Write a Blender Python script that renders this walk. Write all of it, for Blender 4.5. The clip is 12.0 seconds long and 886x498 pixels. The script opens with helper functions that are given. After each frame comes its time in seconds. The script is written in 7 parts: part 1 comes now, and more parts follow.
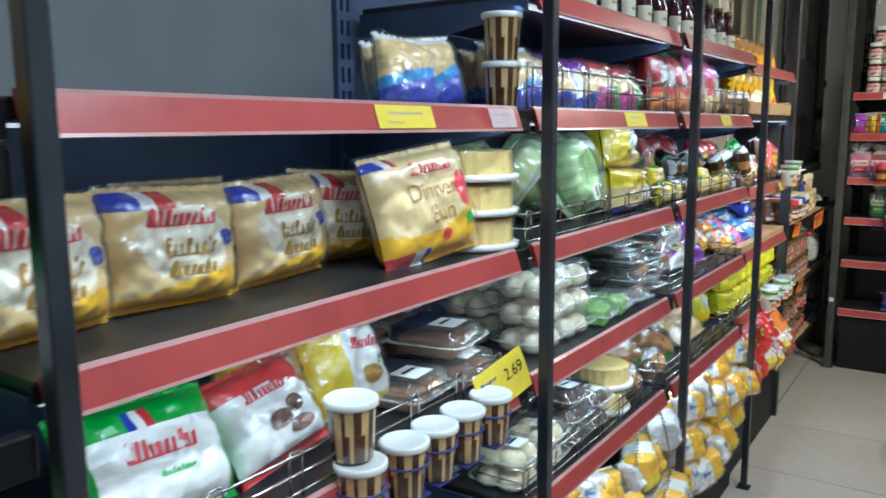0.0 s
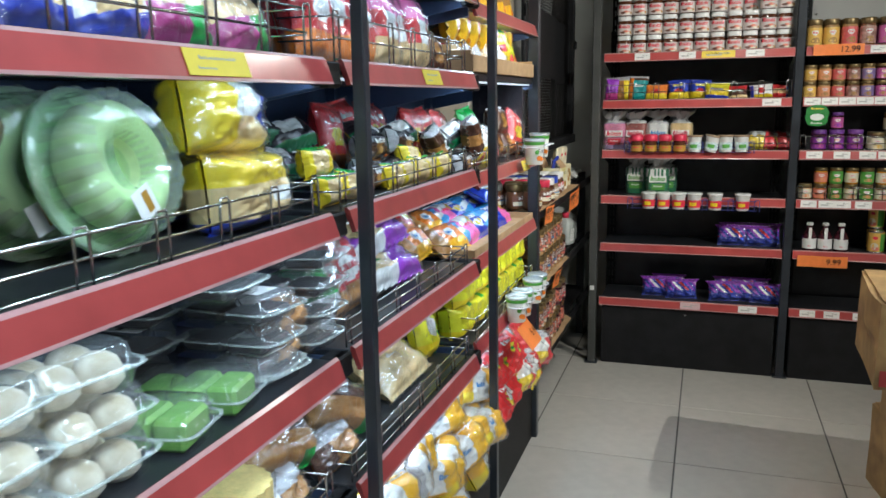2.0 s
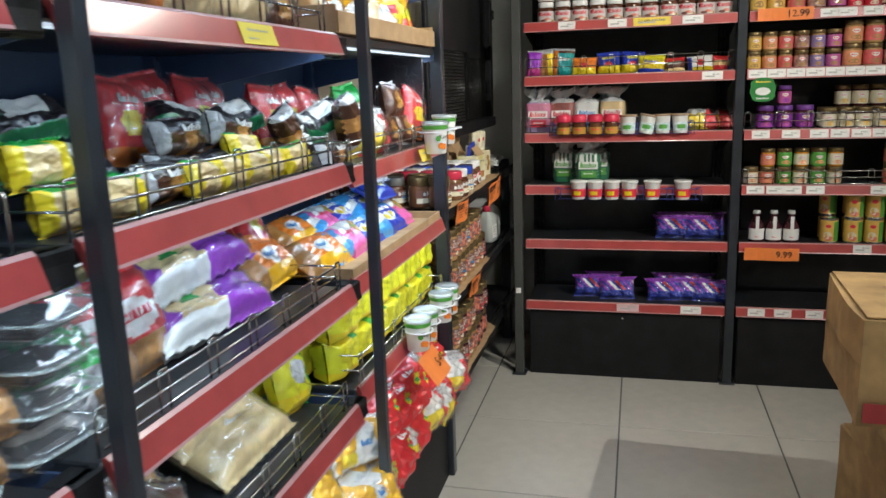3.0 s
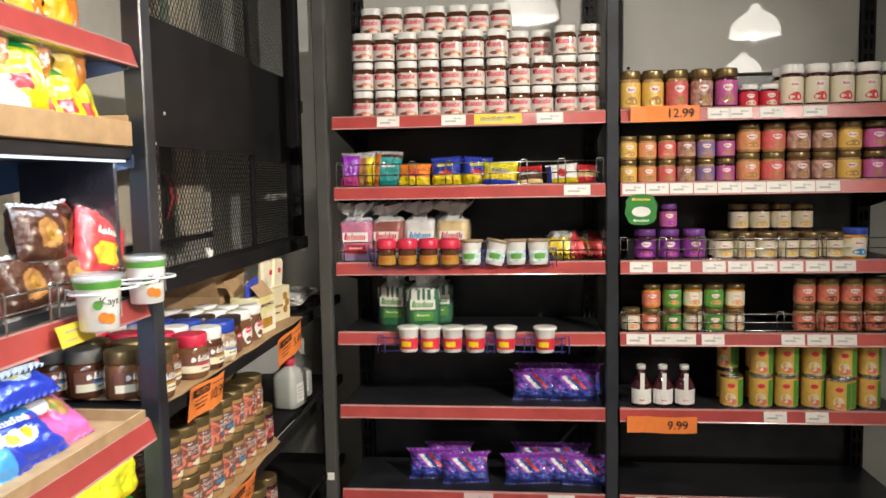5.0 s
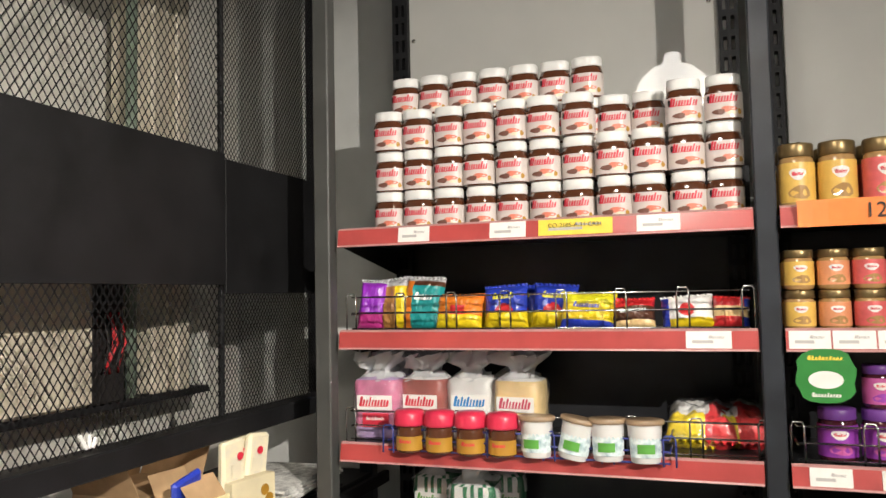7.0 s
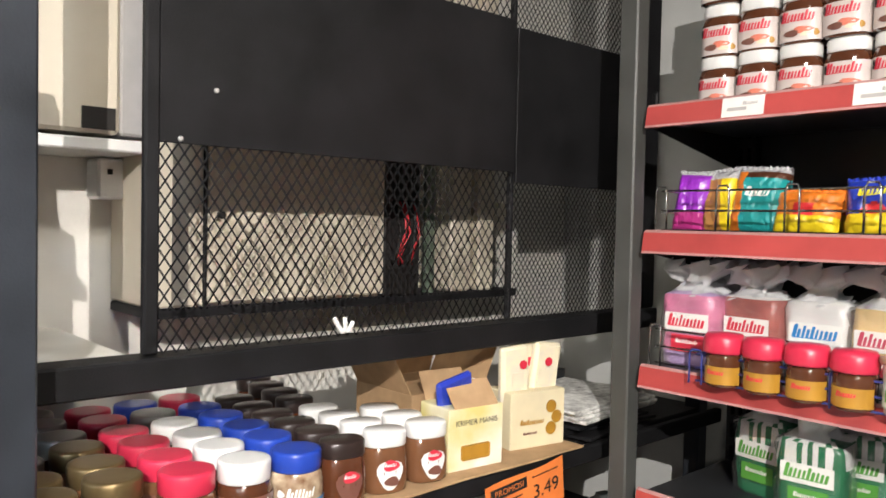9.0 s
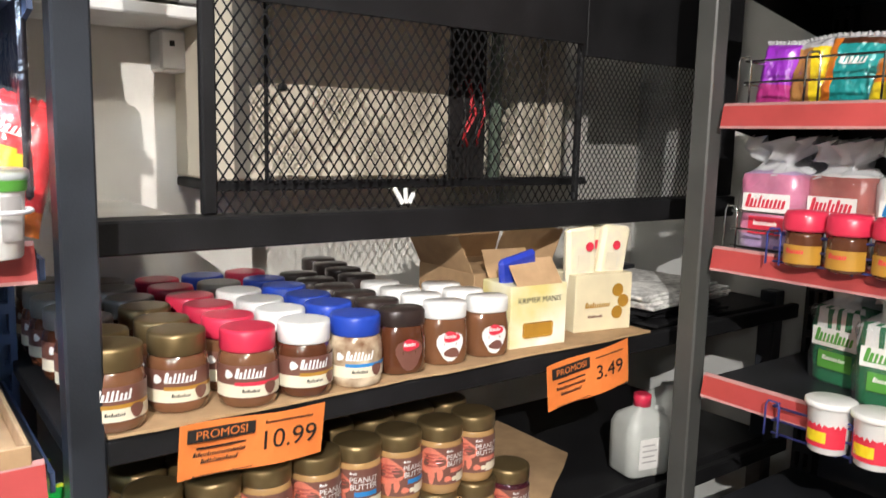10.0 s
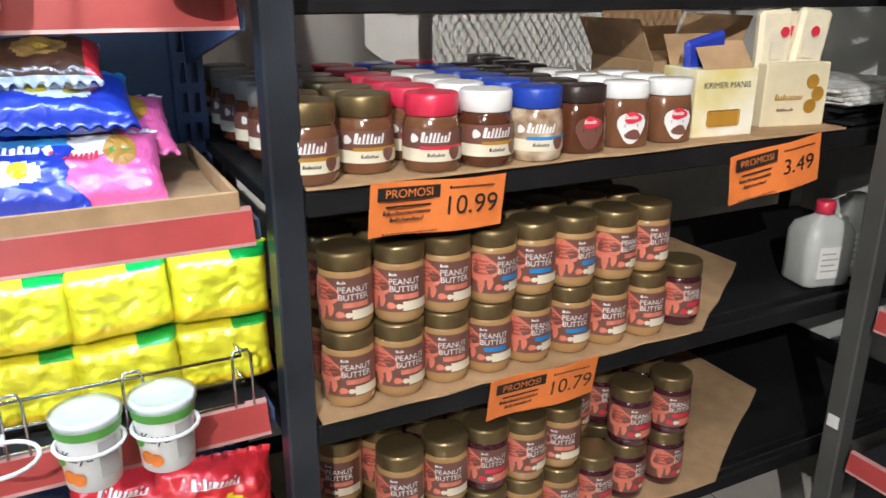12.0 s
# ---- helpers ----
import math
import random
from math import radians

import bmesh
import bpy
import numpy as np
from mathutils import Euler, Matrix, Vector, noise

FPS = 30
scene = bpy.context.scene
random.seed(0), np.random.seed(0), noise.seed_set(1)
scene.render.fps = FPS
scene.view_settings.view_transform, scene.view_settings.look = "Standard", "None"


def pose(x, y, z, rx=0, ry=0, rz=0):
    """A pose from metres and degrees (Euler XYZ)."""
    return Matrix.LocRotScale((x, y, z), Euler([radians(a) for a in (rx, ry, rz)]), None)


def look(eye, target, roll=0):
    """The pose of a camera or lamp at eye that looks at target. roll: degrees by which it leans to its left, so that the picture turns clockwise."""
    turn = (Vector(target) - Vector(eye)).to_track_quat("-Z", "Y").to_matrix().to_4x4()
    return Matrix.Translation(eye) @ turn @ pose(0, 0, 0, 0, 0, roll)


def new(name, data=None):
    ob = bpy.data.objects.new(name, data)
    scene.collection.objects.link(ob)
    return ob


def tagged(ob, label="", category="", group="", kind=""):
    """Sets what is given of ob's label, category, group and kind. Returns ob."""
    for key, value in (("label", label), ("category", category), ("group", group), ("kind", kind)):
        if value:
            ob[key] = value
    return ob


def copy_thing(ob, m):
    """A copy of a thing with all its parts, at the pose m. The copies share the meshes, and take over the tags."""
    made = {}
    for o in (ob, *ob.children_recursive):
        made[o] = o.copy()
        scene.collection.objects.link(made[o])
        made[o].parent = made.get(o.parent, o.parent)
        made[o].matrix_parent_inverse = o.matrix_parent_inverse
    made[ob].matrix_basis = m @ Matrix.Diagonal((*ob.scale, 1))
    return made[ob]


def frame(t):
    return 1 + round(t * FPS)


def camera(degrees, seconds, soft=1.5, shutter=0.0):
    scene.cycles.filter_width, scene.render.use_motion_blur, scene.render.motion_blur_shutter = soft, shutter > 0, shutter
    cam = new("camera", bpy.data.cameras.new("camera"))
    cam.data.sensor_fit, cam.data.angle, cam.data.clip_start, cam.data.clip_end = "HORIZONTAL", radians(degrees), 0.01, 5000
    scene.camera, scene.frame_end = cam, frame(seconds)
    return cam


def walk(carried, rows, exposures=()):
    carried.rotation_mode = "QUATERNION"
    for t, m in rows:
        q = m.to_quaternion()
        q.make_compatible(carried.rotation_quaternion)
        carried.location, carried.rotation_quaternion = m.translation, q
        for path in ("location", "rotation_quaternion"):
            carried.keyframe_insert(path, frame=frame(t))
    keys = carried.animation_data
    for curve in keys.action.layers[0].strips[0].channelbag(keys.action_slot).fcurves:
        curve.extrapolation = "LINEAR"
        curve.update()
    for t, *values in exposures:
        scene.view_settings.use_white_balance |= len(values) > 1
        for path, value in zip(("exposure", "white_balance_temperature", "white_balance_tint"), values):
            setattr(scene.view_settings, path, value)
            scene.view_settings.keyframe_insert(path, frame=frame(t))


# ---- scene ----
cam = camera(59.5, 12.0, 1.5, 0.2)
PATH = [
    (0, (0.152, -0.143, 1.47), (-0.96, 1.49, 1.16), -0.4),
    (0.5, (0.078, 0.089, 1.467), (-0.831, 1.846, 1.174), -0.6),
    (1, (0.032, 0.314, 1.461), (-0.715, 2.142, 1.143), -1.5),
    (1.5, (0.071, 0.606, 1.456), (-0.607, 2.456, 1.114), -1.1),
    (2, (0.064, 0.853, 1.432), (-0.568, 2.712, 1.056), -1.0),
    (2.5, (-0.007, 1.131, 1.423), (-0.54, 3.012, 1.004), -1.8),
    (3, (0.048, 1.419, 1.396), (-0.433, 3.316, 0.981), -1.9),
    (3.5, (0.112, 1.696, 1.397), (-0.315, 3.61, 1.005), -1.6),
    (3.7, (0.098, 1.811, 1.4), (-0.283, 3.736, 1.013), -1.4),
    (5.3, (0.199, 2.578, 1.448), (-0.002, 4.563, 1.309), -1.0),
    (5.5, (0.206, 2.686, 1.455), (-0.025, 4.669, 1.333), -1.1),
    (6, (0.24, 2.926, 1.471), (-0.139, 4.89, 1.448), -0.9),
    (6.5, (0.356, 3.155, 1.497), (-0.182, 5.08, 1.577), -0.8),
    (8.3, (0.401, 3.722, 1.49), (-0.781, 5.334, 1.553), -0.6),
    (8.5, (0.405, 3.725, 1.476), (-0.901, 5.239, 1.501), -0.1),
    (9, (0.385, 3.728, 1.423), (-1.102, 5.065, 1.357), 1.2),
    (9.5, (0.375, 3.746, 1.371), (-1.163, 5.016, 1.227), 1.9),
    (10, (0.373, 3.762, 1.343), (-1.214, 4.947, 1.064), 1.4),
    (10.5, (0.368, 3.754, 1.289), (-1.244, 4.863, 0.878), 2.0),
    (11, (0.362, 3.745, 1.24), (-1.256, 4.778, 0.681), 2.5),
    (11.5, (0.358, 3.732, 1.227), (-1.284, 4.682, 0.592), 1.2),
    (12, (0.342, 3.703, 1.224), (-1.346, 4.559, 0.576), 0.2),
]
walk(cam, [(t, look(eye, target, roll)) for t, eye, target, roll in PATH], [(0.0, -0.68, 5950, 4), (2.2, -0.68, 5750, 4), (3.5, -0.55, 6150, 7), (5.3, -0.14, 6450, 10), (6.5, -0.05, 6350, 10), (8.5, 0.15, 6100, 12), (10.5, 0.08, 5950, 12), (12.0, -0.24, 5800, 11)])

# ---- light ----
world = bpy.data.worlds.new("shop_world")
scene.world = world
world.use_nodes = True
world.node_tree.nodes["Background"].inputs[0].default_value = (0.9, 0.95, 1.0, 1)
world.node_tree.nodes["Background"].inputs[1].default_value = 0.04


def area_light(name, at, target, size, watts, colour):
    d = bpy.data.lights.new(name, "AREA")
    d.shape, d.size, d.energy, d.color = "DISK", size, watts, colour
    ob = new(name, d)
    ob.matrix_world = look(at, target)
    return ob


WARM, COOL = (1.0, 0.90, 0.76), (0.74, 0.88, 1.0)
# pendant lamps: place, aim, size, watts, colour
LAMPS = [(0.22, 3.85, 2.34, (0.22, 3.85, 0), 0.14, 8.5, (1.0, 0.88, 0.70)), (1.75, 2.72, 2.40, (-0.8, 4.9, 1.0), 0.014, 22, (1.0, 0.91, 0.79)), (2.25, 0.6, 2.40, (2.0, 0.6, 0), 0.2, 22, WARM)]
for lx, ly, lz, aim, ls, lw, lc in LAMPS:
    lamp = area_light("pendant_light", (lx, ly, lz - 0.035), aim, ls, lw, lc)
    lamp.data.spread = radians(80 if ls < 0.1 else 175)
# added fill spotlights, out of view, that wash the aisle shelving
SPOTS = [(0.62, 0.15, 2.75), (0.62, 1.2, 2.75), (0.62, 2.25, 2.75), (0.62, 3.2, 2.75)]
for (sx, sy, sz), sw in zip(SPOTS, (13, 12, 8.5, 3)):
    spot = area_light("track_light", (sx, sy, sz), (-0.75, sy + 0.05, 1.0), 0.12, sw, COOL)
    spot.data.spread = radians(95)
# cool LED strips tucked behind the price rails, one under each shelf level
STRIPS = [(1.735, 1.20, 3.0, 1.7, -0.592), (1.507, 0.22, 3.0, 3.2, -0.592), (1.237, 0.22, 3.0, 3.6, -0.592), (0.967, 0.22, 3.0, 3.6, -0.592), (0.682, 0.22, 3.0, 5.6, -0.592),
          (1.712, 3.07, 3.90, 0.8, -0.616), (1.518, 3.07, 3.90, 1.2, -0.616), (1.218, 3.07, 3.90, 1.7, -0.616), (0.962, 3.07, 3.90, 1.5, -0.616), (0.694, 3.07, 3.90, 0.6, -0.616)]
for tz, ta, tb, tw, tx in STRIPS:
    d = bpy.data.lights.new("led_strip_light", "AREA")
    d.shape, d.size, d.size_y, d.energy, d.color = "RECTANGLE", tb - ta, 0.012, tw, (0.68, 0.85, 1.0)
    ob = new("led_strip_light", d)
    ob.matrix_world = Matrix.Translation((tx, (ta + tb) / 2, tz - 0.037)) @ Matrix(((0, -0.906, 0.423, 0), (1, 0, 0, 0), (0, 0.423, 0.906, 0), (0, 0, 0, 1)))


# ---- materials ----
def mat(name, colour, rough=0.5, metal=0.0, coat=0.0, var=0.12, scale=30.0, bump=0.0, bscale=200.0, spec=0.5, tint=None, mixscale=6.0, rnd=0.0, coat_rough=0.08, distort=0.0, bdist=0.002):
    """Principled surface with two scales of variation, fine relief and an optional gloss coat."""
    m = bpy.data.materials.new(name)
    m.use_nodes = True
    nt = m.node_tree
    b = nt.nodes["Principled BSDF"]
    b.inputs["Roughness"].default_value = rough
    b.inputs["Metallic"].default_value = metal
    b.inputs["Specular IOR Level"].default_value = spec
    b.inputs["Coat Weight"].default_value = coat
    b.inputs["Coat Roughness"].default_value = coat_rough
    tc = nt.nodes.new("ShaderNodeTexCoord")
    n1 = nt.nodes.new("ShaderNodeTexNoise")
    n1.inputs["Scale"].default_value, n1.inputs["Detail"].default_value = scale, 4
    n2 = nt.nodes.new("ShaderNodeTexNoise")
    n2.inputs["Scale"].default_value, n2.inputs["Detail"].default_value = mixscale, 3
    for n in (n1, n2):
        nt.links.new(tc.outputs["Object"], n.inputs["Vector"])
    add = nt.nodes.new("ShaderNodeMath")
    add.operation = "ADD"
    nt.links.new(n1.outputs["Fac"], add.inputs[0])
    nt.links.new(n2.outputs["Fac"], add.inputs[1])
    ramp = nt.nodes.new("ShaderNodeValToRGB")
    lo = [c * (1 - var) for c in colour]
    hi = [min(1, c * (1 + var)) for c in (tint or colour)]
    ramp.color_ramp.elements[0].position, ramp.color_ramp.elements[1].position = 0.35, 0.65
    ramp.color_ramp.elements[0].color, ramp.color_ramp.elements[1].color = (*lo, 1), (*hi, 1)
    half = nt.nodes.new("ShaderNodeMath")
    half.operation = "MULTIPLY"
    half.inputs[1].default_value = 0.5
    nt.links.new(add.outputs[0], half.inputs[0])
    nt.links.new(half.outputs[0], ramp.inputs[0])
    out = ramp.outputs[0]
    if rnd:
        oi = nt.nodes.new("ShaderNodeObjectInfo")
        mr = nt.nodes.new("ShaderNodeMapRange")
        mr.inputs[3].default_value, mr.inputs[4].default_value = 1 - rnd, 1 + rnd
        nt.links.new(oi.outputs["Random"], mr.inputs[0])
        hs = nt.nodes.new("ShaderNodeHueSaturation")
        nt.links.new(mr.outputs[0], hs.inputs["Value"])
        nt.links.new(out, hs.inputs["Color"])
        out = hs.outputs[0]
    nt.links.new(out, b.inputs["Base Color"])
    if bump:
        n3 = nt.nodes.new("ShaderNodeTexNoise")
        n3.inputs["Scale"].default_value, n3.inputs["Detail"].default_value = bscale, 3
        nt.links.new(tc.outputs["Object"], n3.inputs["Vector"])
        bp = nt.nodes.new("ShaderNodeBump")
        bp.inputs["Strength"].default_value, bp.inputs["Distance"].default_value = bump, 0.002
        nt.links.new(n3.outputs["Fac"], bp.inputs["Height"])
        nt.links.new(bp.outputs[0], b.inputs["Normal"])
        if coat:
            nt.links.new(bp.outputs[0], b.inputs["Coat Normal"])
        n3.inputs["Distortion"].default_value = distort
        bp.inputs["Distance"].default_value = bdist
    return m


def clear(name, colour=(1, 1, 1), gloss=0.12, rough=0.06, wrinkle=0.4, wscale=60, haze=0.05):
    """Thin clear plastic: lets light straight through, with a wrinkled gloss."""
    m = bpy.data.materials.new(name)
    m.use_nodes = True
    nt = m.node_tree
    nt.nodes.clear()
    out = nt.nodes.new("ShaderNodeOutputMaterial")
    tr = nt.nodes.new("ShaderNodeBsdfTransparent")
    tr.inputs[0].default_value = (*colour, 1)
    gl = nt.nodes.new("ShaderNodeBsdfGlossy")
    gl.inputs["Roughness"].default_value = rough
    mx = nt.nodes.new("ShaderNodeMixShader")
    fr = nt.nodes.new("ShaderNodeLayerWeight")
    fr.inputs[0].default_value = 0.25
    pw = nt.nodes.new("ShaderNodeMath")
    pw.operation = "POWER"
    pw.inputs[1].default_value = 2.5
    nt.links.new(fr.outputs["Facing"], pw.inputs[0])
    ad = nt.nodes.new("ShaderNodeMath")
    ad.operation = "ADD"
    ad.use_clamp = True
    ad.inputs[1].default_value = gloss
    nt.links.new(pw.outputs[0], ad.inputs[0])
    nt.links.new(ad.outputs[0], mx.inputs[0])
    nt.links.new(tr.outputs[0], mx.inputs[1])
    nt.links.new(gl.outputs[0], mx.inputs[2])
    df = nt.nodes.new("ShaderNodeBsdfDiffuse")
    df.inputs[0].default_value = (0.85 * colour[0], 0.87 * colour[1], 0.88 * colour[2], 1)
    m2 = nt.nodes.new("ShaderNodeMixShader")
    m2.inputs[0].default_value = haze
    nt.links.new(mx.outputs[0], m2.inputs[1])
    nt.links.new(df.outputs[0], m2.inputs[2])
    nt.links.new(m2.outputs[0], out.inputs[0])
    tc = nt.nodes.new("ShaderNodeTexCoord")
    n3 = nt.nodes.new("ShaderNodeTexNoise")
    n3.inputs["Scale"].default_value, n3.inputs["Detail"].default_value = wscale, 2
    nt.links.new(tc.outputs["Object"], n3.inputs["Vector"])
    bp = nt.nodes.new("ShaderNodeBump")
    bp.inputs["Strength"].default_value, bp.inputs["Distance"].default_value = wrinkle, 0.006
    nt.links.new(n3.outputs["Fac"], bp.inputs["Height"])
    for n in (gl, fr):
        nt.links.new(bp.outputs[0], n.inputs["Normal"])
    return m


def glow(name, colour, strength):
    m = bpy.data.materials.new(name)
    m.use_nodes = True
    b = m.node_tree.nodes["Principled BSDF"]
    b.inputs["Emission Color"].default_value = (*colour, 1)
    b.inputs["Emission Strength"].default_value = strength
    return m


M_BLACK = mat("black_powder_coated_steel", (0.011, 0.011, 0.012), 0.55, 0.0, var=0.35, scale=14, bump=0.25, bscale=400, spec=0.22)
M_POST = mat("black_painted_post", (0.026, 0.030, 0.037), 0.30, 0.0, var=0.4, scale=9, bump=0.15, bscale=300)
M_GREYPOST = mat("grey_painted_post", (0.065, 0.066, 0.062), 0.45, var=0.2, scale=9, bump=0.12, bscale=300)
M_SHELF = mat("black_shelf_enamel", (0.020, 0.021, 0.024), 0.30, var=0.4, scale=12, mixscale=3, bump=0.1, bscale=300)
# the clear lip's LED reflection is put into this pale colour
M_LIP = mat("rail_lip_with_glint", (0.46, 0.24, 0.23), 0.30, coat=0.5)
M_BACK = mat("dark_blue_grey_back_panel", (0.050, 0.074, 0.145), 0.45, var=0.3, scale=8)
M_GREYBACK = mat("grey_back_panel", (0.13, 0.14, 0.15), 0.5, var=0.12, scale=4)
M_RED = mat("red_price_rail_plastic", (0.42, 0.062, 0.058), 0.32, coat=0.6, var=0.16, scale=16, mixscale=3, bump=0.05, bscale=30, coat_rough=0.16)
M_PALE = mat("pale_plastic_edge", (0.62, 0.45, 0.46), 0.3, var=0.1)
M_WHITE = mat("white_paper", (0.78, 0.77, 0.74), 0.6, var=0.06, scale=40)
M_PLASTIC = mat("white_plastic", (0.80, 0.80, 0.78), 0.35, coat=0.2, var=0.05)
M_YELLOW = mat("yellow_price_paper", (0.80, 0.62, 0.06), 0.5, var=0.06)
M_ORANGE = mat("orange_price_paper", (0.86, 0.24, 0.05), 0.55, var=0.06, scale=50)
M_INK = mat("black_ink", (0.015, 0.013, 0.012), 0.6, var=0.2)
M_CHROME = mat("chromed_wire", (0.62, 0.62, 0.60), 0.22, 1.0, var=0.1)
M_BLUEWIRE = mat("blue_coated_wire", (0.04, 0.05, 0.22), 0.35, var=0.2)
M_WHITEWIRE = mat("white_coated_wire", (0.82, 0.84, 0.88), 0.3, var=0.04)
M_CARD = mat("brown_cardboard", (0.42, 0.27, 0.14), 0.8, var=0.12, scale=25, bump=0.2, bscale=120, tint=(0.47, 0.31, 0.165))
M_CARTON = mat("tan_carton", (0.34, 0.215, 0.095), 0.75, var=0.12, scale=12, bump=0.15, bscale=90, tint=(0.46, 0.30, 0.13))
M_WALL = mat("grey_plaster_wall", (0.58, 0.59, 0.57), 0.75, var=0.08, scale=5, bump=0.2, bscale=60)
M_WALLWARM = mat("off_white_wall", (0.80, 0.78, 0.72), 0.7, var=0.08, scale=6, bump=0.15, bscale=80)
M_CEIL = mat("dark_ceiling", (0.10, 0.10, 0.10), 0.8, var=0.2, scale=3)
M_BOARD = mat("glossy_white_board", (0.50, 0.50, 0.47), 0.5, spec=0.1, coat=1.0, var=0.03, scale=3, coat_rough=0.02)
M_TILE = mat("pale_polished_tile", (0.57, 0.535, 0.475), 0.22, var=0.06, scale=18, mixscale=2.5, coat=0.25, rnd=0.03, bump=0.03, bscale=40)
M_GROUT = mat("dark_grout", (0.13, 0.12, 0.11), 0.85, var=0.2)
M_BEIGE = mat("beige_cabinet_enamel", (0.68, 0.62, 0.50), 0.45, var=0.06, scale=5)
M_GREYBOX = mat("grey_junction_box", (0.42, 0.41, 0.40), 0.5, var=0.08)
M_FOIL = mat("quilted_foil_insulation", (0.66, 0.62, 0.54), 0.28, 0.35, var=0.1, scale=30)
M_REDCABLE = mat("red_cable", (0.6, 0.03, 0.04), 0.4)


# ---- building helpers ----
def box(bm, x0, y0, z0, x1, y1, z1, slot=0):
    vs = [bm.verts.new((x, y, z)) for z in (z0, z1) for x, y in ((x0, y0), (x1, y0), (x1, y1), (x0, y1))]
    for f in ((3, 2, 1, 0), (4, 5, 6, 7), (0, 1, 5, 4), (1, 2, 6, 5), (2, 3, 7, 6), (3, 0, 4, 7)):
        bm.faces.new([vs[i] for i in f]).material_index = slot
    return vs


def bevelled(bm, width, segments=1):
    bmesh.ops.bevel(bm, geom=bm.edges[:], offset=width, segments=segments, affect="EDGES", profile=0.5)
    return bm


def boxed(x0, y0, z0, x1, y1, z1, bev=0.0):
    bm = bmesh.new()
    box(bm, x0, y0, z0, x1, y1, z1)
    return bevelled(bm, bev) if bev else bm


def lathe(profile, n=20, sx=1.0, sy=1.0, power=2.0, cap=True):
    """A turned body from (radius, height) pairs; power over 2 squares it off."""
    bm = bmesh.new()
    rings = []
    for r, z in profile:
        ring = []
        for i in range(n):
            a = 2 * math.pi * i / n
            c, s = math.cos(a), math.sin(a)
            k = (abs(c) ** power + abs(s) ** power) ** (-1 / power)
            ring.append(bm.verts.new((r * c * k * sx, r * s * k * sy, z)))
        rings.append(ring)
    for a, b in zip(rings, rings[1:]):
        for i in range(n):
            f = bm.faces.new((a[i], a[(i + 1) % n], b[(i + 1) % n], b[i]))
            f.smooth = True
    if cap:
        bm.faces.new(rings[0][::-1])
        bm.faces.new(rings[-1])
    return bm


def tube(bm, pts, r, n=6, closed=False):
    """A round wire along points."""
    pts = [Vector(p) for p in pts]
    rings = []
    m = len(pts)
    for i, p in enumerate(pts):
        d = (pts[(i + 1) % m] - pts[i - 1]) if closed else (pts[min(i + 1, m - 1)] - pts[max(i - 1, 0)])
        d.normalize()
        up = Vector((0, 0, 1)) if abs(d.z) < 0.9 else Vector((1, 0, 0))
        s = d.cross(up).normalized()
        u = s.cross(d)
        rings.append([bm.verts.new(p + r * (math.cos(2 * math.pi * k / n) * s + math.sin(2 * math.pi * k / n) * u)) for k in range(n)])
    pairs = list(zip(rings, rings[1:])) + ([(rings[-1], rings[0])] if closed else [])
    for a, b in pairs:
        for k in range(n):
            f = bm.faces.new((a[k], a[(k + 1) % n], b[(k + 1) % n], b[k]))
            f.smooth = True
    if not closed:
        bm.faces.new(rings[0][::-1])
        bm.faces.new(rings[-1])


def mesh_of(name, bm, *mats):
    bmesh.ops.recalc_face_normals(bm, faces=bm.faces[:])
    me = bpy.data.meshes.new(name)
    bm.to_mesh(me)
    bm.free()
    for m in mats:
        me.materials.append(m)
    return me


def part(name, bm, material, parent, label="", m=None):
    """One mesh object under a thing or a part."""
    mats = material if isinstance(material, (list, tuple)) else [material]
    ob = new(name, bm if isinstance(bm, bpy.types.Mesh) else mesh_of(name, bm, *mats))
    ob.parent = parent
    if m is not None:
        ob.matrix_basis = m
    if ob.data.materials and ob.data.materials[0] and ob.data.materials[0].name.startswith(("clear", "crinkled", "frosted")):
        ob.visible_shadow = False
    return tagged(ob, label)


def thing(name, label, category, group="", m=None, kind=""):
    ob = new(name)
    ob.empty_display_size = 0.05
    if m is not None:
        ob.matrix_basis = m
    return tagged(ob, label, category, group, kind)


def solid(name, bm, material, label, category, group="", m=None, kind=""):
    mats = material if isinstance(material, (list, tuple)) else [material]
    ob = new(name, mesh_of(name, bm, *mats))
    if m is not None:
        ob.matrix_basis = m
    return tagged(ob, label, category, group, kind)


def lettering(text, size, bend=0.0, depth=0.0004):
    """Words as a mesh in the x-z plane facing -y, centred; bend wraps them round a cylinder of that radius."""
    cu = bpy.data.curves.new("lettering", "FONT")
    cu.body, cu.size, cu.align_x, cu.align_y = text, size, "CENTER", "CENTER"
    ob = bpy.data.objects.new("lettering", cu)
    scene.collection.objects.link(ob)
    bpy.context.view_layer.update()
    me = bpy.data.meshes.new_from_object(ob)
    bpy.data.objects.remove(ob)
    bm = bmesh.new()
    bm.from_mesh(me)
    bpy.data.meshes.remove(me)
    for v in bm.verts:
        x, z = v.co.x, v.co.y
        if bend:
            a = x / bend
            v.co = (bend * math.sin(a), -bend * math.cos(a), z)
        else:
            v.co = (x, -depth, z)
    return bm


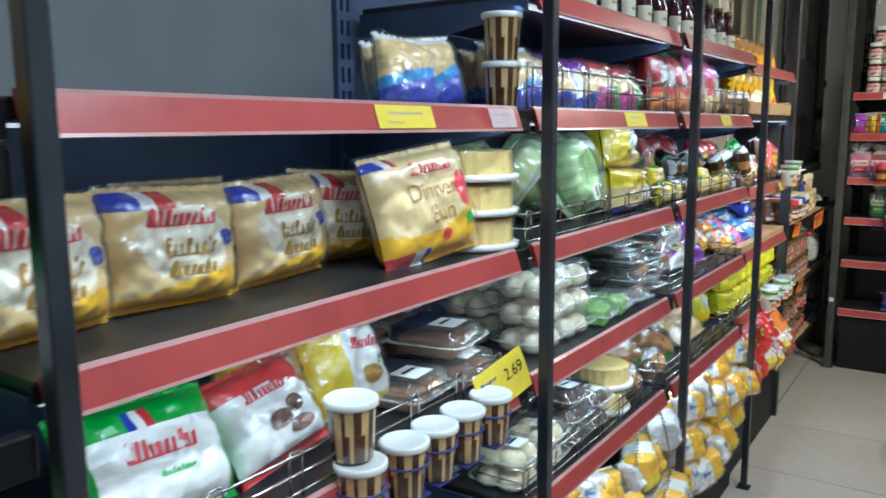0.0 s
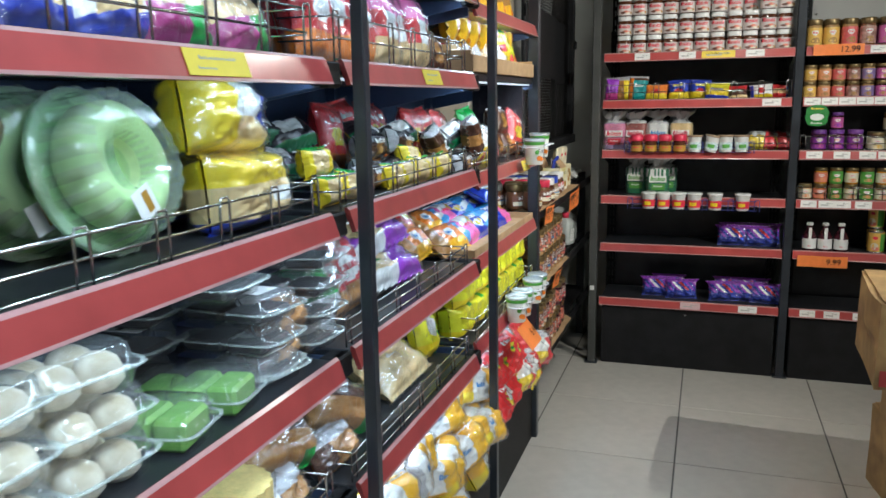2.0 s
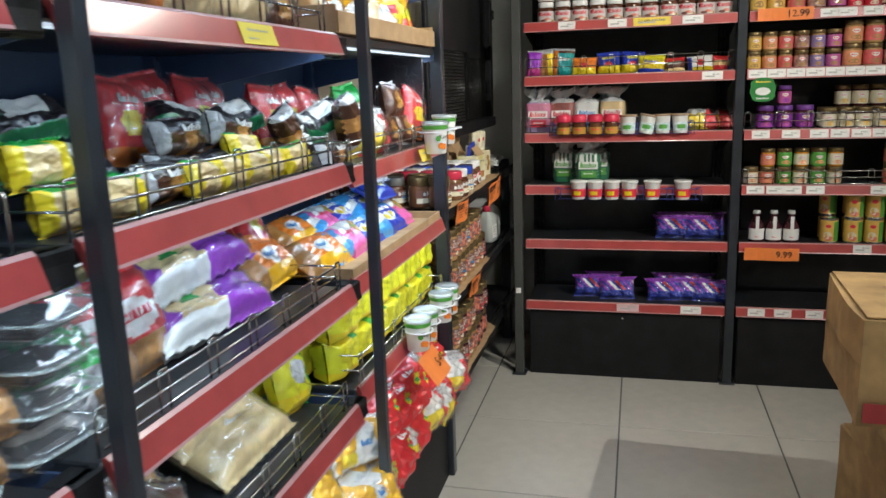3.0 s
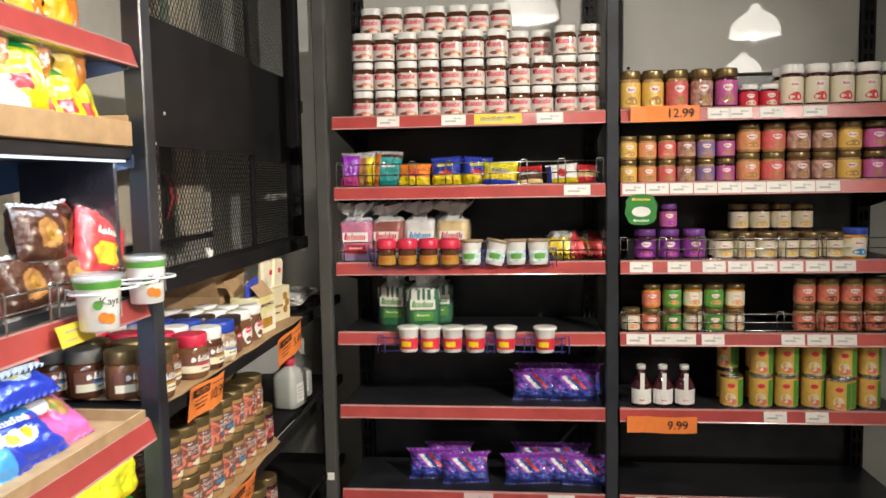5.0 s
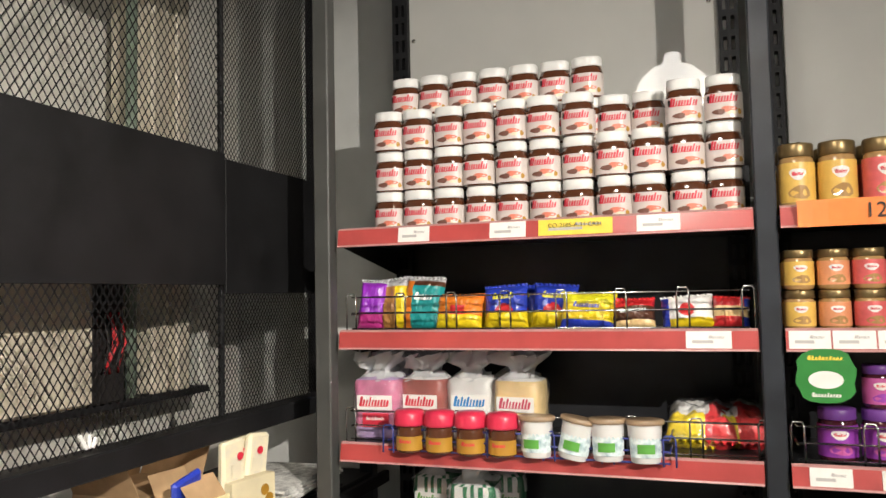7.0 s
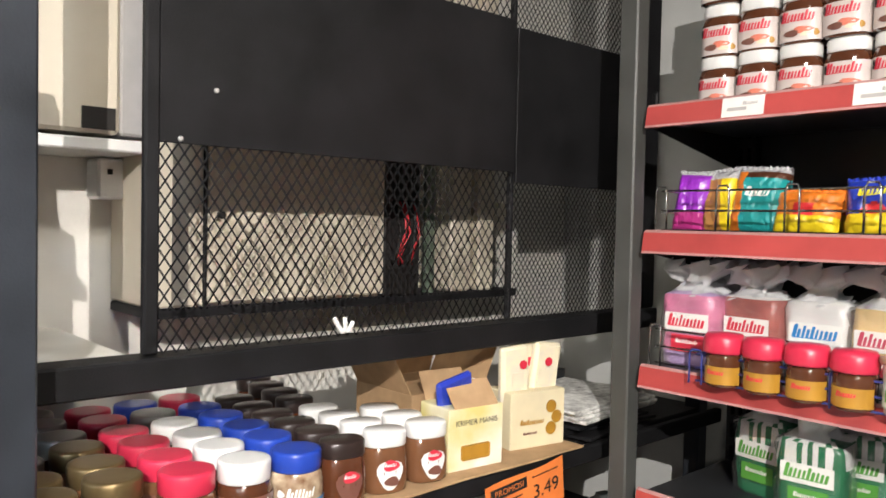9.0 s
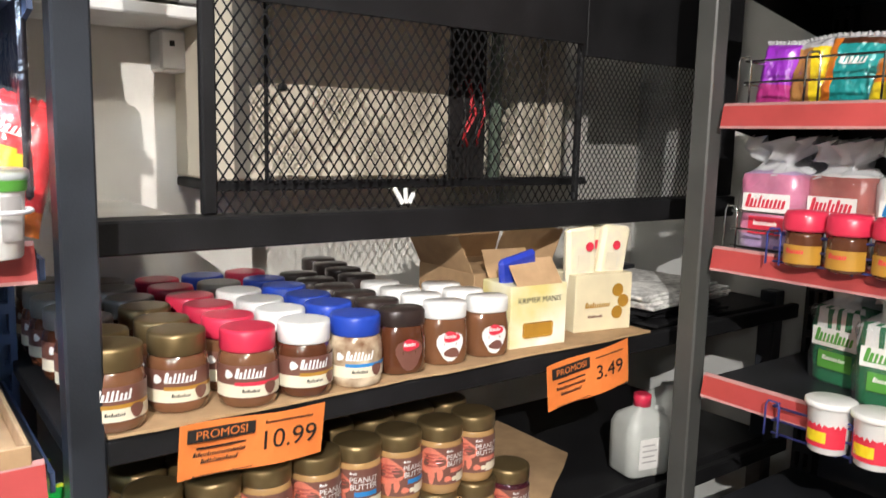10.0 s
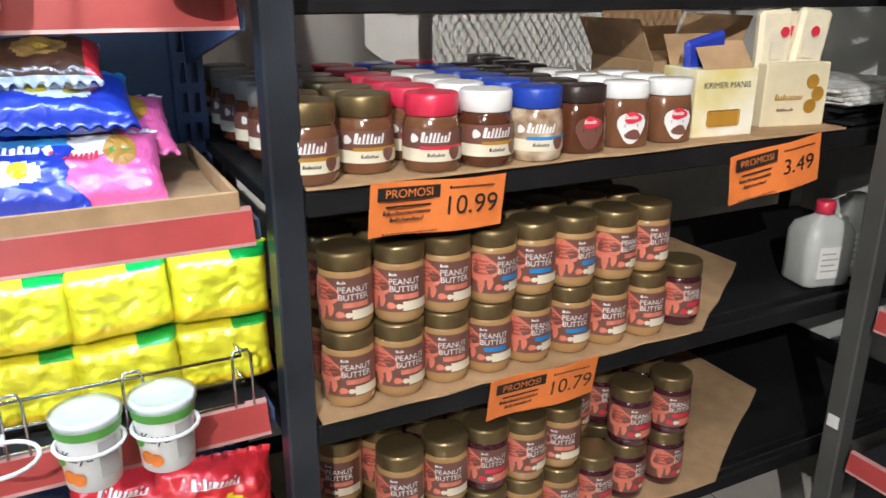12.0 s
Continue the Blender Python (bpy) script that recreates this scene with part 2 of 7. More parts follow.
def mark(w, h, n, seed, bend=0.0):
    """A logo or a line of print as plain slanting bars, never letters."""
    rng = random.Random(seed)
    bm = bmesh.new()
    m = max(3, int(n * 1.7))
    step = w / m
    for i in range(m):
        x = -w / 2 + step * (i + 0.5)
        hw = step * rng.uniform(0.26, 0.40)
        z0, z1 = -h * 0.30, h * rng.choice((0.16, 0.18, 0.20, 0.18, 0.36))
        if i == 0:
            hw, z1 = step * 0.46, h * 0.42
        r = hw * 0.6
        vs = []
        for px, pz in ((-hw, z0 + r), (-hw + r, z0), (hw - r, z0), (hw, z0 + r), (hw, z1 - r), (hw - r, z1), (-hw + r, z1), (-hw, z1 - r)):
            q = x + px + 0.22 * pz
            vs.append(bm.verts.new((bend * math.sin(q / bend), -bend * math.cos(q / bend), pz) if bend else (q, 0, pz)))
        bm.faces.new(vs)
        if i:
            bm.faces.new((last[2], vs[1], vs[0], last[3]))
        last = vs
    return bm


def wrap(r, a0, a1, z0, z1, n=12):
    """A label wrapped round a jar between two angles (degrees, 0 faces -y)."""
    bm = bmesh.new()
    rows = []
    for i in range(n + 1):
        a = radians(a0 + (a1 - a0) * i / n)
        rows.append((bm.verts.new((r * math.sin(a), -r * math.cos(a), z0)), bm.verts.new((r * math.sin(a), -r * math.cos(a), z1))))
    for p, q in zip(rows, rows[1:]):
        bm.faces.new((p[0], q[0], q[1], p[1])).smooth = True
    return bm


# ---- the room ----
XW, YE, YS, XR, HC = -1.16, 5.62, -3.0, 3.4, 3.1
solid("wall_west", boxed(XW - 0.12, YS, 0, XW, YE, HC), M_WALLWARM, "off-white plastered wall behind the steel rack", "wall", kind="structure")
solid("wall_north", boxed(XW - 0.12, YE + 0.002, 0, XR, YE + 0.12, HC), M_WALL, "grey plastered wall behind the jar shelving", "wall", kind="structure")
solid("wall_east", boxed(XR, YS, 0, XR + 0.12, YE + 0.12, HC), M_WALL, "grey plastered shop wall", "wall", kind="structure")
solid("wall_south", boxed(XW - 0.12, YS - 0.12, 0, XR + 0.12, YS - 0.002, HC), M_WALL, "grey plastered shop wall", "wall", kind="structure")
solid("ceiling", boxed(XW - 0.12, YS - 0.12, HC + 0.002, XR + 0.12, YE + 0.12, HC + 0.1), M_CEIL, "dark painted shop ceiling", "ceiling", kind="structure")
floor = solid("floor", boxed(XW - 0.12, YS - 0.12, -0.1, XR + 0.12, YE + 0.12, -0.003), M_GROUT, "pale polished square floor tiles with thin dark joints", "floor", kind="structure")

M_SHADE = glow("glowing_opal_lamp_shade", (1.0, 0.93, 0.82), 17)
for lx, ly, lz, aim, ls, lw, lc in LAMPS:
    lamp = thing("pendant_lamp", "white dome pendant lamp hanging lit from the ceiling", "lamp", "pendant lamps over the aisle", pose(lx, ly, lz))
    part("shade", lathe([(0.165, -0.03), (0.162, 0.01), (0.14, 0.07), (0.09, 0.115), (0.04, 0.135), (0.035, 0.18), (0.033, 0.18), (0.036, 0.13), (0.085, 0.108), (0.135, 0.065), (0.157, 0.008), (0.16, -0.03)], 28, cap=False), M_SHADE, lamp)
    part("bulb", lathe([(0.001, 0.0), (0.04, 0.01), (0.055, 0.05), (0.03, 0.1), (0.02, 0.12)], 16), glow("lit_bulb", lc, 25), lamp, "glowing bulb")
    part("cord", lathe([(0.004, 0.17), (0.004, HC - lz)], 8), M_BLACK, lamp)


# housings for the added, unseen fill spotlights
for sx, sy, sz in SPOTS:
    spot = thing("track_spotlight", "black cylindrical spotlight added out of view as fill light", "lamp", "track spotlights", look((sx, sy, sz), (-0.75, sy + 0.05, 1.0)))
    part("housing", lathe([(0.085, 0.004), (0.088, 0.004), (0.088, 0.14), (0.06, 0.16), (0.0, 0.16)], 20, cap=False), M_BLACK, spot)
    part("stem", lathe([(0.008, 0.09), (0.008, HC - sz)], 8), M_BLACK, spot, "", spot.matrix_basis.inverted() @ pose(sx, sy, sz))


# ---- shelving pieces ----
def price_rail(parent, x, y0, y1, ztop, h=0.044, material=None):
    """A slanted price channel on a shelf front that faces +x; a lip top and bottom, paled for its glint."""
    bm = bmesh.new()
    prof = [(0.0, 0.0), (0.004, 0.002), (0.010, -0.003), (0.022, -h + 0.004), (0.024, -h), (0.014, -h - 0.001), (0.0, -0.008)]
    ends = [[bm.verts.new((x + a, y, ztop + b)) for a, b in prof] for y in (y0, y1)]
    for i in range(len(prof)):
        j = (i + 1) % len(prof)
        f = bm.faces.new((ends[0][i], ends[0][j], ends[1][j], ends[1][i]))
        f.material_index = 1 if i in (1, 3) else 0
    bm.faces.new(ends[0]); bm.faces.new(ends[1][::-1])
    return part("price_rail", bm, [material or M_RED, M_LIP], parent, "red plastic price rail")


def rail_y(parent, y, x0, x1, ztop, h=0.042, material=None):
    """The same channel on a shelf front that faces -y."""
    bm = bmesh.new()
    prof = [(0.0, 0.0), (-0.004, 0.002), (-0.010, -0.003), (-0.016, -h + 0.004), (-0.018, -h), (-0.010, -h - 0.001), (0.0, -0.008)]
    ends = [[bm.verts.new((x, y + a, ztop + b)) for a, b in prof] for x in (x0, x1)]
    for i in range(len(prof)):
        j = (i + 1) % len(prof)
        f = bm.faces.new((ends[0][i], ends[0][j], ends[1][j], ends[1][i]))
        f.material_index = 1 if i in (1, 3) else 0
    bm.faces.new(ends[0]); bm.faces.new(ends[1][::-1])
    return part("price_rail", bm, [material or M_RED, M_LIP], parent, "red plastic price rail")


def slotted(x0, y0, z0, x1, y1, z1, along="y"):
    """An upright with two columns of punched slots in its front (facing +x, or -y)."""
    bm = bmesh.new()
    w = (y1 - y0) if along == "y" else (x1 - x0)
    a0 = y0 if along == "y" else x0
    cols = [(0, .2), (.4, .6), (.8, 1.0)]
    step = 0.05
    nz = int((z1 - z0) / step)

    def slab(u0, u1, q0, q1):
        if along == "y":
            box(bm, x0, a0 + w * u0, q0, x1, a0 + w * u1, q1)
        else:
            box(bm, a0 + w * u0, y0, q0, a0 + w * u1, y1, q1)
    for u0, u1 in cols:
        slab(u0, u1, z0, z1)
    for u0, u1 in ((.2, .4), (.6, .8)):
        for k in range(nz):
            slab(u0, u1, z0 + k * step, z0 + k * step + 0.017)
    return bm


M_LED = glow("led_strip_face", (0.8, 0.9, 1.0), 1.2)
GX, GB = -0.572, -1.02
LEVELS = [1.735, 1.507, 1.237, 0.967, 0.682]
BAYS = [("first", 0.225, 1.16), ("second", 1.222, 2.092), ("third", 2.152, 2.995), ("last", 3.058, 3.905)]


def gondola_bay(y0, y1, levels, norail=()):
    g = thing("gondola_shelving", "black metal shelving bay with red price rails, full of bread", "shelving", "shelving bays along the aisle")
    part("back_panel", boxed(GB - 0.02, y0 - 0.03, 0.1, GB, y1 + 0.03, 2.1), M_BACK, g)
    part("base", boxed(GB, y0 - 0.02, 0.0, GX + 0.0, y1 + 0.02, 0.30, 0.004), M_BLACK, g)
    part("upright", slotted(GB + 0.001, y1 - 0.02, 0.3, GB + 0.03, y1 + 0.03, 2.1), M_BACK, g)
    for z in levels:
        part("shelf", boxed(GB + 0.03, y0, z - 0.03, GX - 0.001, y1, z - 0.006, 0.003), M_SHELF, g)
        for ye in (y0 - 0.008, y1 + 0.002):
            bm = bmesh.new()
            vs = [bm.verts.new((x, y, q)) for y in (ye, ye + 0.006) for x, q in ((GB + 0.03, z - 0.02), (GX - 0.002, z - 0.02), (GX - 0.002, z - 0.045), (GB + 0.03, z - 0.12))]
            for f in ((0, 1, 2, 3), (7, 6, 5, 4), (0, 4, 5, 1), (1, 5, 6, 2), (2, 6, 7, 3), (3, 7, 4, 0)):
                bm.faces.new([vs[i] for i in f])
            part("bracket", bm, M_BACK, g)
        if z not in norail:
            price_rail(g, GX, y0 + 0.004, y1 - 0.004, z)
            cap = boxed(GX - 0.035, y1 - 0.003, z - 0.046, GX + 0.004, y1 + 0.050, z - 0.004, 0.003)
            for v in cap.verts:
                v.co.x += 0.010 * (z - 0.004 - v.co.z) / 0.042
            if y1 > 3.5:
                continue
            part("rail_end_cap", cap, M_BLACK, g, "black plastic end cap")
        part("led_strip", boxed(GX - 0.030, y0 + 0.01, z - 0.0345, GX - 0.010, y1 - 0.01, z - 0.0305), M_LED, g, "cool white LED strip under the shelf")
        # dark clip that closes the gap to the next bay
        if y1 < 3.5:
            part("rail_clip", boxed(GX - 0.012, y1 + 0.004, z - 0.05, GX + 0.008, y1 + 0.055, z - 0.004, 0.003), M_BLACK, g)
    return g


first_bay = gondola_bay(0.225, 1.16, LEVELS[1:])
gondola_bay(1.222, 2.092, LEVELS)
gondola_bay(2.152, 2.995, LEVELS)
gondola_bay(3.058, 3.912, [1.712, 1.518, 1.218, 0.962, 0.694], norail=(1.518,)).matrix_basis = pose(-0.022, 0, 0)
gondola_bay(-0.72, 0.165, [1.46, 1.19, 0.93, 0.64], norail=(1.46, 1.19, 0.93, 0.64))
bm = boxed(-1.015, 0.24, 1.512, -1.005, 1.15, 1.84)
part("grey_sheet", bm, M_GREYBACK, first_bay, "grey metal sheet at the back of a half-empty shelf")

for px, py in ((-0.518, 0.222), (-0.518, 1.202), (-0.518, 2.132), (-0.518, 3.024)):
    p = thing("support_post", "black painted square steel post in front of the shelving", "post", "posts along the aisle", pose(px, py, 0))
    part("tube", boxed(-0.012, -0.012, 0.0, 0.012, 0.012, 2.6, 0.002), M_POST, p)
    part("base_plate", boxed(-0.024, -0.024, 0.0, 0.024, 0.024, 0.006, 0.001), M_POST, p)


# ---- end wall shelving: unit A and unit B ----
EY, EB = 5.0, 5.36
A_LEVELS = [1.652, 1.417, 1.163, 0.925, 0.670, 0.372]


def wall_unit(x0, x1, levels, label):
    u = thing("wall_shelving", label, "shelving", "shelving units on the end wall")
    part("back_panel", boxed(x0 - 0.01, EB, 0.02, x1 + 0.01, EB + 0.02, 1.79), M_SHELF, u)
    part("base", boxed(x0 + 0.012, EY + 0.004, 0.0, x1 - 0.012, EB - 0.002, levels[-1] - 0.05, 0.004), M_BLACK, u, "black kick panel")
    part("lock", lathe([(0.006, 0), (0.006, 0.006), (0.004, 0.008)], 10), M_CHROME, u, "small lock", pose((x0 + x1) / 2, EY + 0.004, levels[-1] - 0.075, 90))
    for xs in (x0 + 0.0, x1 - 0.045):
        part("upright", slotted(xs, EB - 0.03, 0.35, xs + 0.045, EB - 0.001, 2.75, along="x"), M_BLACK, u)
    for z in levels:
        part("shelf", boxed(x0 + 0.004, EY + 0.001, z - 0.03, x1 - 0.004, EB - 0.032, z - 0.006, 0.003), M_SHELF, u)
        for xe in (x0 + 0.001, x1 - 0.006):
            bm = bmesh.new()
            vs = [bm.verts.new((x, y, q)) for x in (xe, xe + 0.003) for y, q in ((EB - 0.03, z - 0.02), (EY + 0.002, z - 0.02), (EY + 0.002, z - 0.04), (EB - 0.03, z - 0.10))]
            for f in ((0, 1, 2, 3), (7, 6, 5, 4), (0, 4, 5, 1), (1, 5, 6, 2), (2, 6, 7, 3), (3, 7, 4, 0)):
                bm.faces.new([vs[i] for i in f])
            part("bracket", bm, M_BLACK, u)
        rail_y(u, EY, x0, x1, z)
    return u


wall_unit(-0.452, 0.446, A_LEVELS, "black metal wall shelving with red price rails, half full")
wall_unit(0.494, 1.41, A_LEVELS, "black metal wall shelving with white price tags, full of jars")
for px, py in ((-0.489, 4.996), (0.470, 5.02), (1.434, 5.02)):
    p = thing("support_post", "dark grey square steel post between the wall shelving units", "post", "posts on the end wall", pose(px, py, 0))
    part("tube", boxed(-0.020, -0.020, 0.0, 0.020, 0.020, 2.75, 0.003), M_POST if px > 0 else M_GREYPOST, p)
    part("base_plate", boxed(-0.034, -0.034, 0.0, 0.034, 0.034, 0.006, 0.001), M_POST, p)
part("sticker", boxed(-0.012, -0.0225, 0.41, 0.012, -0.0202, 0.435), M_WHITE, bpy.data.objects["support_post.004"], "white paper sticker")
for x0, x1 in ((-0.415, 0.40), (0.545, 1.36)):
    w = thing("white_board", "glossy white board screwed above the jar shelving", "board", "boards above the wall shelving")
    part("panel", boxed(x0, EB - 0.012, 1.80, x1, EB - 0.002, 2.72, 0.002), M_BOARD, w)
    for sx in (x0 + 0.02, x1 - 0.02):
        for sz in (1.83, 2.20):
            part("screw", lathe([(0.006, 0), (0.005, 0.003), (0.001, 0.004)], 10), M_CHROME, w, "", pose(sx, EB - 0.0125, sz, 90))

# ---- steel rack in the corner ----
RX, RB, RY0, RY1 = -0.574, -1.12, 3.932, 5.50
rack = thing("steel_rack", "black angle-steel rack with wooden shelves covered in cardboard", "rack")
for x, y in ((RX, RY0), (RX - 0.04, RY1), (RB + 0.045, RY0), (RB + 0.045, RY1)):
    top = 2.65 if (x == RX) else 1.0
    part("post", boxed(x - 0.042, y, 0.0, x, y + 0.042, top, 0.003), M_POST, rack)
for z in (0.975, 0.64, 0.30):
    part("shelf_beam", boxed(RX - 0.02, RY0 + 0.043, z - 0.034, RX - 0.0005, RY1 + 0.04, z, 0.003), M_BLACK, rack)
    part("shelf", boxed(RB, RY0 + 0.002, z - 0.024, RX - 0.044, RY1 + 0.04, z - 0.002, 0.002), M_BLACK, rack)
for z, ya, yb in ((0.978, 3.975, 4.98), (0.643, 3.98, 5.0), (0.303, 3.98, 5.12)):
    bm = bmesh.new()
    n = 16
    rng = random.Random(int(z * 100))
    rows = []
    for i in range(n + 1):
        y = ya + (yb - ya) * i / n
        xf = RX + 0.004 + rng.uniform(-0.004, 0.004) - (0.22 * max(0, (i - 11) / 5) if z < 0.9 else 0.0)
        rows.append([bm.verts.new((x, y, q)) for x in (RB + 0.08, xf) for q in (z, z + 0.004)])
    for a, b in zip(rows, rows[1:]):
        for f in ((a[1], a[3], b[3], b[1]), (a[0], b[0], b[2], a[2]), (a[2], b[2], b[3], a[3]), (a[0], a[1], b[1], b[0])):
            bm.faces.new(f)
    bm.faces.new([rows[0][i] for i in (0, 2, 3, 1)]); bm.faces.new([rows[-1][i] for i in (0, 1, 3, 2)])
    solid("cardboard_sheet", bm, M_CARD, "worn brown cardboard sheet lining a rack shelf", "cardboard", "cardboard shelf liners")

# ---- caged enclosure above the rack ----
CX = -0.682
cage = thing("mesh_cage", "black steel cage with sheet panel and metal mesh", "cage")
CZ0, CZ1, CZ2, CZ3 = 1.186, 1.528, 1.83, 2.65
part("bottom_rail", boxed(CX - 0.03, RY0 + 0.044, CZ0, CX + 0.03, 5.36, CZ0 + 0.045, 0.003), M_BLACK, cage)
part("divider", boxed(CX - 0.008, 4.132, CZ0 + 0.046, CX + 0.008, 4.153, CZ3, 0.003), M_BLACK, cage)
part("divider", boxed(CX - 0.02, 4.872, CZ0 + 0.046, CX - 0.006, 4.884, CZ3, 0.003), M_BLACK, cage)
part("hinge", boxed(CX + 0.0085, 4.128, 1.772, CX + 0.016, 4.152, 1.822, 0.002), M_BLACK, cage, "black door hinge")
part("hook", boxed(CX + 0.0205, 5.325, 1.70, CX + 0.034, 5.338, 1.745, 0.004), M_BLACK, cage, "black door hook")
part("sheet_panel", boxed(CX - 0.004, 4.154, CZ1, CX + 0.004, 4.871, CZ2, 0.001), M_BLACK, cage, "black sheet steel panel")
part("sheet_panel", boxed(CX - 0.012, 4.885, CZ1 - 0.02, CX - 0.004, 5.34, CZ2 - 0.01, 0.001), M_BLACK, cage, "black sheet steel panel")
part("corner_post", boxed(CX - 0.03, 5.30, CZ0 + 0.046, CX + 0.02, 5.358, CZ3, 0.003), M_BLACK, cage)
part("top_rail", boxed(CX - 0.03, RY0 + 0.044, CZ3 + 0.001, CX + 0.03, 5.36, CZ3 + 0.04, 0.003), M_BLACK, cage)


def expanded(y0, y1, z0, z1, x, cw=0.0185, ch=0.0275, w=0.0024):
    """Diamond mesh of flat strands."""
    bm = bmesh.new()
    ny, nz = max(1, round((y1 - y0) / cw)), max(1, round((z1 - z0) / ch))
    cw, ch = (y1 - y0) / ny, (z1 - z0) / nz
    for i in range(ny):
        for j in range(nz):
            yc, zc = y0 + (i + .5) * cw, z0 + (j + .5) * ch
            for p, q in (((yc - cw / 2, zc), (yc, zc + ch / 2)), ((yc, zc + ch / 2), (yc + cw / 2, zc)), ((yc + cw / 2, zc), (yc, zc - ch / 2)), ((yc, zc - ch / 2), (yc - cw / 2, zc))):
                d = Vector((q[0] - p[0], q[1] - p[1])).normalized() * w / 2
                n = Vector((-d.y, d.x))
                a, b = ([bm.verts.new((x + sx, e[0] + s * n.x, e[1] + s * n.y)) for s, sx in ((1, 0.0), (-1, 0.0), (0, -0.0016))] for e in (p, q))
                for k in range(3):
                    bm.faces.new((a[k], b[k], b[(k + 1) % 3], a[(k + 1) % 3]))
    return bm


part("mesh", expanded(4.154, 4.871, CZ0 + 0.046, CZ1, CX, w=0.0028), M_BLACK, cage, "expanded metal mesh")
part("mesh", expanded(4.885, 5.30, CZ0 + 0.046, CZ1 - 0.02, CX - 0.008, 0.013, 0.017, 0.0022), M_BLACK, cage, "expanded metal mesh")
part("mesh", expanded(4.154, 4.871, CZ2, CZ3, CX, w=0.0028), M_BLACK, cage, "expanded metal mesh")
part("mesh", expanded(4.885, 5.30, CZ2 - 0.01, CZ3, CX - 0.008, 0.013, 0.017, 0.0022), M_BLACK, cage, "expanded metal mesh")
for by, bz in ((4.183, 1.534), (4.236, 1.608)):
    part("bolt", lathe([(0.0042, 0), (0.0042, 0.002), (0.002, 0.004)], 10), M_GREYBOX, cage, "small pale bolt head", pose(CX + 0.004, by, bz, 0, 90))
for k in range(3):
    part("cable_tie", boxed(-0.0025, -0.004, 0, 0.0025, 0.004, 0.032 - 0.006 * k, 0.0015), M_PLASTIC, cage, "knotted white cable tie", pose(CX + 0.006, 4.462 + 0.006 * k, 1.238, 34 - 30 * k))
part("ledge", boxed(XW + 0.004, RY0 + 0.09, CZ0 + 0.012, CX - 0.032, 4.15, CZ0 + 0.03), M_WALLWARM, cage, "pale ledge behind the opening")

cab = thing("electric_cabinet", "beige steel electrical cabinet behind the mesh", "cabinet")
part("body", boxed(XW + 0.004, 4.25, 1.262, -0.958, 4.755, 1.62, 0.004), M_BEIGE, cab)
part("door", boxed(-0.957, 4.352, 1.268, -0.945, 4.753, 1.615, 0.003), M_BEIGE, cab, "beige cabinet door")
part("hinge_strip", boxed(-0.957, 4.346, 1.262, -0.948, 4.350, 1.62), M_BLACK, cab)
part("lock", boxed(-0.9445, 4.366, 1.424, -0.938, 4.382, 1.436, 0.002), M_BLACK, cab)
part("plinth", boxed(XW + 0.004, 4.25, 1.242, -0.965, 5.2, 1.260, 0.003), M_BLACK, cab, "black steel plinth")
meter = thing("wall_box", "beige metal box with a black slot on the wall", "box")
part("body", boxed(XW + 0.004, 3.94, 1.56, -0.95, 4.195, 2.3, 0.006), M_BEIGE, meter)
part("side_cover", boxed(XW + 0.004, 4.197, 1.56, -0.957, 4.24, 2.3, 0.004), M_GREYBOX, meter)
part("slot", boxed(-0.9495, 4.133, 1.566, -0.945, 4.186, 1.602), M_INK, meter, "black slot")
part("ledge", boxed(XW + 0.004, 3.94, 1.532, -0.955, 4.245, 1.553, 0.003), M_PLASTIC, meter, "white ledge strip")
sw = thing("socket_box", "white plastic socket box on the wall behind the cage", "socket")
part("body", boxed(XW + 0.002, 4.205, 1.455, -1.09, 4.275, 1.53, 0.005), M_PLASTIC, sw)
part("switch", boxed(-1.0895, 4.222, 1.50, -1.086, 4.230, 1.51), M_INK, sw)
duct = thing("cable_duct", "dark open cable duct with red cables", "duct")
part("channel", boxed(-1.02, 4.760, 1.262, -0.955, 4.862, 1.62, 0.003), M_INK, duct)
for k in range(5):
    bm = bmesh.new()
    y = 4.785 + 0.013 * k
    tube(bm, [(-0.952, y, 1.47), (-0.94, y + 0.01 * (k % 2), 1.44), (-0.935, y + 0.006, 1.40), (-0.942, y - 0.008 * (k % 3), 1.35), (-0.952, y, 1.33)], 0.0032)
    part("cable", bm, M_REDCABLE if k in (1, 2, 4) else M_INK, duct)
pipes = thing("wall_pipes", "pale pipes and trunking against the wall", "pipe")
part("pipe", lathe([(0.014, 1.262), (0.014, 2.6)], 14), mat("grey_green_pipe", (0.20, 0.26, 0.20), 0.5), pipes, "", pose(-0.98, 4.91, 0))
part("trunking", boxed(-1.10, 4.965, 1.262, -0.96, 5.03, 2.6, 0.006), M_BEIGE, pipes)
part("trunking", boxed(-1.10, 5.045, 1.262, -0.95, 5.10, 2.6, 0.006), M_BEIGE, pipes)
part("trunking", boxed(-1.10, 5.165, 1.262, -0.97, 5.205, 1.48, 0.004), M_WALLWARM, pipes)

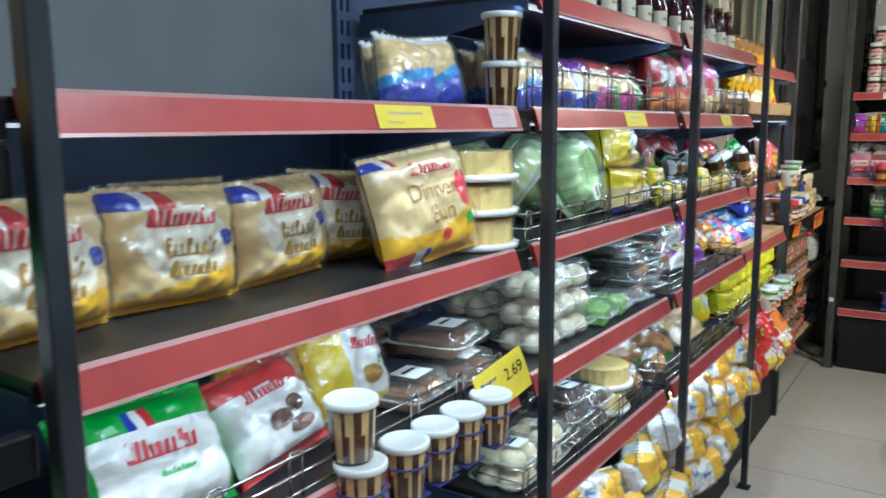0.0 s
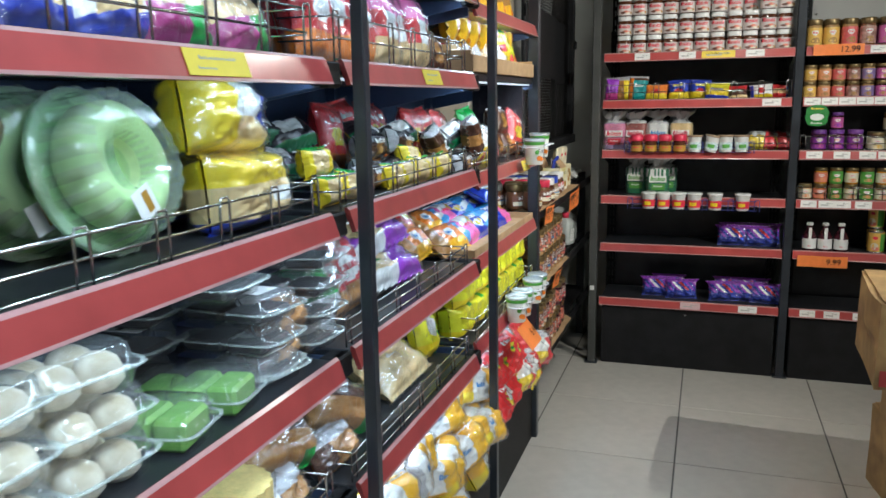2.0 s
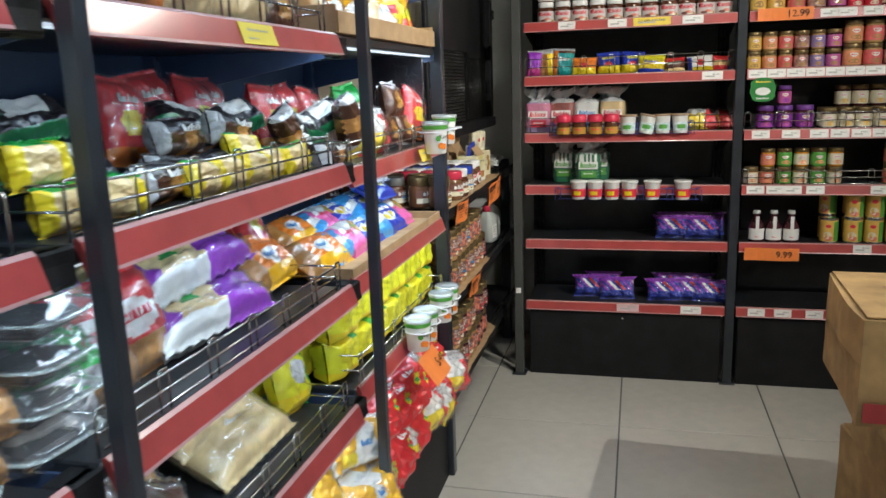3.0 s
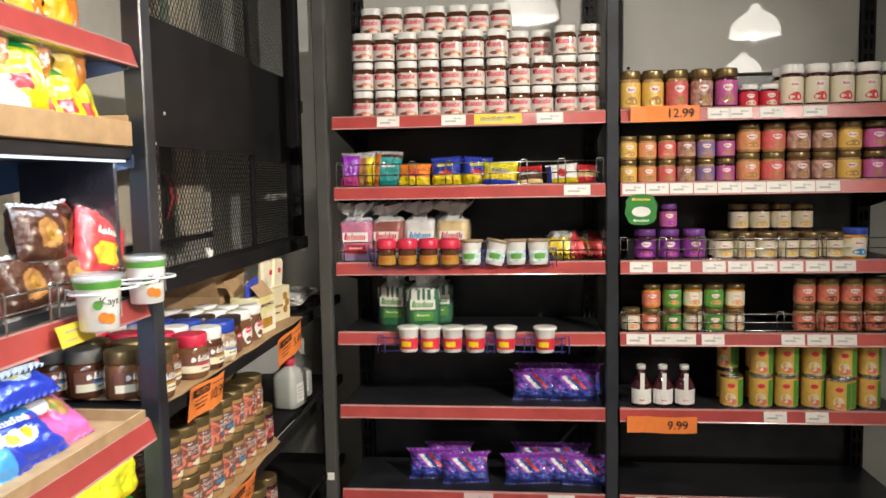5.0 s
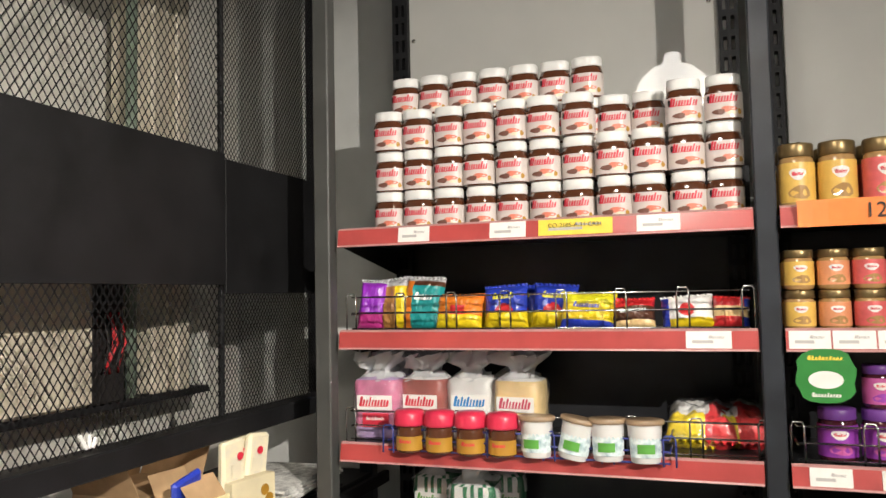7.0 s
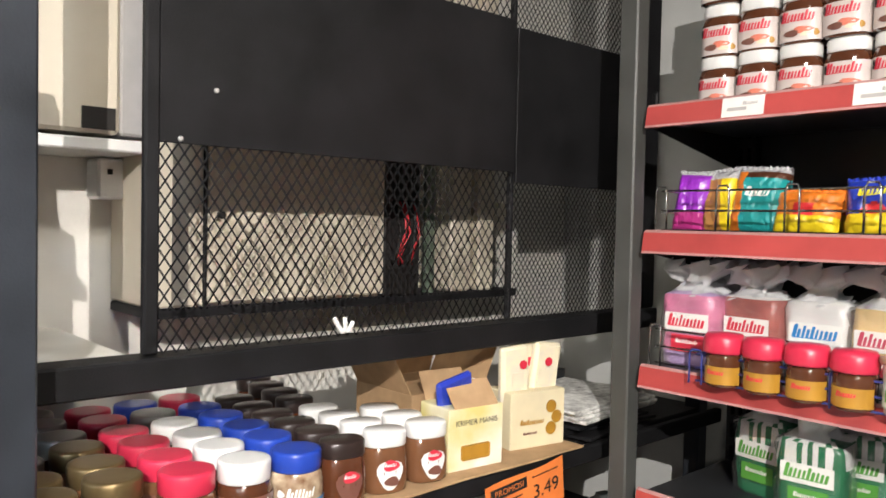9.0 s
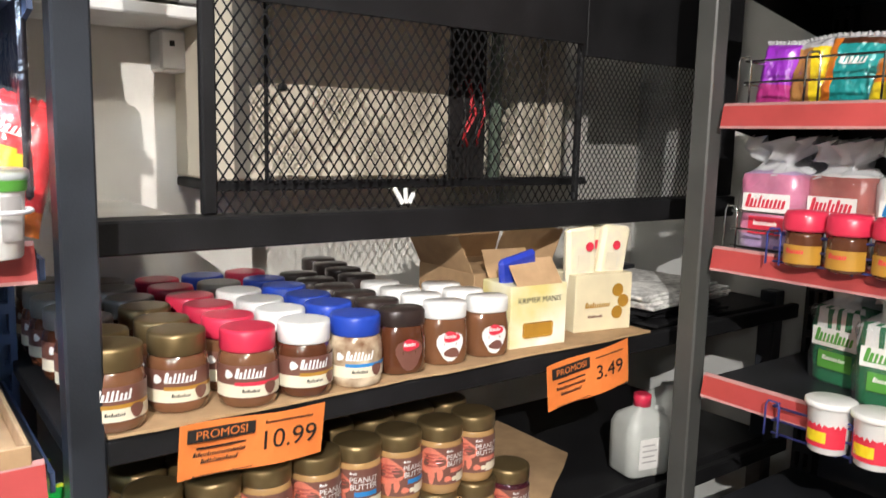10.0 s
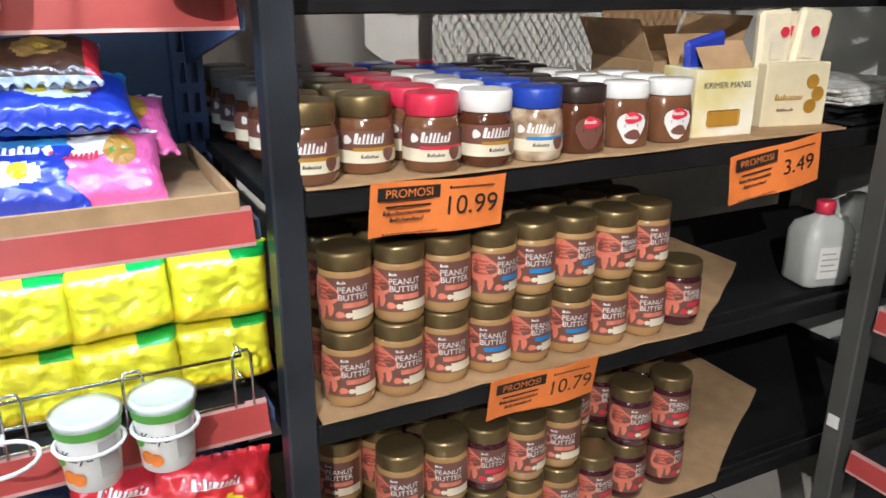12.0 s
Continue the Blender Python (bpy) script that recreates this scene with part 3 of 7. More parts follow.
# ---- cartons by the aisle ----
def carton(x0, y0, z0, x1, y1, z1, turn, label, band=False):
    c = thing("carton", label, "carton", "cartons stacked by the aisle", pose((x0 + x1) / 2, (y0 + y1) / 2, z0, 0, 0, turn))
    w, d, h = (x1 - x0) / 2, (y1 - y0) / 2, z1 - z0
    bm = bmesh.new()
    box(bm, -w, -d, 0, w, d, h)
    bmesh.ops.subdivide_edges(bm, edges=bm.edges[:], cuts=6, use_grid_fill=True)
    for v in bm.verts:
        v.co += Vector((0.006, 0.006, 0.003)) * noise.noise(v.co * 5 + Vector((x0, y0, z0)))
        if v.co.z > h * 0.5:
            v.co.x -= 0.012 * math.sin(math.pi * min(1, (v.co.y + d) / (2 * d))) * (1 if v.co.x < 0 else 0)
    part("body", bm, M_CARTON, c)
    part("flap", boxed(-w + 0.006, -d + 0.006, h + 0.003, -0.002, d - 0.006, h + 0.007, 0.001), M_CARTON, c)
    part("flap", boxed(0.002, -d + 0.006, h + 0.003, w - 0.006, d - 0.006, h + 0.007, 0.001), M_CARTON, c)
    if band:
        part("print_band", boxed(-w + 0.01, -d - 0.009, 0.012, w - 0.01, -d - 0.0075, 0.06), mat("red_print", (0.42, 0.05, 0.05), 0.7), c, "red printed band")
        part("print_mark", mark(0.12, 0.05, 7, 3), M_INK, c, "dark printed lettering bars", pose(-w + 0.28, -d + 0.18, h + 0.0078, -90, 0, 60))
        for k in range(4):
            part("print_line", boxed(-w + 0.10 + k * 0.025, -d + 0.08, h + 0.0072, -w + 0.108 + k * 0.025, -d + 0.30, h + 0.0078), mat("faded_print", (0.26, 0.13, 0.10), 0.8), c, "faded printed line")
        part("print_mark", boxed(-w - 0.010, -0.03, 0.16, -w - 0.0085, 0.0, 0.22), mat("blue_print", (0.08, 0.06, 0.30), 0.7), c, "small blue printed bottle mark")
    return c


carton(0.73, 3.42, 0.0, 1.24, 3.98, 0.30, 8, "brown cardboard carton on the floor")
carton(0.71, 3.34, 0.31, 1.22, 3.86, 0.56, 2, "brown cardboard carton in a stack")
carton(0.575, 3.29, 0.575, 1.15, 3.75, 0.835, -3, "large tan cardboard carton with a red printed band", True)

# ================= goods =================
def film(name, colour, coat=1.0, bump=0.34, rough=0.35, var=0.12, bscale=22):
    """Printed plastic film: coloured, crinkled, glossy."""
    return mat(name, colour, rough, coat=coat, var=var, scale=22, mixscale=8, bump=bump, bscale=bscale, coat_rough=0.07, distort=1.6, bdist=0.012)


F_RED = film("red_film", (0.68, 0.028, 0.035))
F_PINK = film("pink_film", (0.80, 0.14, 0.40))
F_YEL = film("yellow_film", (0.82, 0.62, 0.01))
F_LIME = film("lime_yellow_film", (0.74, 0.70, 0.02))
F_ORG = film("orange_film", (0.80, 0.22, 0.02))
F_AMBER = film("amber_film", (0.94, 0.50, 0.01))
F_GRN = film("green_film", (0.02, 0.38, 0.05))
F_DGRN = film("dark_green_film", (0.01, 0.16, 0.06))
F_BLU = film("blue_film", (0.02, 0.045, 0.42))
F_SKY = film("sky_blue_film", (0.06, 0.32, 0.70))
F_PUR = film("purple_film", (0.30, 0.03, 0.52))
F_WHT = film("white_film", (0.80, 0.80, 0.78))
F_CREAM = film("bread_under_clear_film", (0.78, 0.56, 0.27), var=0.25)
F_PALE = film("pale_bun_under_clear_film", (0.86, 0.63, 0.31), var=0.2)
F_TAN = film("toasted_bread_under_film", (0.46, 0.22, 0.06), var=0.3)
F_BRN = film("chocolate_film", (0.085, 0.030, 0.014), var=0.3)
F_BLK = film("black_film", (0.015, 0.013, 0.018), var=0.3)
F_SILV = film("silver_film", (0.55, 0.55, 0.57), rough=0.2, bump=0.9)
F_TEAL = film("teal_film", (0.02, 0.30, 0.30))
F_MAG = film("magenta_film", (0.45, 0.03, 0.22))
M_CLEAR = clear("clear_plastic", gloss=0.07, wrinkle=0.25, wscale=40, haze=0.045)
M_CRINKLE = clear("crinkled_clear_film", gloss=0.08, rough=0.08, wrinkle=0.8, wscale=34, haze=0.03)
# hazy white for moulded rims and for highlight streaks on the dome flutes
M_FROST = clear("frosted_edge_and_glint", (0.95, 1.0, 0.95), 0.12, 0.15, 0.2, 40, haze=0.24)
M_DOMEP = clear("green_tinted_clear_plastic", (0.90, 1.0, 0.88), 0.06, 0.12, 0.2, 40, haze=0.12)
M_BUN = mat("soft_bun_crumb", (0.72, 0.62, 0.40), 0.7, var=0.15, scale=30, bump=0.3, bscale=80)
M_BUNW = mat("white_steamed_bun", (0.62, 0.52, 0.34), 0.6, var=0.15, scale=30, mixscale=14, tint=(0.76, 0.72, 0.60))
M_SPONGE = mat("yellow_sponge_cake", (0.80, 0.60, 0.22), 0.8, var=0.15, scale=60, bump=0.5, bscale=200)
M_CHOC = mat("chocolate_sponge", (0.06, 0.022, 0.010), 0.6, var=0.3, scale=60, bump=0.5, bscale=200)
M_PANDAN = mat("pale_green_pandan_cake", (0.66, 0.80, 0.42), 0.6, var=0.1, scale=40, bump=0.3, bscale=150)
M_PANDAN2 = mat("pistachio_cake_under_dome", (0.66, 0.66, 0.34), 0.6, var=0.1, scale=40, bump=0.3, bscale=150)
M_GREENJ = mat("green_jelly_cake", (0.20, 0.42, 0.08), 0.4, coat=0.5, var=0.15)
M_SPREAD = mat("hazelnut_spread_in_glass", (0.095, 0.032, 0.014), 0.12, coat=0.9, var=0.2, scale=12)
M_SPREADM = mat("milk_chocolate_spread_in_glass", (0.17, 0.075, 0.035), 0.12, coat=0.9, var=0.2, scale=12)
M_SWIRL = mat("swirled_white_and_brown_spread", (0.20, 0.09, 0.04), 0.12, coat=0.9, var=0.2, scale=14, tint=(0.72, 0.60, 0.42), mixscale=40)
M_PEANUT = mat("peanut_butter_in_glass", (0.42, 0.25, 0.10), 0.14, coat=0.9, var=0.12, scale=14)
M_DARKJAM = mat("dark_jam_in_glass", (0.06, 0.012, 0.02), 0.1, coat=0.9, var=0.3)
M_HONEY = mat("honey_in_glass", (0.62, 0.26, 0.02), 0.1, coat=0.9, var=0.15)
M_GOLD = mat("gold_lacquered_lid", (0.23, 0.165, 0.075), 0.34, 0.7, var=0.12, scale=30)
M_GREYLID = mat("grey_lid", (0.20, 0.19, 0.17), 0.35, 0.3, var=0.12)
M_LIDR = mat("red_plastic_lid", (0.62, 0.03, 0.075), 0.35, coat=0.2, var=0.08)
M_LIDB = mat("blue_plastic_lid", (0.02, 0.06, 0.42), 0.35, coat=0.2, var=0.08)
M_LIDK = mat("dark_brown_plastic_lid", (0.03, 0.02, 0.018), 0.35, coat=0.2, var=0.15)
M_LIDP = mat("purple_plastic_lid", (0.16, 0.05, 0.28), 0.4, var=0.1)
L_BRN = mat("brown_label", (0.17, 0.072, 0.052), 0.4, coat=0.4, var=0.1)
L_PINK = mat("salmon_label_print", (0.68, 0.20, 0.13), 0.4, coat=0.4, var=0.2, scale=80)
L_SALM = mat("dark_salmon_print", (0.40, 0.085, 0.06), 0.4, coat=0.4)
L_BLUE = mat("blue_label_print", (0.03, 0.22, 0.55), 0.4, coat=0.3)
L_RED = mat("red_label_print", (0.66, 0.03, 0.06), 0.45, coat=0.2)
L_GOLD = mat("gold_label_print", (0.42, 0.22, 0.025), 0.4, coat=0.3)
L_CREAM = mat("cream_label", (0.74, 0.68, 0.52), 0.45, coat=0.3, var=0.06)
L_MILK = mat("milky_pink_white_label", (0.64, 0.57, 0.54), 0.45, coat=0.3, var=0.06)
L_GRN = mat("green_label", (0.10, 0.34, 0.05), 0.45, coat=0.3)
L_PUR = mat("purple_label", (0.26, 0.04, 0.36), 0.45, coat=0.3, var=0.15)

PROTO = {}


def put(key, build, m):
    """Builds a kind of goods once, then copies it."""
    if key not in PROTO:
        PROTO[key] = build()
        PROTO[key].matrix_basis = m
        return PROTO[key]
    return copy_thing(PROTO[key], m)


def squash(bm, sy, power=2.0):
    """Presses a round label or print onto an oval or squared jar."""
    for v in bm.verts:
        r = math.hypot(v.co.x, v.co.y)
        if r > 1e-6:
            c, s = v.co.x / r, v.co.y / r
            k = (abs(c) ** power + abs(s) ** power) ** (-1 / power)
            v.co.x, v.co.y = r * c * k, r * s * k * sy
    return bm


# ---- jars ----
def jar(label, body, body_mat, lid, lid_mat, labels=(), sy=1.0, power=2.0, group="jars"):
    j = thing("jar", label, "jar", group)
    on = part("glass", lathe(body, 24, 1, sy, power), body_mat, j)
    base = on
    part("lid", lathe(lid, 24, 1, sy, power), lid_mat, j)
    for kind, mtl, args in labels:
        if kind == "wrap":
            bm = wrap(*args)
        elif kind == "mark":
            w, h, n, seed, r, z = args
            bm = mark(w, h, n, seed, r)
            bmesh.ops.translate(bm, vec=(0, 0, z), verts=bm.verts)
        elif kind == "text":
            txt, size, r, z, a = args
            bm = lettering(txt, size, r)
            bmesh.ops.translate(bm, vec=(0, 0, z), verts=bm.verts)
            bmesh.ops.rotate(bm, cent=(0, 0, 0), matrix=Matrix.Rotation(radians(a), 3, "Z"), verts=bm.verts)
        elif kind == "blob":
            r, a, z, w, h, n = args
            bm = bmesh.new()
            vs = []
            for i in range(n):
                t = 2 * math.pi * i / n
                k = 1 + 0.12 * math.sin(3 * t + a)
                an = radians(a) + w * k * math.cos(t) / r
                vs.append(bm.verts.new((r * math.sin(an), -r * math.cos(an), z + h * k * math.sin(t))))
            c = bm.verts.new((r * math.sin(radians(a)), -r * math.cos(radians(a)), z))
            for i in range(n):
                bm.faces.new((c, vs[i], vs[(i + 1) % n]))
        if kind == "wrap":
            piece = part("label", squash(bm, sy, power), mtl, j)
            on = piece if on is base else on
        else:
            part("print", squash(bm, sy, power), mtl, on)
    return j


def b_hazel():
    R = 0.0375
    body = [(0.030, 0), (0.0365, 0.004), (R, 0.012), (R, 0.060), (0.0345, 0.070), (0.0305, 0.078)]
    lid = [(0.0335, 0.074), (0.0345, 0.076), (0.0345, 0.094), (0.033, 0.0965), (0.0, 0.097)]
    return jar("hazelnut spread jar with white lid and white label", body, M_SPREAD, lid, M_PLASTIC, [
        ("wrap", L_MILK, (R + 0.0006, -88, 88, 0.004, 0.057)), ("mark", L_RED, (0.056, 0.026, 6, 5, R + 0.0012, 0.045)),
        ("blob", M_INK, (R + 0.0016, -44, 0.046, 0.0035, 0.008, 10)), ("blob", L_PINK, (R + 0.0012, 14, 0.022, 0.016, 0.006, 12)), ("blob", L_BRN, (R + 0.0016, -14, 0.017, 0.013, 0.006, 10)), ("blob", L_CREAM, (R + 0.0018, 22, 0.014, 0.010, 0.004, 10)), ("blob", L_GOLD, (R + 0.0016, 46, 0.016, 0.005, 0.006, 10))], 0.82, 2.6, "hazelnut spread jars on the top shelf")


for k in range(3):
    for i in range(11):
        if i > 6 and k == 2 and i not in (9, 10):
            continue
        x = -0.365 + 0.0765 * i + 0.002 * math.sin(i * 3 + k)
        y = 5.085 + (0.012 if i < 7 else -0.004) + 0.004 * math.sin(i * 5.1 + 2 * k)
        put("hazel", b_hazel, pose(x, y, 1.6465 + 0.0972 * k, 0, 0, 3 * math.sin(i * 7 + k)))
for i in range(7):
    for k in range(4):
        put("hazel", b_hazel, pose(-0.345 + 0.0755 * i, 5.165 + 0.003 * math.sin(i * 4), 1.6465 + 0.0972 * k, 0, 0, 2 * math.sin(i * 9)))
for i in (7, 8, 9, 10):
    for k in range(3 if i < 9 else 2):
        put("hazel", b_hazel, pose(-0.36 + 0.0755 * i, 5.152, 1.6465 + 0.0972 * k, 0, 0, 4 * math.sin(i * 9 + k)))


def b_choc(lid_mat, body_mat, stripe, key):
    def build():
        R = 0.0405
        body = [(0.033, 0), (0.039, 0.004), (R, 0.014), (R, 0.058), (0.038, 0.070), (0.0335, 0.079)]
        lid = [(0.0365, 0.076), (0.0375, 0.078), (0.0375, 0.101), (0.036, 0.1045), (0.030, 0.105), (0.0, 0.1045)]
        return jar(key + " lidded chocolate spread jar on the cardboard shelf", body, body_mat, lid, lid_mat, [
            ("wrap", L_BRN if body_mat is not M_SWIRL else M_SWIRL, (R + 0.0005, -85, 85, 0.016, 0.060)),
            ("wrap", L_CREAM, (R + 0.0010, -80, 80, 0.017, 0.034)), ("wrap", stripe, (R + 0.0014, -30, 75, 0.033, 0.038)),
            ("mark", M_PLASTIC, (0.042, 0.020, 5, 7, R + 0.0016, 0.049)), ("blob", M_PLASTIC, (R + 0.0016, -42, 0.048, 0.006, 0.006, 14)),
            ("blob", L_BRN, (R + 0.0018, 38, 0.028, 0.010, 0.009, 12)), ("mark", M_INK, (0.024, 0.007, 6, 8, R + 0.0016, 0.026))],
            group="chocolate spread jars on the rack")
    return build


def b_cocoa(lid_mat, key, front):
    def build():
        R = 0.039
        body = [(0.032, 0), (0.038, 0.004), (R, 0.02), (0.038, 0.055), (0.034, 0.075), (0.031, 0.079)]
        lid = [(0.035, 0.076), (0.036, 0.078), (0.036, 0.098), (0.034, 0.101), (0.0, 0.101)]
        return jar(key, body, M_SPREAD if lid_mat is M_LIDK else M_SPREADM, lid, lid_mat, [
            ("blob", front, (R + 0.0008, 0, 0.034, 0.022, 0.024, 18)), ("blob", L_RED, (R + 0.0014, 2, 0.048, 0.014, 0.009, 14)),
            ("mark", M_PLASTIC, (0.020, 0.009, 5, 9, R + 0.0018, 0.049)), ("blob", L_BRN, (R + 0.0014, 4, 0.022, 0.013, 0.008, 12))],
            0.78, 2.5, "cocoa spread jars on the rack")
    return build


RZ = 0.982
cols = [(3.992, [M_GOLD] * 2 + [M_GREYLID] * 5, 0), (4.082, [M_GOLD] * 3 + [M_GREYLID] * 3, 0.35), (4.168, [M_LIDR] * 6, 0), (4.251, [M_PLASTIC] * 4 + [M_GREYLID, M_LIDB], 0),
        (4.334, [M_LIDB] * 5 + [M_LIDR], 0)]
kinds = {M_GOLD: ("gold", M_SPREADM, L_GOLD), M_GREYLID: ("grey", M_SPREAD, L_BLUE), M_LIDR: ("red", M_SPREADM, L_RED), M_PLASTIC: ("white", M_SPREAD, L_GOLD), M_LIDB: ("blue", M_SWIRL, L_BLUE)}
for y, lids, off in cols:
    for i, lm in enumerate(lids):
        key, bmx, st = kinds[lm]
        put("choc_" + key, b_choc(lm, bmx, st, key), pose(-0.606 - 0.082 * (i + off) + 0.004 * math.sin(i * 3 + y * 9), y + 0.003 * math.sin(i * 5 + y), RZ, 0, 0, 78 + 8 * math.sin(i * 7 + y * 30)))
for i in range(6):
    put("cocoa_dark", b_cocoa(M_LIDK, "dark lidded cocoa spread jar on the cardboard shelf", L_BRN), pose(-0.612 - 0.072 * i, 4.420, RZ, 0, 0, 82 + 5 * math.sin(i * 5)))
    if i > 1:
        put("cocoa_dark", b_cocoa(M_LIDK, "", L_BRN), pose(-0.76 - 0.072 * i, 4.49 + 0.01 * i, RZ, 0, 0, 84))
for c, y in enumerate((4.508, 4.598)):
    for i in range(3 + (c == 0)):
        put("cocoa_white", b_cocoa(M_PLASTIC, "white lidded cocoa spread jar with white label", M_PLASTIC), pose(-0.618 - 0.066 * i, y, RZ, 0, 0, 74 + 6 * math.sin(i * 5 + c)))


def b_peanut(stripe, key):
    def build():
        R = 0.039
        dark = key == "dark"
        body = [(0.031, 0), (0.037, 0.004), (R, 0.014), (R, 0.078), (0.0375, 0.088), (0.034, 0.094)]
        lid = [(0.0375, 0.092), (0.0385, 0.094), (0.0385, 0.113), (0.037, 0.1165), (0.033, 0.117), (0.0, 0.1165)]
        return jar("peanut butter jar with gold lid and brown label", body, M_DARKJAM if dark else M_PEANUT, lid, M_GOLD, [
            ("wrap", L_BRN, (R + 0.0005, -100, 80, 0.020, 0.083)), ("wrap", L_CREAM if not dark else L_PINK, (R + 0.0009, 20, 80, 0.022, 0.036)),
            ("blob", L_PINK, (R + 0.0013, -42, 0.060, 0.024, 0.0215, 22)), ("blob", L_PINK, (R + 0.0013, -44, 0.034, 0.006, 0.013, 12)), ("blob", L_PINK, (R + 0.0013, -24, 0.038, 0.005, 0.011, 12)), ("blob", L_RED if dark else L_PINK, (R + 0.0012, -4, 0.030, 0.007, 0.005, 10)), ("blob", L_CREAM, (R + 0.0012, 14, 0.029, 0.006, 0.004, 10)),
            ("blob", L_SALM, (R + 0.0017, -44, 0.071, 0.014, 0.0020, 14)), ("blob", L_SALM, (R + 0.0017, -42, 0.065, 0.018, 0.0020, 14)), ("blob", L_SALM, (R + 0.0017, -37, 0.059, 0.015, 0.0020, 14)), ("blob", L_SALM, (R + 0.0017, -43, 0.052, 0.011, 0.0020, 14)),
            ("text", M_WHITE, ("PEANUT", 0.0125, R + 0.0014, 0.066, 24)), ("text", M_WHITE, ("BUTTER", 0.0125, R + 0.0014, 0.055, 24)),
            ("wrap", stripe, (R + 0.0014, 2, 56, 0.040, 0.0475)), ("mark", M_PLASTIC, (0.012, 0.006, 3, 4, R + 0.0014, 0.077))],
            group="peanut butter jars on the rack")
    return build


rng = random.Random(4)
PY = [4.042 + 0.0768 * i for i in range(8)]
for ci, y in enumerate(PY):
    for d in range(4):
        for k in range(2):
            key = "blue" if ci in (3, 4, 5) else "salmon"
            put("pb_" + key, b_peanut(L_BLUE if key == "blue" else L_PINK, key), pose(-0.622 - 0.081 * d + rng.uniform(-.004, .004), y + rng.uniform(-.003, .003), 0.647 + 0.1172 * k, 0, 0, 66 + rng.uniform(-16, 16)))
put("pb_dark", b_peanut(L_RED, "dark"), pose(-0.625, 4.668, 0.647, 0, 0, 70))
for ci, y in enumerate(PY + [4.672]):
    for d in range(3):
        for k in range(2 if (ci > 6 or d > 0 or ci in (1, 2, 3, 4, 5)) else 1):
            key = "dark" if (ci > 6 or (ci + d) % 3 == 0) else "salmon"
            put("pb_" + key, b_peanut(L_RED if key == "dark" else L_PINK, key), pose(-0.625 - 0.081 * d + rng.uniform(-.004, .004), y + rng.uniform(-.004, .004), 0.307 + 0.1172 * k, 0, 0, 66 + rng.uniform(-25, 25)))


# ---- orange promotion tags ----
def promo(price, label, m, size=(0.205, 0.076), item=True):
    w, h = size
    t = thing("promotion_tag", label, "price tag", "orange promotion tags", m)
    bm = bmesh.new()
    n = 8
    rows = []
    for i in range(n + 1):
        x = -w / 2 + w * i / n
        rows.append([bm.verts.new((x, 0.004 * math.sin(i * 0.9) + q, z)) for q in (0, 0.0008) for z in (-h, 0)])
    for a, b in zip(rows, rows[1:]):
        bm.faces.new((a[0], b[0], b[1], a[1])); bm.faces.new((a[2], a[3], b[3], b[2])); bm.faces.new((a[1], b[1], b[3], a[3])); bm.faces.new((a[0], a[2], b[2], b[0]))
    card = part("card", bm, M_ORANGE, t)
    part("price", lettering(price, 0.039), M_INK, card, "", pose(w * 0.22, -0.006, -h * 0.50))
    if item:
        part("header", boxed(-w * 0.46, -0.0060, -h * 0.30, -w * 0.02, -0.0052, -h * 0.06), M_INK, card, "black header bar")
        part("header_text", lettering("PROMOSI", 0.0165), M_ORANGE, card, "", pose(-w * 0.24, -0.0064, -h * 0.18))
        part("text_line", boxed(-w * 0.40, -0.0060, -h * 0.43, -w * 0.08, -0.0055, -h * 0.40), M_INK, card)
        for k in range(2):
            part("text_line", mark(w * (0.34 - 0.1 * k), 0.009, 14 - 3 * k, 20 + k), M_INK, card, "", pose(-w * 0.25, -0.0060, -h * (0.53 + 0.13 * k)))
        part("text_line", mark(w * 0.34, 0.006, 18, 24), M_INK, card, "", pose(w * 0.22, -0.0060, -h * 0.14))
        part("text_line", mark(w * 0.40, 0.004, 20, 25), M_INK, card, "", pose(-w * 0.22, -0.0060, -h * 0.92))
    return t


promo("10.99", "orange promotion price tag taped to the rack shelf edge", pose(-0.563, 4.160, 0.976, 6, 2, 90))
promo("3.49", "orange promotion price tag hanging askew from the rack shelf", pose(-0.560, 4.795, 0.968, 4, -9, 84), (0.195, 0.088))
promo("10.79", "orange promotion price tag taped to the lower rack shelf", pose(-0.558, 4.345, 0.651, 10, 0, 90))
promo("12.99", "orange promotion price tag clipped to the price rail", pose(0.630, 4.972, 1.659, 3, 0, 0), (0.215, 0.05), False)
promo("9.99", "orange promotion price tag clipped to the price rail", pose(0.628, 4.972, 0.650, 3, 0, 0), (0.225, 0.056), False)
promo("5.49", "orange promotion price tag leaning on the red bags", pose(-0.52, 3.42, 0.66, -38, 0, 90), (0.16, 0.09), False)

# ---- boxes, papers and jugs on the rack ----
M_YBOX = mat("pale_yellow_carton_print", (0.76, 0.66, 0.24), 0.5, coat=0.2, var=0.1, scale=9, mixscale=12, tint=(0.82, 0.80, 0.70))
kb = thing("opened_box", "opened pale yellow creamer carton with torn flaps", "box", "", pose(-0.648, 4.712, RZ, 0, 0, 84))
part("body", boxed(-0.062, -0.045, 0, 0.062, 0.045, 0.112, 0.0015), M_YBOX, kb)
part("print", lettering("KRIMER MANIS", 0.0145), M_INK, kb, "", pose(0, -0.0458, 0.085))
part("print", boxed(-0.035, -0.0464, 0.018, 0.03, -0.0454, 0.045, 0.003), L_GOLD, kb)
part("print", boxed(0.0625, -0.03, 0.04, 0.0632, 0.02, 0.09), L_BLUE, kb, "blue printed side panel")
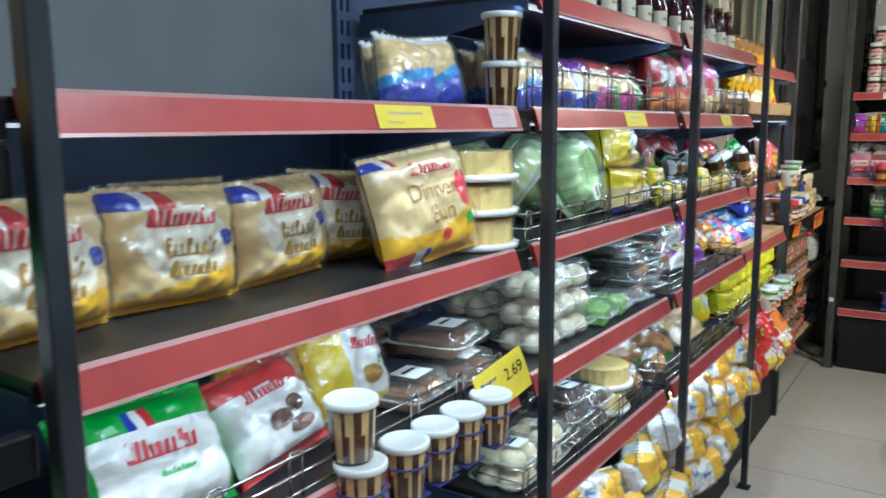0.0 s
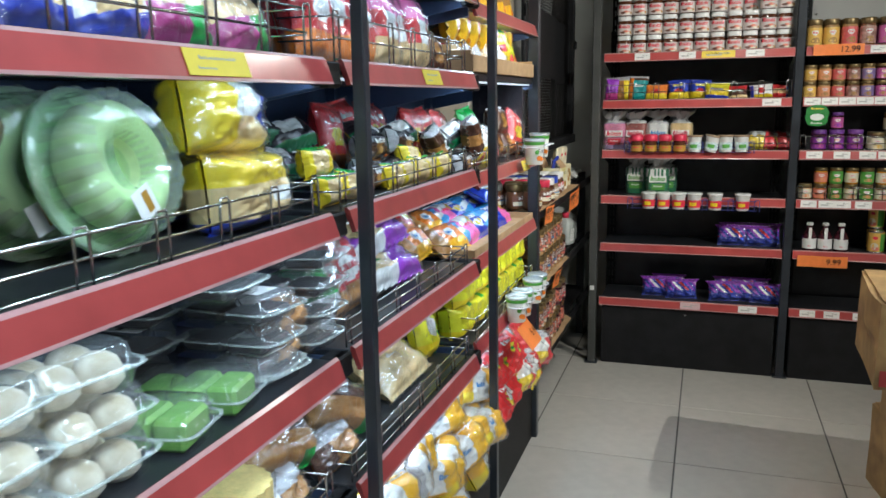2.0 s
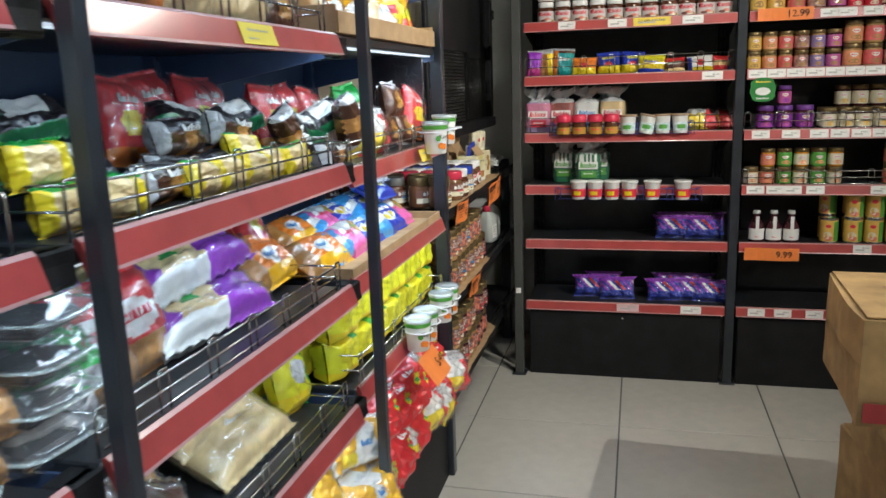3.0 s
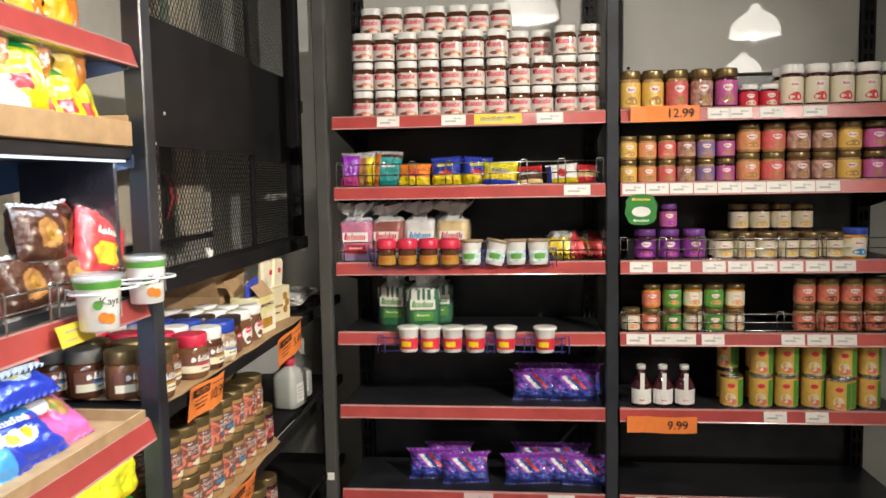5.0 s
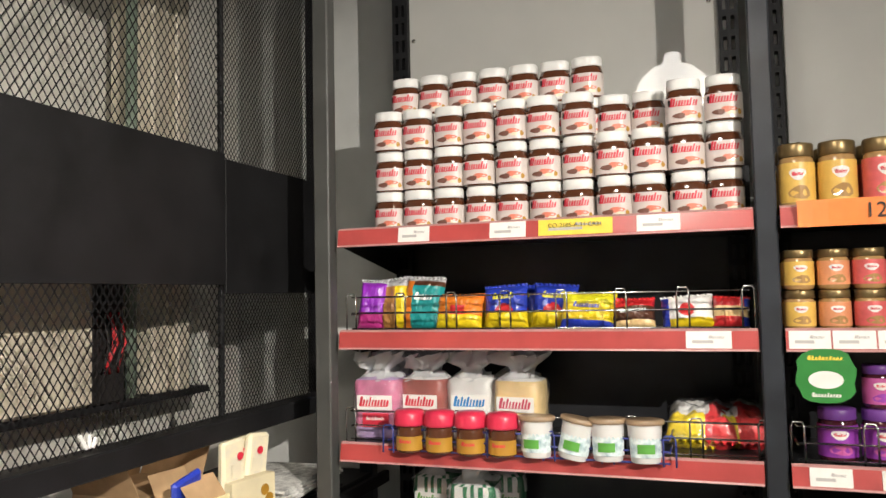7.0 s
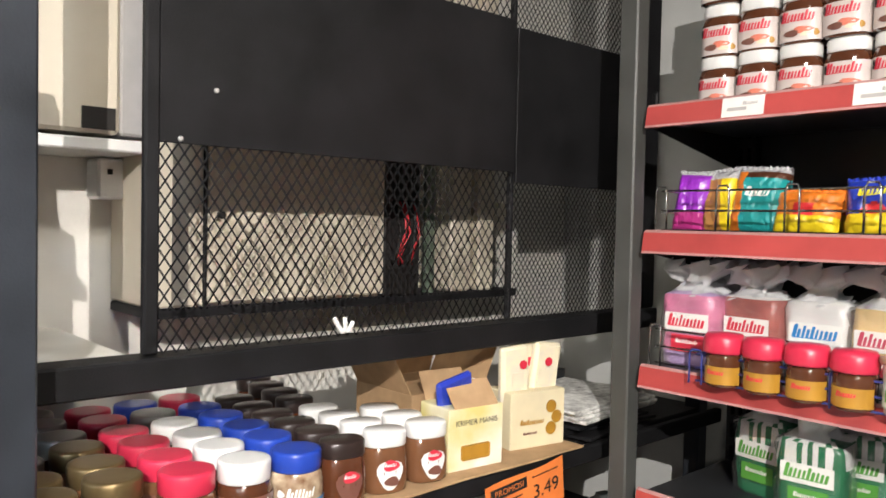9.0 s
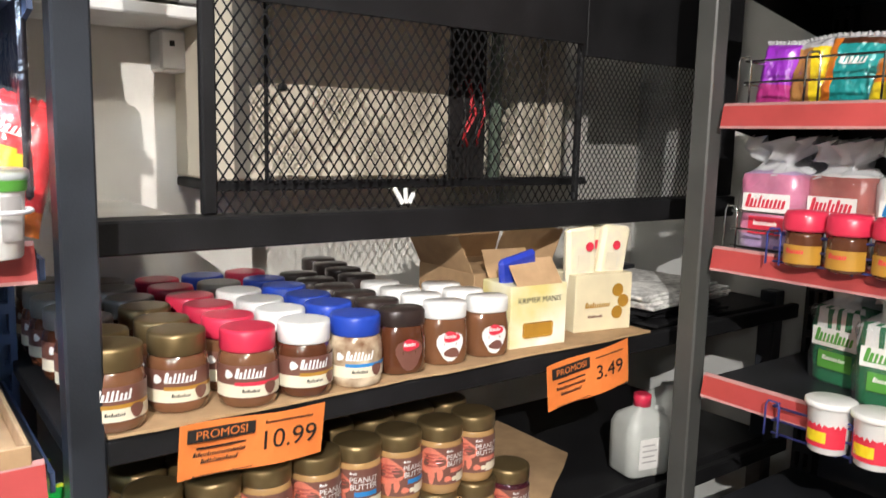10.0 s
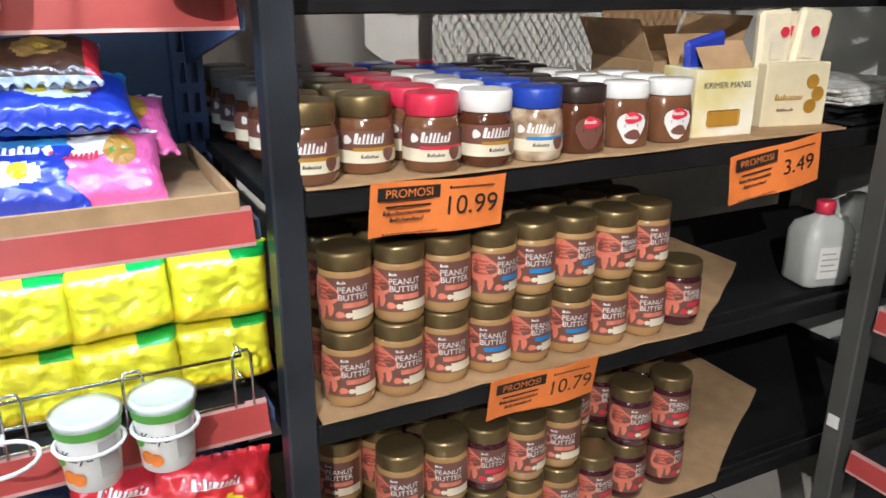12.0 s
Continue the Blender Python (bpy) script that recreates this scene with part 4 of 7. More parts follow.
for a, w, dy in ((55, 0.10, 0.045), (-40, 0.10, -0.045)):
    part("flap", boxed(-w / 2, 0, 0, w / 2, 0.001, 0.055), M_CARD, kb, "", pose(0, dy, 0.112, a if dy < 0 else -a * 0.5))
part("sachet", boxed(-0.040, -0.008, 0.0, 0.040, 0.008, 0.082, 0.006), F_BLU, kb, "blue and white sachet", pose(-0.01, 0.005, 0.085, 12, -14))
part("sachet", boxed(-0.030, -0.006, 0.0, 0.030, 0.006, 0.05, 0.005), F_WHT, kb, "white sachet", pose(0.03, 0.02, 0.10, -8, 20))
cb = thing("opened_box", "opened brown carton behind the jars", "box", "", pose(-0.82, 4.76, RZ, 0, 0, 90))
part("body", boxed(-0.10, -0.09, 0, 0.10, 0.09, 0.115, 0.0015), M_CARD, cb)
part("flap", boxed(-0.098, 0.0, 0, 0.098, 0.002, 0.085), M_CARD, cb, "", pose(0, 0.088, 0.115, 18))
part("flap", boxed(-0.002, -0.085, 0, 0.0, 0.085, 0.08), M_CARD, cb, "", pose(-0.098, 0, 0.115, 0, -28))
part("flap", boxed(0.0, -0.085, 0, 0.002, 0.085, 0.08), M_CARD, cb, "", pose(0.098, 0, 0.115, 0, 24))
sb = thing("opened_box", "opened cream and gold carton holding paper pouches", "box", "", pose(-0.662, 4.905, RZ, 0, 0, 80))
part("body", boxed(-0.068, -0.04, 0, 0.068, 0.04, 0.112, 0.0015), mat("cream_gold_carton", (0.74, 0.66, 0.44), 0.5, var=0.1, scale=12), sb)
for k in range(3):
    part("print", lathe([(0.013, 0), (0.013, 0.001)], 14), L_GOLD, sb, "gold printed disc", pose(0.032 + 0.014 * (k % 2), -0.041, 0.035 + 0.022 * k, 90))
part("print", mark(0.06, 0.016, 7, 31), L_GOLD, sb, "", pose(-0.015, -0.0412, 0.052))
part("print", mark(0.035, 0.008, 9, 33), L_BRN, sb, "", pose(-0.02, -0.0412, 0.030))
M_POUCH = mat("cream_paper_pouch", (0.74, 0.70, 0.60), 0.5, coat=0.15, var=0.12, scale=18, tint=(0.80, 0.72, 0.48), mixscale=25, bump=0.3, bscale=60)
for k, (x, y, a) in enumerate(((-0.036, -0.004, -4), (0.034, 0.002, 6), (0.0, 0.022, 2))):
    bm = boxed(-0.034, -0.011, 0, 0.034, 0.011, 0.128, 0.007)
    for v in bm.verts:
        v.co.y *= 1.25 - 0.9 * max(0.0, v.co.z / 0.128 - 0.55)
        v.co += Vector((0.003, 0.002, 0.003)) * noise.noise(v.co * 60 + Vector((k * 9, 0, 0)))
    part("pouch", bm, M_POUCH, sb, "white and gold paper pouch", pose(x, y, 0.075, 4, a))
    part("print", lathe([(0.009, 0), (0.009, 0.001)], 14), L_RED, sb, "small red mark", pose(x + 0.008, y - 0.020, 0.164, 90))
    part("print", boxed(-0.014, -0.001, -0.016, 0.014, 0, 0.016, 0.0004), L_CREAM, sb, "pale cream panel", pose(x - 0.004, y - 0.0195, 0.134, 4, a))
pile = thing("paper_pile", "untidy pile of newspapers and magazines on the rack", "papers", "", pose(-0.72, 5.15, 0.977))
M_NEWS = mat("printed_newspaper", (0.42, 0.41, 0.39), 0.7, var=0.5, scale=70, tint=(0.7, 0.68, 0.64))
for k in range(9):
    part("sheet", boxed(-0.11, -0.15, 0, 0.11, 0.15, 0.0065, 0.001), M_NEWS if k > 3 else M_BLACK, pile, "", pose(rng.uniform(-.015, .015), rng.uniform(-.02, .02) - (0.02 if k > 4 else 0), 0.001 + 0.0075 * k, 0, 0, rng.uniform(-9, 9)))
M_JUG = mat("translucent_white_jug", (0.50, 0.52, 0.49), 0.4, coat=0.2, var=0.06)
for k, (x, y, hh, a) in enumerate(((-0.655, 5.075, 0.150, 78), (-0.668, 5.185, 0.172, 72))):
    jg = thing("jug", "white translucent plastic jug with a label", "jug", "plastic jugs on the rack", pose(x, y, 0.642, 0, 0, a))
    part("body", lathe([(0.050, 0), (0.055, 0.006), (0.055, hh * 0.72), (0.047, hh * 0.84), (0.017, hh * 0.95), (0.016, hh)], 28, 1, 0.8, 7), M_JUG, jg)
    if k == 0:
        part("cap", lathe([(0.019, hh - 0.004), (0.019, hh + 0.020), (0.016, hh + 0.022)], 16), M_LIDR, jg, "red screw cap")
    bm = bmesh.new()
    tube(bm, [(0.030, 0, hh * 0.9), (0.052, 0, hh * 0.86), (0.060, 0, hh * 0.65), (0.048, 0, hh * 0.45)], 0.008, 8)
    part("handle", bm, M_JUG, jg)
    part("label", boxed(-0.036, -0.0470, hh * 0.14, 0.016, -0.0445, hh * 0.58), M_WHITE, jg)
    for q in range(4):
        part("print", boxed(-0.030, -0.0478, hh * (0.24 + 0.08 * q), 0.008 - 0.006 * (q % 2), -0.0471, hh * (0.26 + 0.08 * q)), M_GREYBOX, jg)


# ---- wire fences ----
def wire_fence(y0, y1, z, x=-0.588, h=0.062, wires=3, metal=None, label="chromed wire front fence along the shelf edge"):
    f = thing("wire_fence", label, "fence", "wire shelf fences")
    metal = metal or M_CHROME
    for k in range(wires):
        bm = bmesh.new()
        q = z + h * (0.08 + 0.92 * k / (wires - 1))
        tube(bm, [(x, y0, q), (x, y1, q)], 0.0022, 6)
        part("wire", bm, metal, f)
    n = max(2, round((y1 - y0) / 0.13))
    for i in range(n + 1):
        y = y0 + (y1 - y0) * i / n
        a, b = (y - 0.012, y + 0.012)
        bm = bmesh.new()
        tube(bm, [(x + 0.002, a, z - 0.002), (x + 0.002, a, z + h), (x + 0.002, a + 0.004, z + h + 0.008), (x + 0.002, b - 0.004, z + h + 0.008), (x + 0.002, b, z + h), (x + 0.002, b, z - 0.002)], 0.0020, 6)
        part("loop", bm, metal, f)
    for y in (y0, y1):
        for q in (z + h * 0.5, z + h):
            bm = bmesh.new()
            tube(bm, [(x, y, q), (x - 0.12, y, q)], 0.0020, 6)
            part("return_wire", bm, metal, f)
    return f


def wire_fence_x(x0, x1, z, y, h=0.07, wires=3, metal=None):
    f = wire_fence(x0, x1, z, 0.0, h, wires, metal)
    f.matrix_basis = Matrix(((0, 1, 0, 0), (-1, 0, 0, y), (0, 0, 1, 0), (0, 0, 0, 1)))
    return f


for y0, y1, zl, h in ((0.30, 1.13, 0.967, 0.06), (1.25, 2.07, 1.507, 0.085), (1.25, 2.07, 1.237, 0.06), (1.25, 2.07, 0.682, 0.06), (2.18, 2.97, 1.507, 0.085), (2.18, 2.97, 1.237, 0.062), (2.18, 2.97, 0.967, 0.05),
                      (2.18, 2.97, 0.682, 0.055), (3.08, 3.88, 1.218, 0.06), (3.08, 3.88, 0.694, 0.075)):
    wire_fence(y0, y1, zl - 0.004, h=h)
wire_fence_x(-0.44, 0.432, 1.413, 5.03, 0.08)
wire_fence_x(-0.445, 0.452, 1.159, 5.03, 0.07)
wire_fence_x(0.51, 1.39, 1.159, 5.03, 0.07)
wire_fence_x(0.51, 1.39, 0.921, 5.03, 0.06)
wire_fence_x(-0.325, 0.275, 1.152, 4.972, 0.05, 3, M_BLUEWIRE)
wire_fence_x(-0.30, 0.315, 0.862, 4.968, 0.05, 3, M_BLUEWIRE)


# ---- bags ----
def bag(name, label, category, w, h, d, mats, zones, seed, group="", prints=(), crimp=0.10, power=4.0, wr=0.24, flare=0.0, shell=False):
    """A filled pillow pack with crimped ends, base at z 0, front to -y. zones(u, v) picks the printed colour."""
    nu, nv = 38, 32
    off = Vector((seed * 3.1, seed * 1.7, seed * 0.9))

    def depth(u, v):
        e = max(0.0, 1 - abs(u) ** power) * max(0.0, 1 - abs(v / (1 - crimp)) ** power if abs(v) < 1 - crimp else 0.0)
        n = noise.noise(Vector((u * 2.2, v * 2.2, 0)) + off) * wr + noise.noise(Vector((u * 6, v * 6, 3)) + off) * wr * 0.45
        c = noise.noise(Vector((u * 5.5 + 1.4 * v, v * 1.8, 5)) + off)
        c2 = noise.noise(Vector((u * 2.0, v * 5.0 + u, 11)) + off)
        n -= wr * (0.30 * max(0.0, 1 - 6 * abs(c)) + 0.22 * max(0.0, 1 - 7 * abs(c2)))
        return d / 2 * (math.sqrt(e) * (1 + n) + 0.02) + 0.0008

    def place(u, v, side):
        k = 1 - 0.06 * math.sqrt(max(0, 1 - v * v)) + flare * max(0, v - (1 - 2 * crimp))
        ripple = 0.004 * math.sin(u * 30 + seed) * max(0.0, (abs(v) - (1 - crimp)) / crimp)
        return Vector((u * w / 2 * k + 0.002 * noise.noise(Vector((v * 5, side, seed))), side * depth(u, v) + ripple, h / 2 + v * h / 2))
    bm = bmesh.new()
    for side in (-1, 1):
        g = [[bm.verts.new(place(-1 + 2 * i / nu, -1 + 2 * j / nv, side)) for i in range(nu + 1)] for j in range(nv + 1)]
        for j in range(nv):
            for i in range(nu):
                q = (g[j][i], g[j][i + 1], g[j + 1][i + 1], g[j + 1][i])
                f = bm.faces.new(q if side < 0 else q[::-1])
                f.smooth = True
                f.material_index = zones(-1 + (2 * i + 1) / nu, -1 + (2 * j + 1) / nv)
    bmesh.ops.remove_doubles(bm, verts=bm.verts, dist=0.0005)
    b = thing(name, label, category, group)
    wrapper = part("wrapper", bm, mats, b)
    sl = bmesh.new()
    prev = None
    for i in range(33):
        u = -1 + i / 16
        lo = place(u, 1 - crimp * 0.9, -1) + Vector((0, -0.0012, 0))
        hi = place(u, 0.995, -1) + Vector((0, -0.0012, 0.0025 * (i % 2)))
        cur = (sl.verts.new(lo), sl.verts.new((lo + hi) / 2 + Vector((0, -0.0012 * (i % 2), 0))), sl.verts.new(hi))
        if prev:
            for q in range(2):
                sl.faces.new((prev[q], cur[q], cur[q + 1], prev[q + 1]))
        prev = cur
    part("end_seal", sl, mats[zones(0.0, 0.97)], b, "crimped zigzag end seal")
    if shell:
        sh = bmesh.new()
        nu, nv = 20, 17
        for side in (-1, 1):
            g = []
            for j in range(nv + 1):
                line = []
                for i in range(nu + 1):
                    u, v = -1 + 2 * i / nu, -1 + 2 * j / nv
                    p = place(u, v, side)
                    bulge = 0.004 + 0.009 * max(0, noise.noise(Vector((u * 4.5, v * 4.5, 9 + side)) + off))
                    line.append(sh.verts.new((p.x * 1.03, p.y + side * bulge, h / 2 + (p.z - h / 2) * 1.06)))
                g.append(line)
            for j in range(nv):
                for i in range(nu):
                    f = sh.faces.new((g[j][i], g[j][i + 1], g[j + 1][i + 1], g[j + 1][i]))
                    f.smooth = True
        part("clear_film", sh, M_CRINKLE, b, "crinkled clear film")
    for kind, mtl, u, v, args in prints:
        if kind == "mark":
            pb = mark(*args)
        elif kind == "text":
            pb = lettering(*args)
        else:
            pb = bmesh.new()
            a0, b0, n = args
            c = pb.verts.new((0, 0, 0))
            for ring in (0.5, 1.0):
                vs = [pb.verts.new((a0 * ring * math.cos(2 * math.pi * i / n) * (1 + .1 * math.sin(2 * i)), 0, b0 * ring * math.sin(2 * math.pi * i / n))) for i in range(n)]
                if ring == 0.5:
                    inner = vs
                    for i in range(n):
                        pb.faces.new((c, vs[i], vs[(i + 1) % n]))
                else:
                    for i in range(n):
                        pb.faces.new((inner[i], vs[i], vs[(i + 1) % n], inner[(i + 1) % n]))
        for vt in pb.verts:
            uu, vv = u + vt.co.x / (w / 2), v + vt.co.z / (h / 2)
            p = place(max(-.98, min(.98, uu)), max(-.98, min(.98, vv)), -1)
            vt.co = p + Vector((0, -0.0016, 0))
        part("print", pb, mtl, wrapper)
    return b


def upright(x, y, z, yaw=90, lean=-6, side=0):
    return pose(x, y, z, lean, side, yaw)


F_MILK = film("pale_printed_bread_film", (0.86, 0.79, 0.62), var=0.15)
R3 = [F_CREAM, F_AMBER, F_RED, F_WHT, F_BLU, F_MILK]


def z_loaf(u, v):
    if v > 0.62 and u < -0.1:
        return 4 if u < -0.6 else (3 if u < -0.35 else 2)
    return 1 if v < -0.55 + 0.25 * u else (5 if (u / .72) ** 2 + ((v - .1) / .62) ** 2 < 1 else 0)


def b_loaf():
    return bag("bread_bag", "bagged bread loaf with red lettering, standing on the shelf", "bread", 0.205, 0.162, 0.10, R3, z_loaf, 1, "bagged loaves", [("mark", L_RED, 0.0, 0.48, (0.11, 0.034, 6, 3)), ("mark", L_GOLD, 0.05, 0.0, (0.09, 0.035, 5, 8)), ("mark", L_GOLD, 0.1, -0.35, (0.08, 0.03, 5, 9)), ("disc", F_BLU, 0.7, 0.1, (0.012, 0.012, 12))], shell=True)


for x, y, yaw, lean, s in ((-0.72, 0.30, 96, -4, 0), (-0.735, 0.50, 88, -5, 2), (-0.75, 0.715, 93, -5, -2), (-0.84, 0.60, 90, -8, 0), (-0.80, 0.90, 78, -3, 4)):
    put("loaf", b_loaf, upright(x, y, 1.232, yaw, lean, s))
db = bag("bun_bag", "bag of dinner buns leaning forward on the shelf", "bread", 0.245, 0.20, 0.085, [F_PALE, F_AMBER, F_RED, F_WHT, F_BLU],
         lambda u, v: (4 if u < -.72 else 3 if u < -.6 else 2) if (v > .72 and u < -.45) else ((2 if u < -.5 else 4 if u > -.3 else 3) if (v < -.75 and u < -.2) else (1 if v < -0.5 + 0.35 * u * u + .2 * u else 0)), 2, "",
         [("mark", L_RED, 0.12, 0.62, (0.105, 0.034, 6, 3)), ("text", L_GOLD, 0.0, 0.20, ("Dinner", 0.044)), ("text", L_GOLD, 0.08, -0.22, ("Bun", 0.044)), ("disc", L_RED, 0.68, 0.12, (0.024, 0.034, 14)), ("disc", F_RED, 0.08, -.6, (0.011, 0.011, 12)), ("disc", F_GRN, 0.72, -.45, (0.016, 0.012, 10))], shell=True)
db.matrix_basis = upright(-0.635, 0.985, 1.236, 82, -14, -7)

# ---- cake tubs ----
def b_tub():
    t = thing("cake_tub", "round clear tub of sliced sponge cake with white lid, stacked", "cake", "stacked cake tubs")
    bm = bmesh.new()
    n = 40
    ring = []
    for z in (0.008, 0.058):
        ring.append([bm.verts.new(((0.074 + 0.004 * (i % 2)) * math.cos(2 * math.pi * i / n), (0.074 + 0.004 * (i % 2)) * math.sin(2 * math.pi * i / n), z)) for i in range(n)])
    for i in range(n):
        bm.faces.new((ring[0][i], ring[0][(i + 1) % n], ring[1][(i + 1) % n], ring[1][i]))
    bm.faces.new(ring[0][::-1]); bm.faces.new(ring[1])
    part("cake", bm, M_SPONGE, t)
    part("tub", lathe([(0.080, 0.010), (0.084, 0.06), (0.083, 0.064)], 36, cap=False), M_CLEAR, t, "clear plastic side")
    part("rim", lathe([(0.082, 0), (0.090, 0.001), (0.091, 0.012), (0.085, 0.014), (0.082, 0.012)], 36), M_PLASTIC, t, "white plastic rim")
    return t


for k in range(3):
    put("tub", b_tub, pose(-0.67, 1.235 - 0.06, 1.232 + 0.067 * k, 0, 0, 15 * k))
for k in range(2):
    put("tub", b_tub, pose(-0.68, 1.86 + 0.02 * k, 0.677 + 0.067 * k, 0, 0, 40 * k))


def b_cup(side, label, lid=None, h=0.085):
    def build():
        c = thing("snack_cup", label, "cup", "cups along the shelf front")
        body = lathe([(0.029, 0), (0.031, 0.002), (0.0335, h * 0.5), (0.036, h - 0.004), (0.037, h)], 36)
        for f in body.faces:
            q = f.calc_center_median()
            f.material_index = int((math.atan2(q.y, q.x) + 4) * 3.0) % 2 if side is M_STRIPE and len(f.verts) == 4 and (q.z > 0.03 or math.sin(9 * q.x / 0.03) > 0) else 0
        part("cup", body, [side, M_CREAMCAKE], c)
        part("lid", lathe([(0.038, h - 0.006), (0.040, h - 0.004), (0.040, h + 0.004), (0.037, h + 0.006), (0.034, h + 0.004), (0.0, h + 0.004)], 24), lid or M_PLASTIC, c, "pale plastic lid")
        return c
    return build


M_STRIPE = mat("layered_chocolate_cake_cup", (0.055, 0.02, 0.010), 0.25, coat=0.8, var=0.3, scale=30, mixscale=45, tint=(0.10, 0.045, 0.02))
M_CREAMCAKE = mat("cream_cake_in_cup", (0.66, 0.44, 0.20), 0.25, coat=0.8, var=0.25, scale=40)
c_choc = b_cup(M_STRIPE, "clear cup of striped chocolate cake with white lid")
for x, y, z in ((-0.622, 1.20, 1.503), (-0.622, 1.20, 1.596)):
    put("chcup", c_choc, pose(x, y, z))
for x, y, z in ((-0.545, 0.665, 0.905), (-0.545, 0.770, 0.900), (-0.543, 0.850, 0.900), (-0.543, 0.935, 0.900), (-0.543, 1.03, 0.900), (-0.56, 0.665, 0.998)):
    cup = put("chcup", c_choc, pose(x, y, z, 0, 0, rng.uniform(0, 90)))
hr = thing("ring_hanger", "blue wire ring hanger holding cups in front of the shelf", "hanger")
for y in (0.665, 0.770, 0.850, 0.935, 1.03):
    bm = bmesh.new()
    tube(bm, [(-0.545 + 0.039 * math.cos(a / 16 * 2 * math.pi), y + 0.039 * math.sin(a / 16 * 2 * math.pi), 0.955) for a in range(16)], 0.002, 6, True)
    part("ring", bm, M_BLUEWIRE, hr)
    part("ring_floor", boxed(-0.575, y - 0.03, 0.896, -0.515, y + 0.03, 0.899), M_BLUEWIRE, hr)
    bm = bmesh.new()
    tube(bm, [(-0.578, y, 0.897), (-0.578, y, 0.962)], 0.002, 6)
    part("stem", bm, M_BLUEWIRE, hr)


# ---- coloured bread bags, bay by bay ----
def simple(key, w, h, d, mats, zones, seed, label, prints=(), **kw):
    return lambda: bag("snack_bag", label, "bag", w, h, d, mats, zones, seed, "snack bags on the shelves", prints, **kw)


def bands(*cuts):
    """Zones by height: (v limit, slot) pairs from the bottom up."""
    def f(u, v):
        for lim, s in cuts:
            if v < lim:
                return s
        return cuts[-1][1]
    return f


def window(frame_slot, slot, ru=0.62, rv=0.5, cv=0.0):
    return lambda u, v: slot if (u / ru) ** 2 + ((v - cv) / rv) ** 2 < 1 else frame_slot


K = {}
K["daily_yellow"] = simple("", 0.20, 0.175, 0.09, [F_YEL, F_WHT, F_CREAM], lambda u, v: 1 if (u > -.35 and -.75 < v < .62) else 0, 3, "yellow and white bread bag with red lettering", [("mark", L_RED, 0.25, 0.3, (0.075, 0.03, 6, 3)), ("disc", L_GOLD, 0.3, -.35, (0.028, 0.017, 12)), ("disc", F_GRN, 0.55, -.1, (0.012, 0.009, 10))], shell=True)
K["daily_green"] = simple("", 0.24, 0.17, 0.09, [F_GRN, F_WHT, F_RED, F_BLU], lambda u, v: (3 if u < -.2 else 1 if u < -.1 else 2) if (.45 < v < .75 and -.3 < u < 0) else (1 if (abs(u) < .82 and -.95 < v < .45) else 0), 4, "green and white bread bag with red lettering", [("mark", L_RED, 0.0, 0.1, (0.12, 0.04, 6, 3)), ("mark", F_GRN, 0.1, -.3, (0.05, 0.012, 6, 4))])
K["daily_pink"] = simple("", 0.20, 0.16, 0.085, [F_RED, F_WHT, F_BRN], lambda u, v: 1 if v < .5 - .35 * max(0, u) and v > -.8 else 0, 5, "red and white bread bag with printed buns", [("mark", L_RED, -.1, 0.38, (0.09, 0.03, 6, 3)), ("disc", L_BRN, -.1, -.25, (0.026, 0.014, 12)), ("disc", L_BRN, .3, -.1, (0.02, 0.014, 12)), ("disc", L_BRN, .25, -.5, (0.026, 0.012, 12))], shell=True)
K["blue"] = simple("", 0.13, 0.14, 0.06, [F_BLU, F_SKY, F_CREAM, F_WHT], lambda u, v: 0 if v < -.35 + .3 * u else (1 if v < -.05 + .3 * u else (3 if v > .78 else 2)), 6, "blue and clear snack bread bag", shell=True)
K["multi_purple"] = simple("", 0.17, 0.15, 0.08, [F_WHT, F_PUR, F_CREAM, F_BLU], lambda u, v: 1 if v > .35 else (3 if v < -.5 else (2 if abs(u) < .6 else 0)), 7, "purple and clear bread bag on a shelf", shell=True)
K["multi_pinkgreen"] = simple("", 0.17, 0.15, 0.08, [F_MAG, F_GRN, F_CREAM, F_RED], lambda u, v: 3 if v > .45 else (1 if (u > .1 and v < -.2) else (0 if v < -.2 else 2)), 8, "red and green bread bag with clear window", shell=True)
K["red_tall"] = simple("", 0.15, 0.20, 0.07, [F_RED, F_ORG, F_WHT, F_GRN], lambda u, v: 2 if (u / .5) ** 2 + ((v - .1) / .3) ** 2 < 1 else (1 if v < -.4 else (3 if v > .85 else 0)), 9, "tall red snack bag on a shelf", [("mark", L_GOLD, 0, .45, (0.08, 0.03, 6, 11))], shell=True)
K["pink_tall"] = simple("", 0.14, 0.20, 0.07, [F_RED, F_PINK, F_WHT, F_CREAM], lambda u, v: 1 if v > .3 else (3 if v < -.3 else (2 if abs(u) < .5 else 0)), 10, "pink and red snack bag on a shelf", shell=True)
K["yelblue"] = simple("", 0.20, 0.125, 0.12, [F_YEL, F_BLU, F_WHT, F_PALE], lambda u, v: 0 if u < -.35 else (1 if u > .62 else (2 if v > -.1 else 3)), 11, "yellow and blue bag of soft buns", power=6, shell=True)
K["yelblue2"] = simple("", 0.20, 0.125, 0.12, [F_YEL, F_BLU, F_WHT, F_PALE], lambda u, v: 0 if v > .2 else (1 if v < -.7 else (2 if (u > .2 and abs(v + .2) < .2) else 3)), 12, "yellow bag of soft buns with white label", power=6, shell=True)
K["yelbun"] = simple("", 0.10, 0.06, 0.05, [F_YEL, F_PALE, F_GRN], lambda u, v: 0 if u > .3 or u < -.75 else (2 if v > .75 else 1), 13, "small yellow bun packet on a shelf")
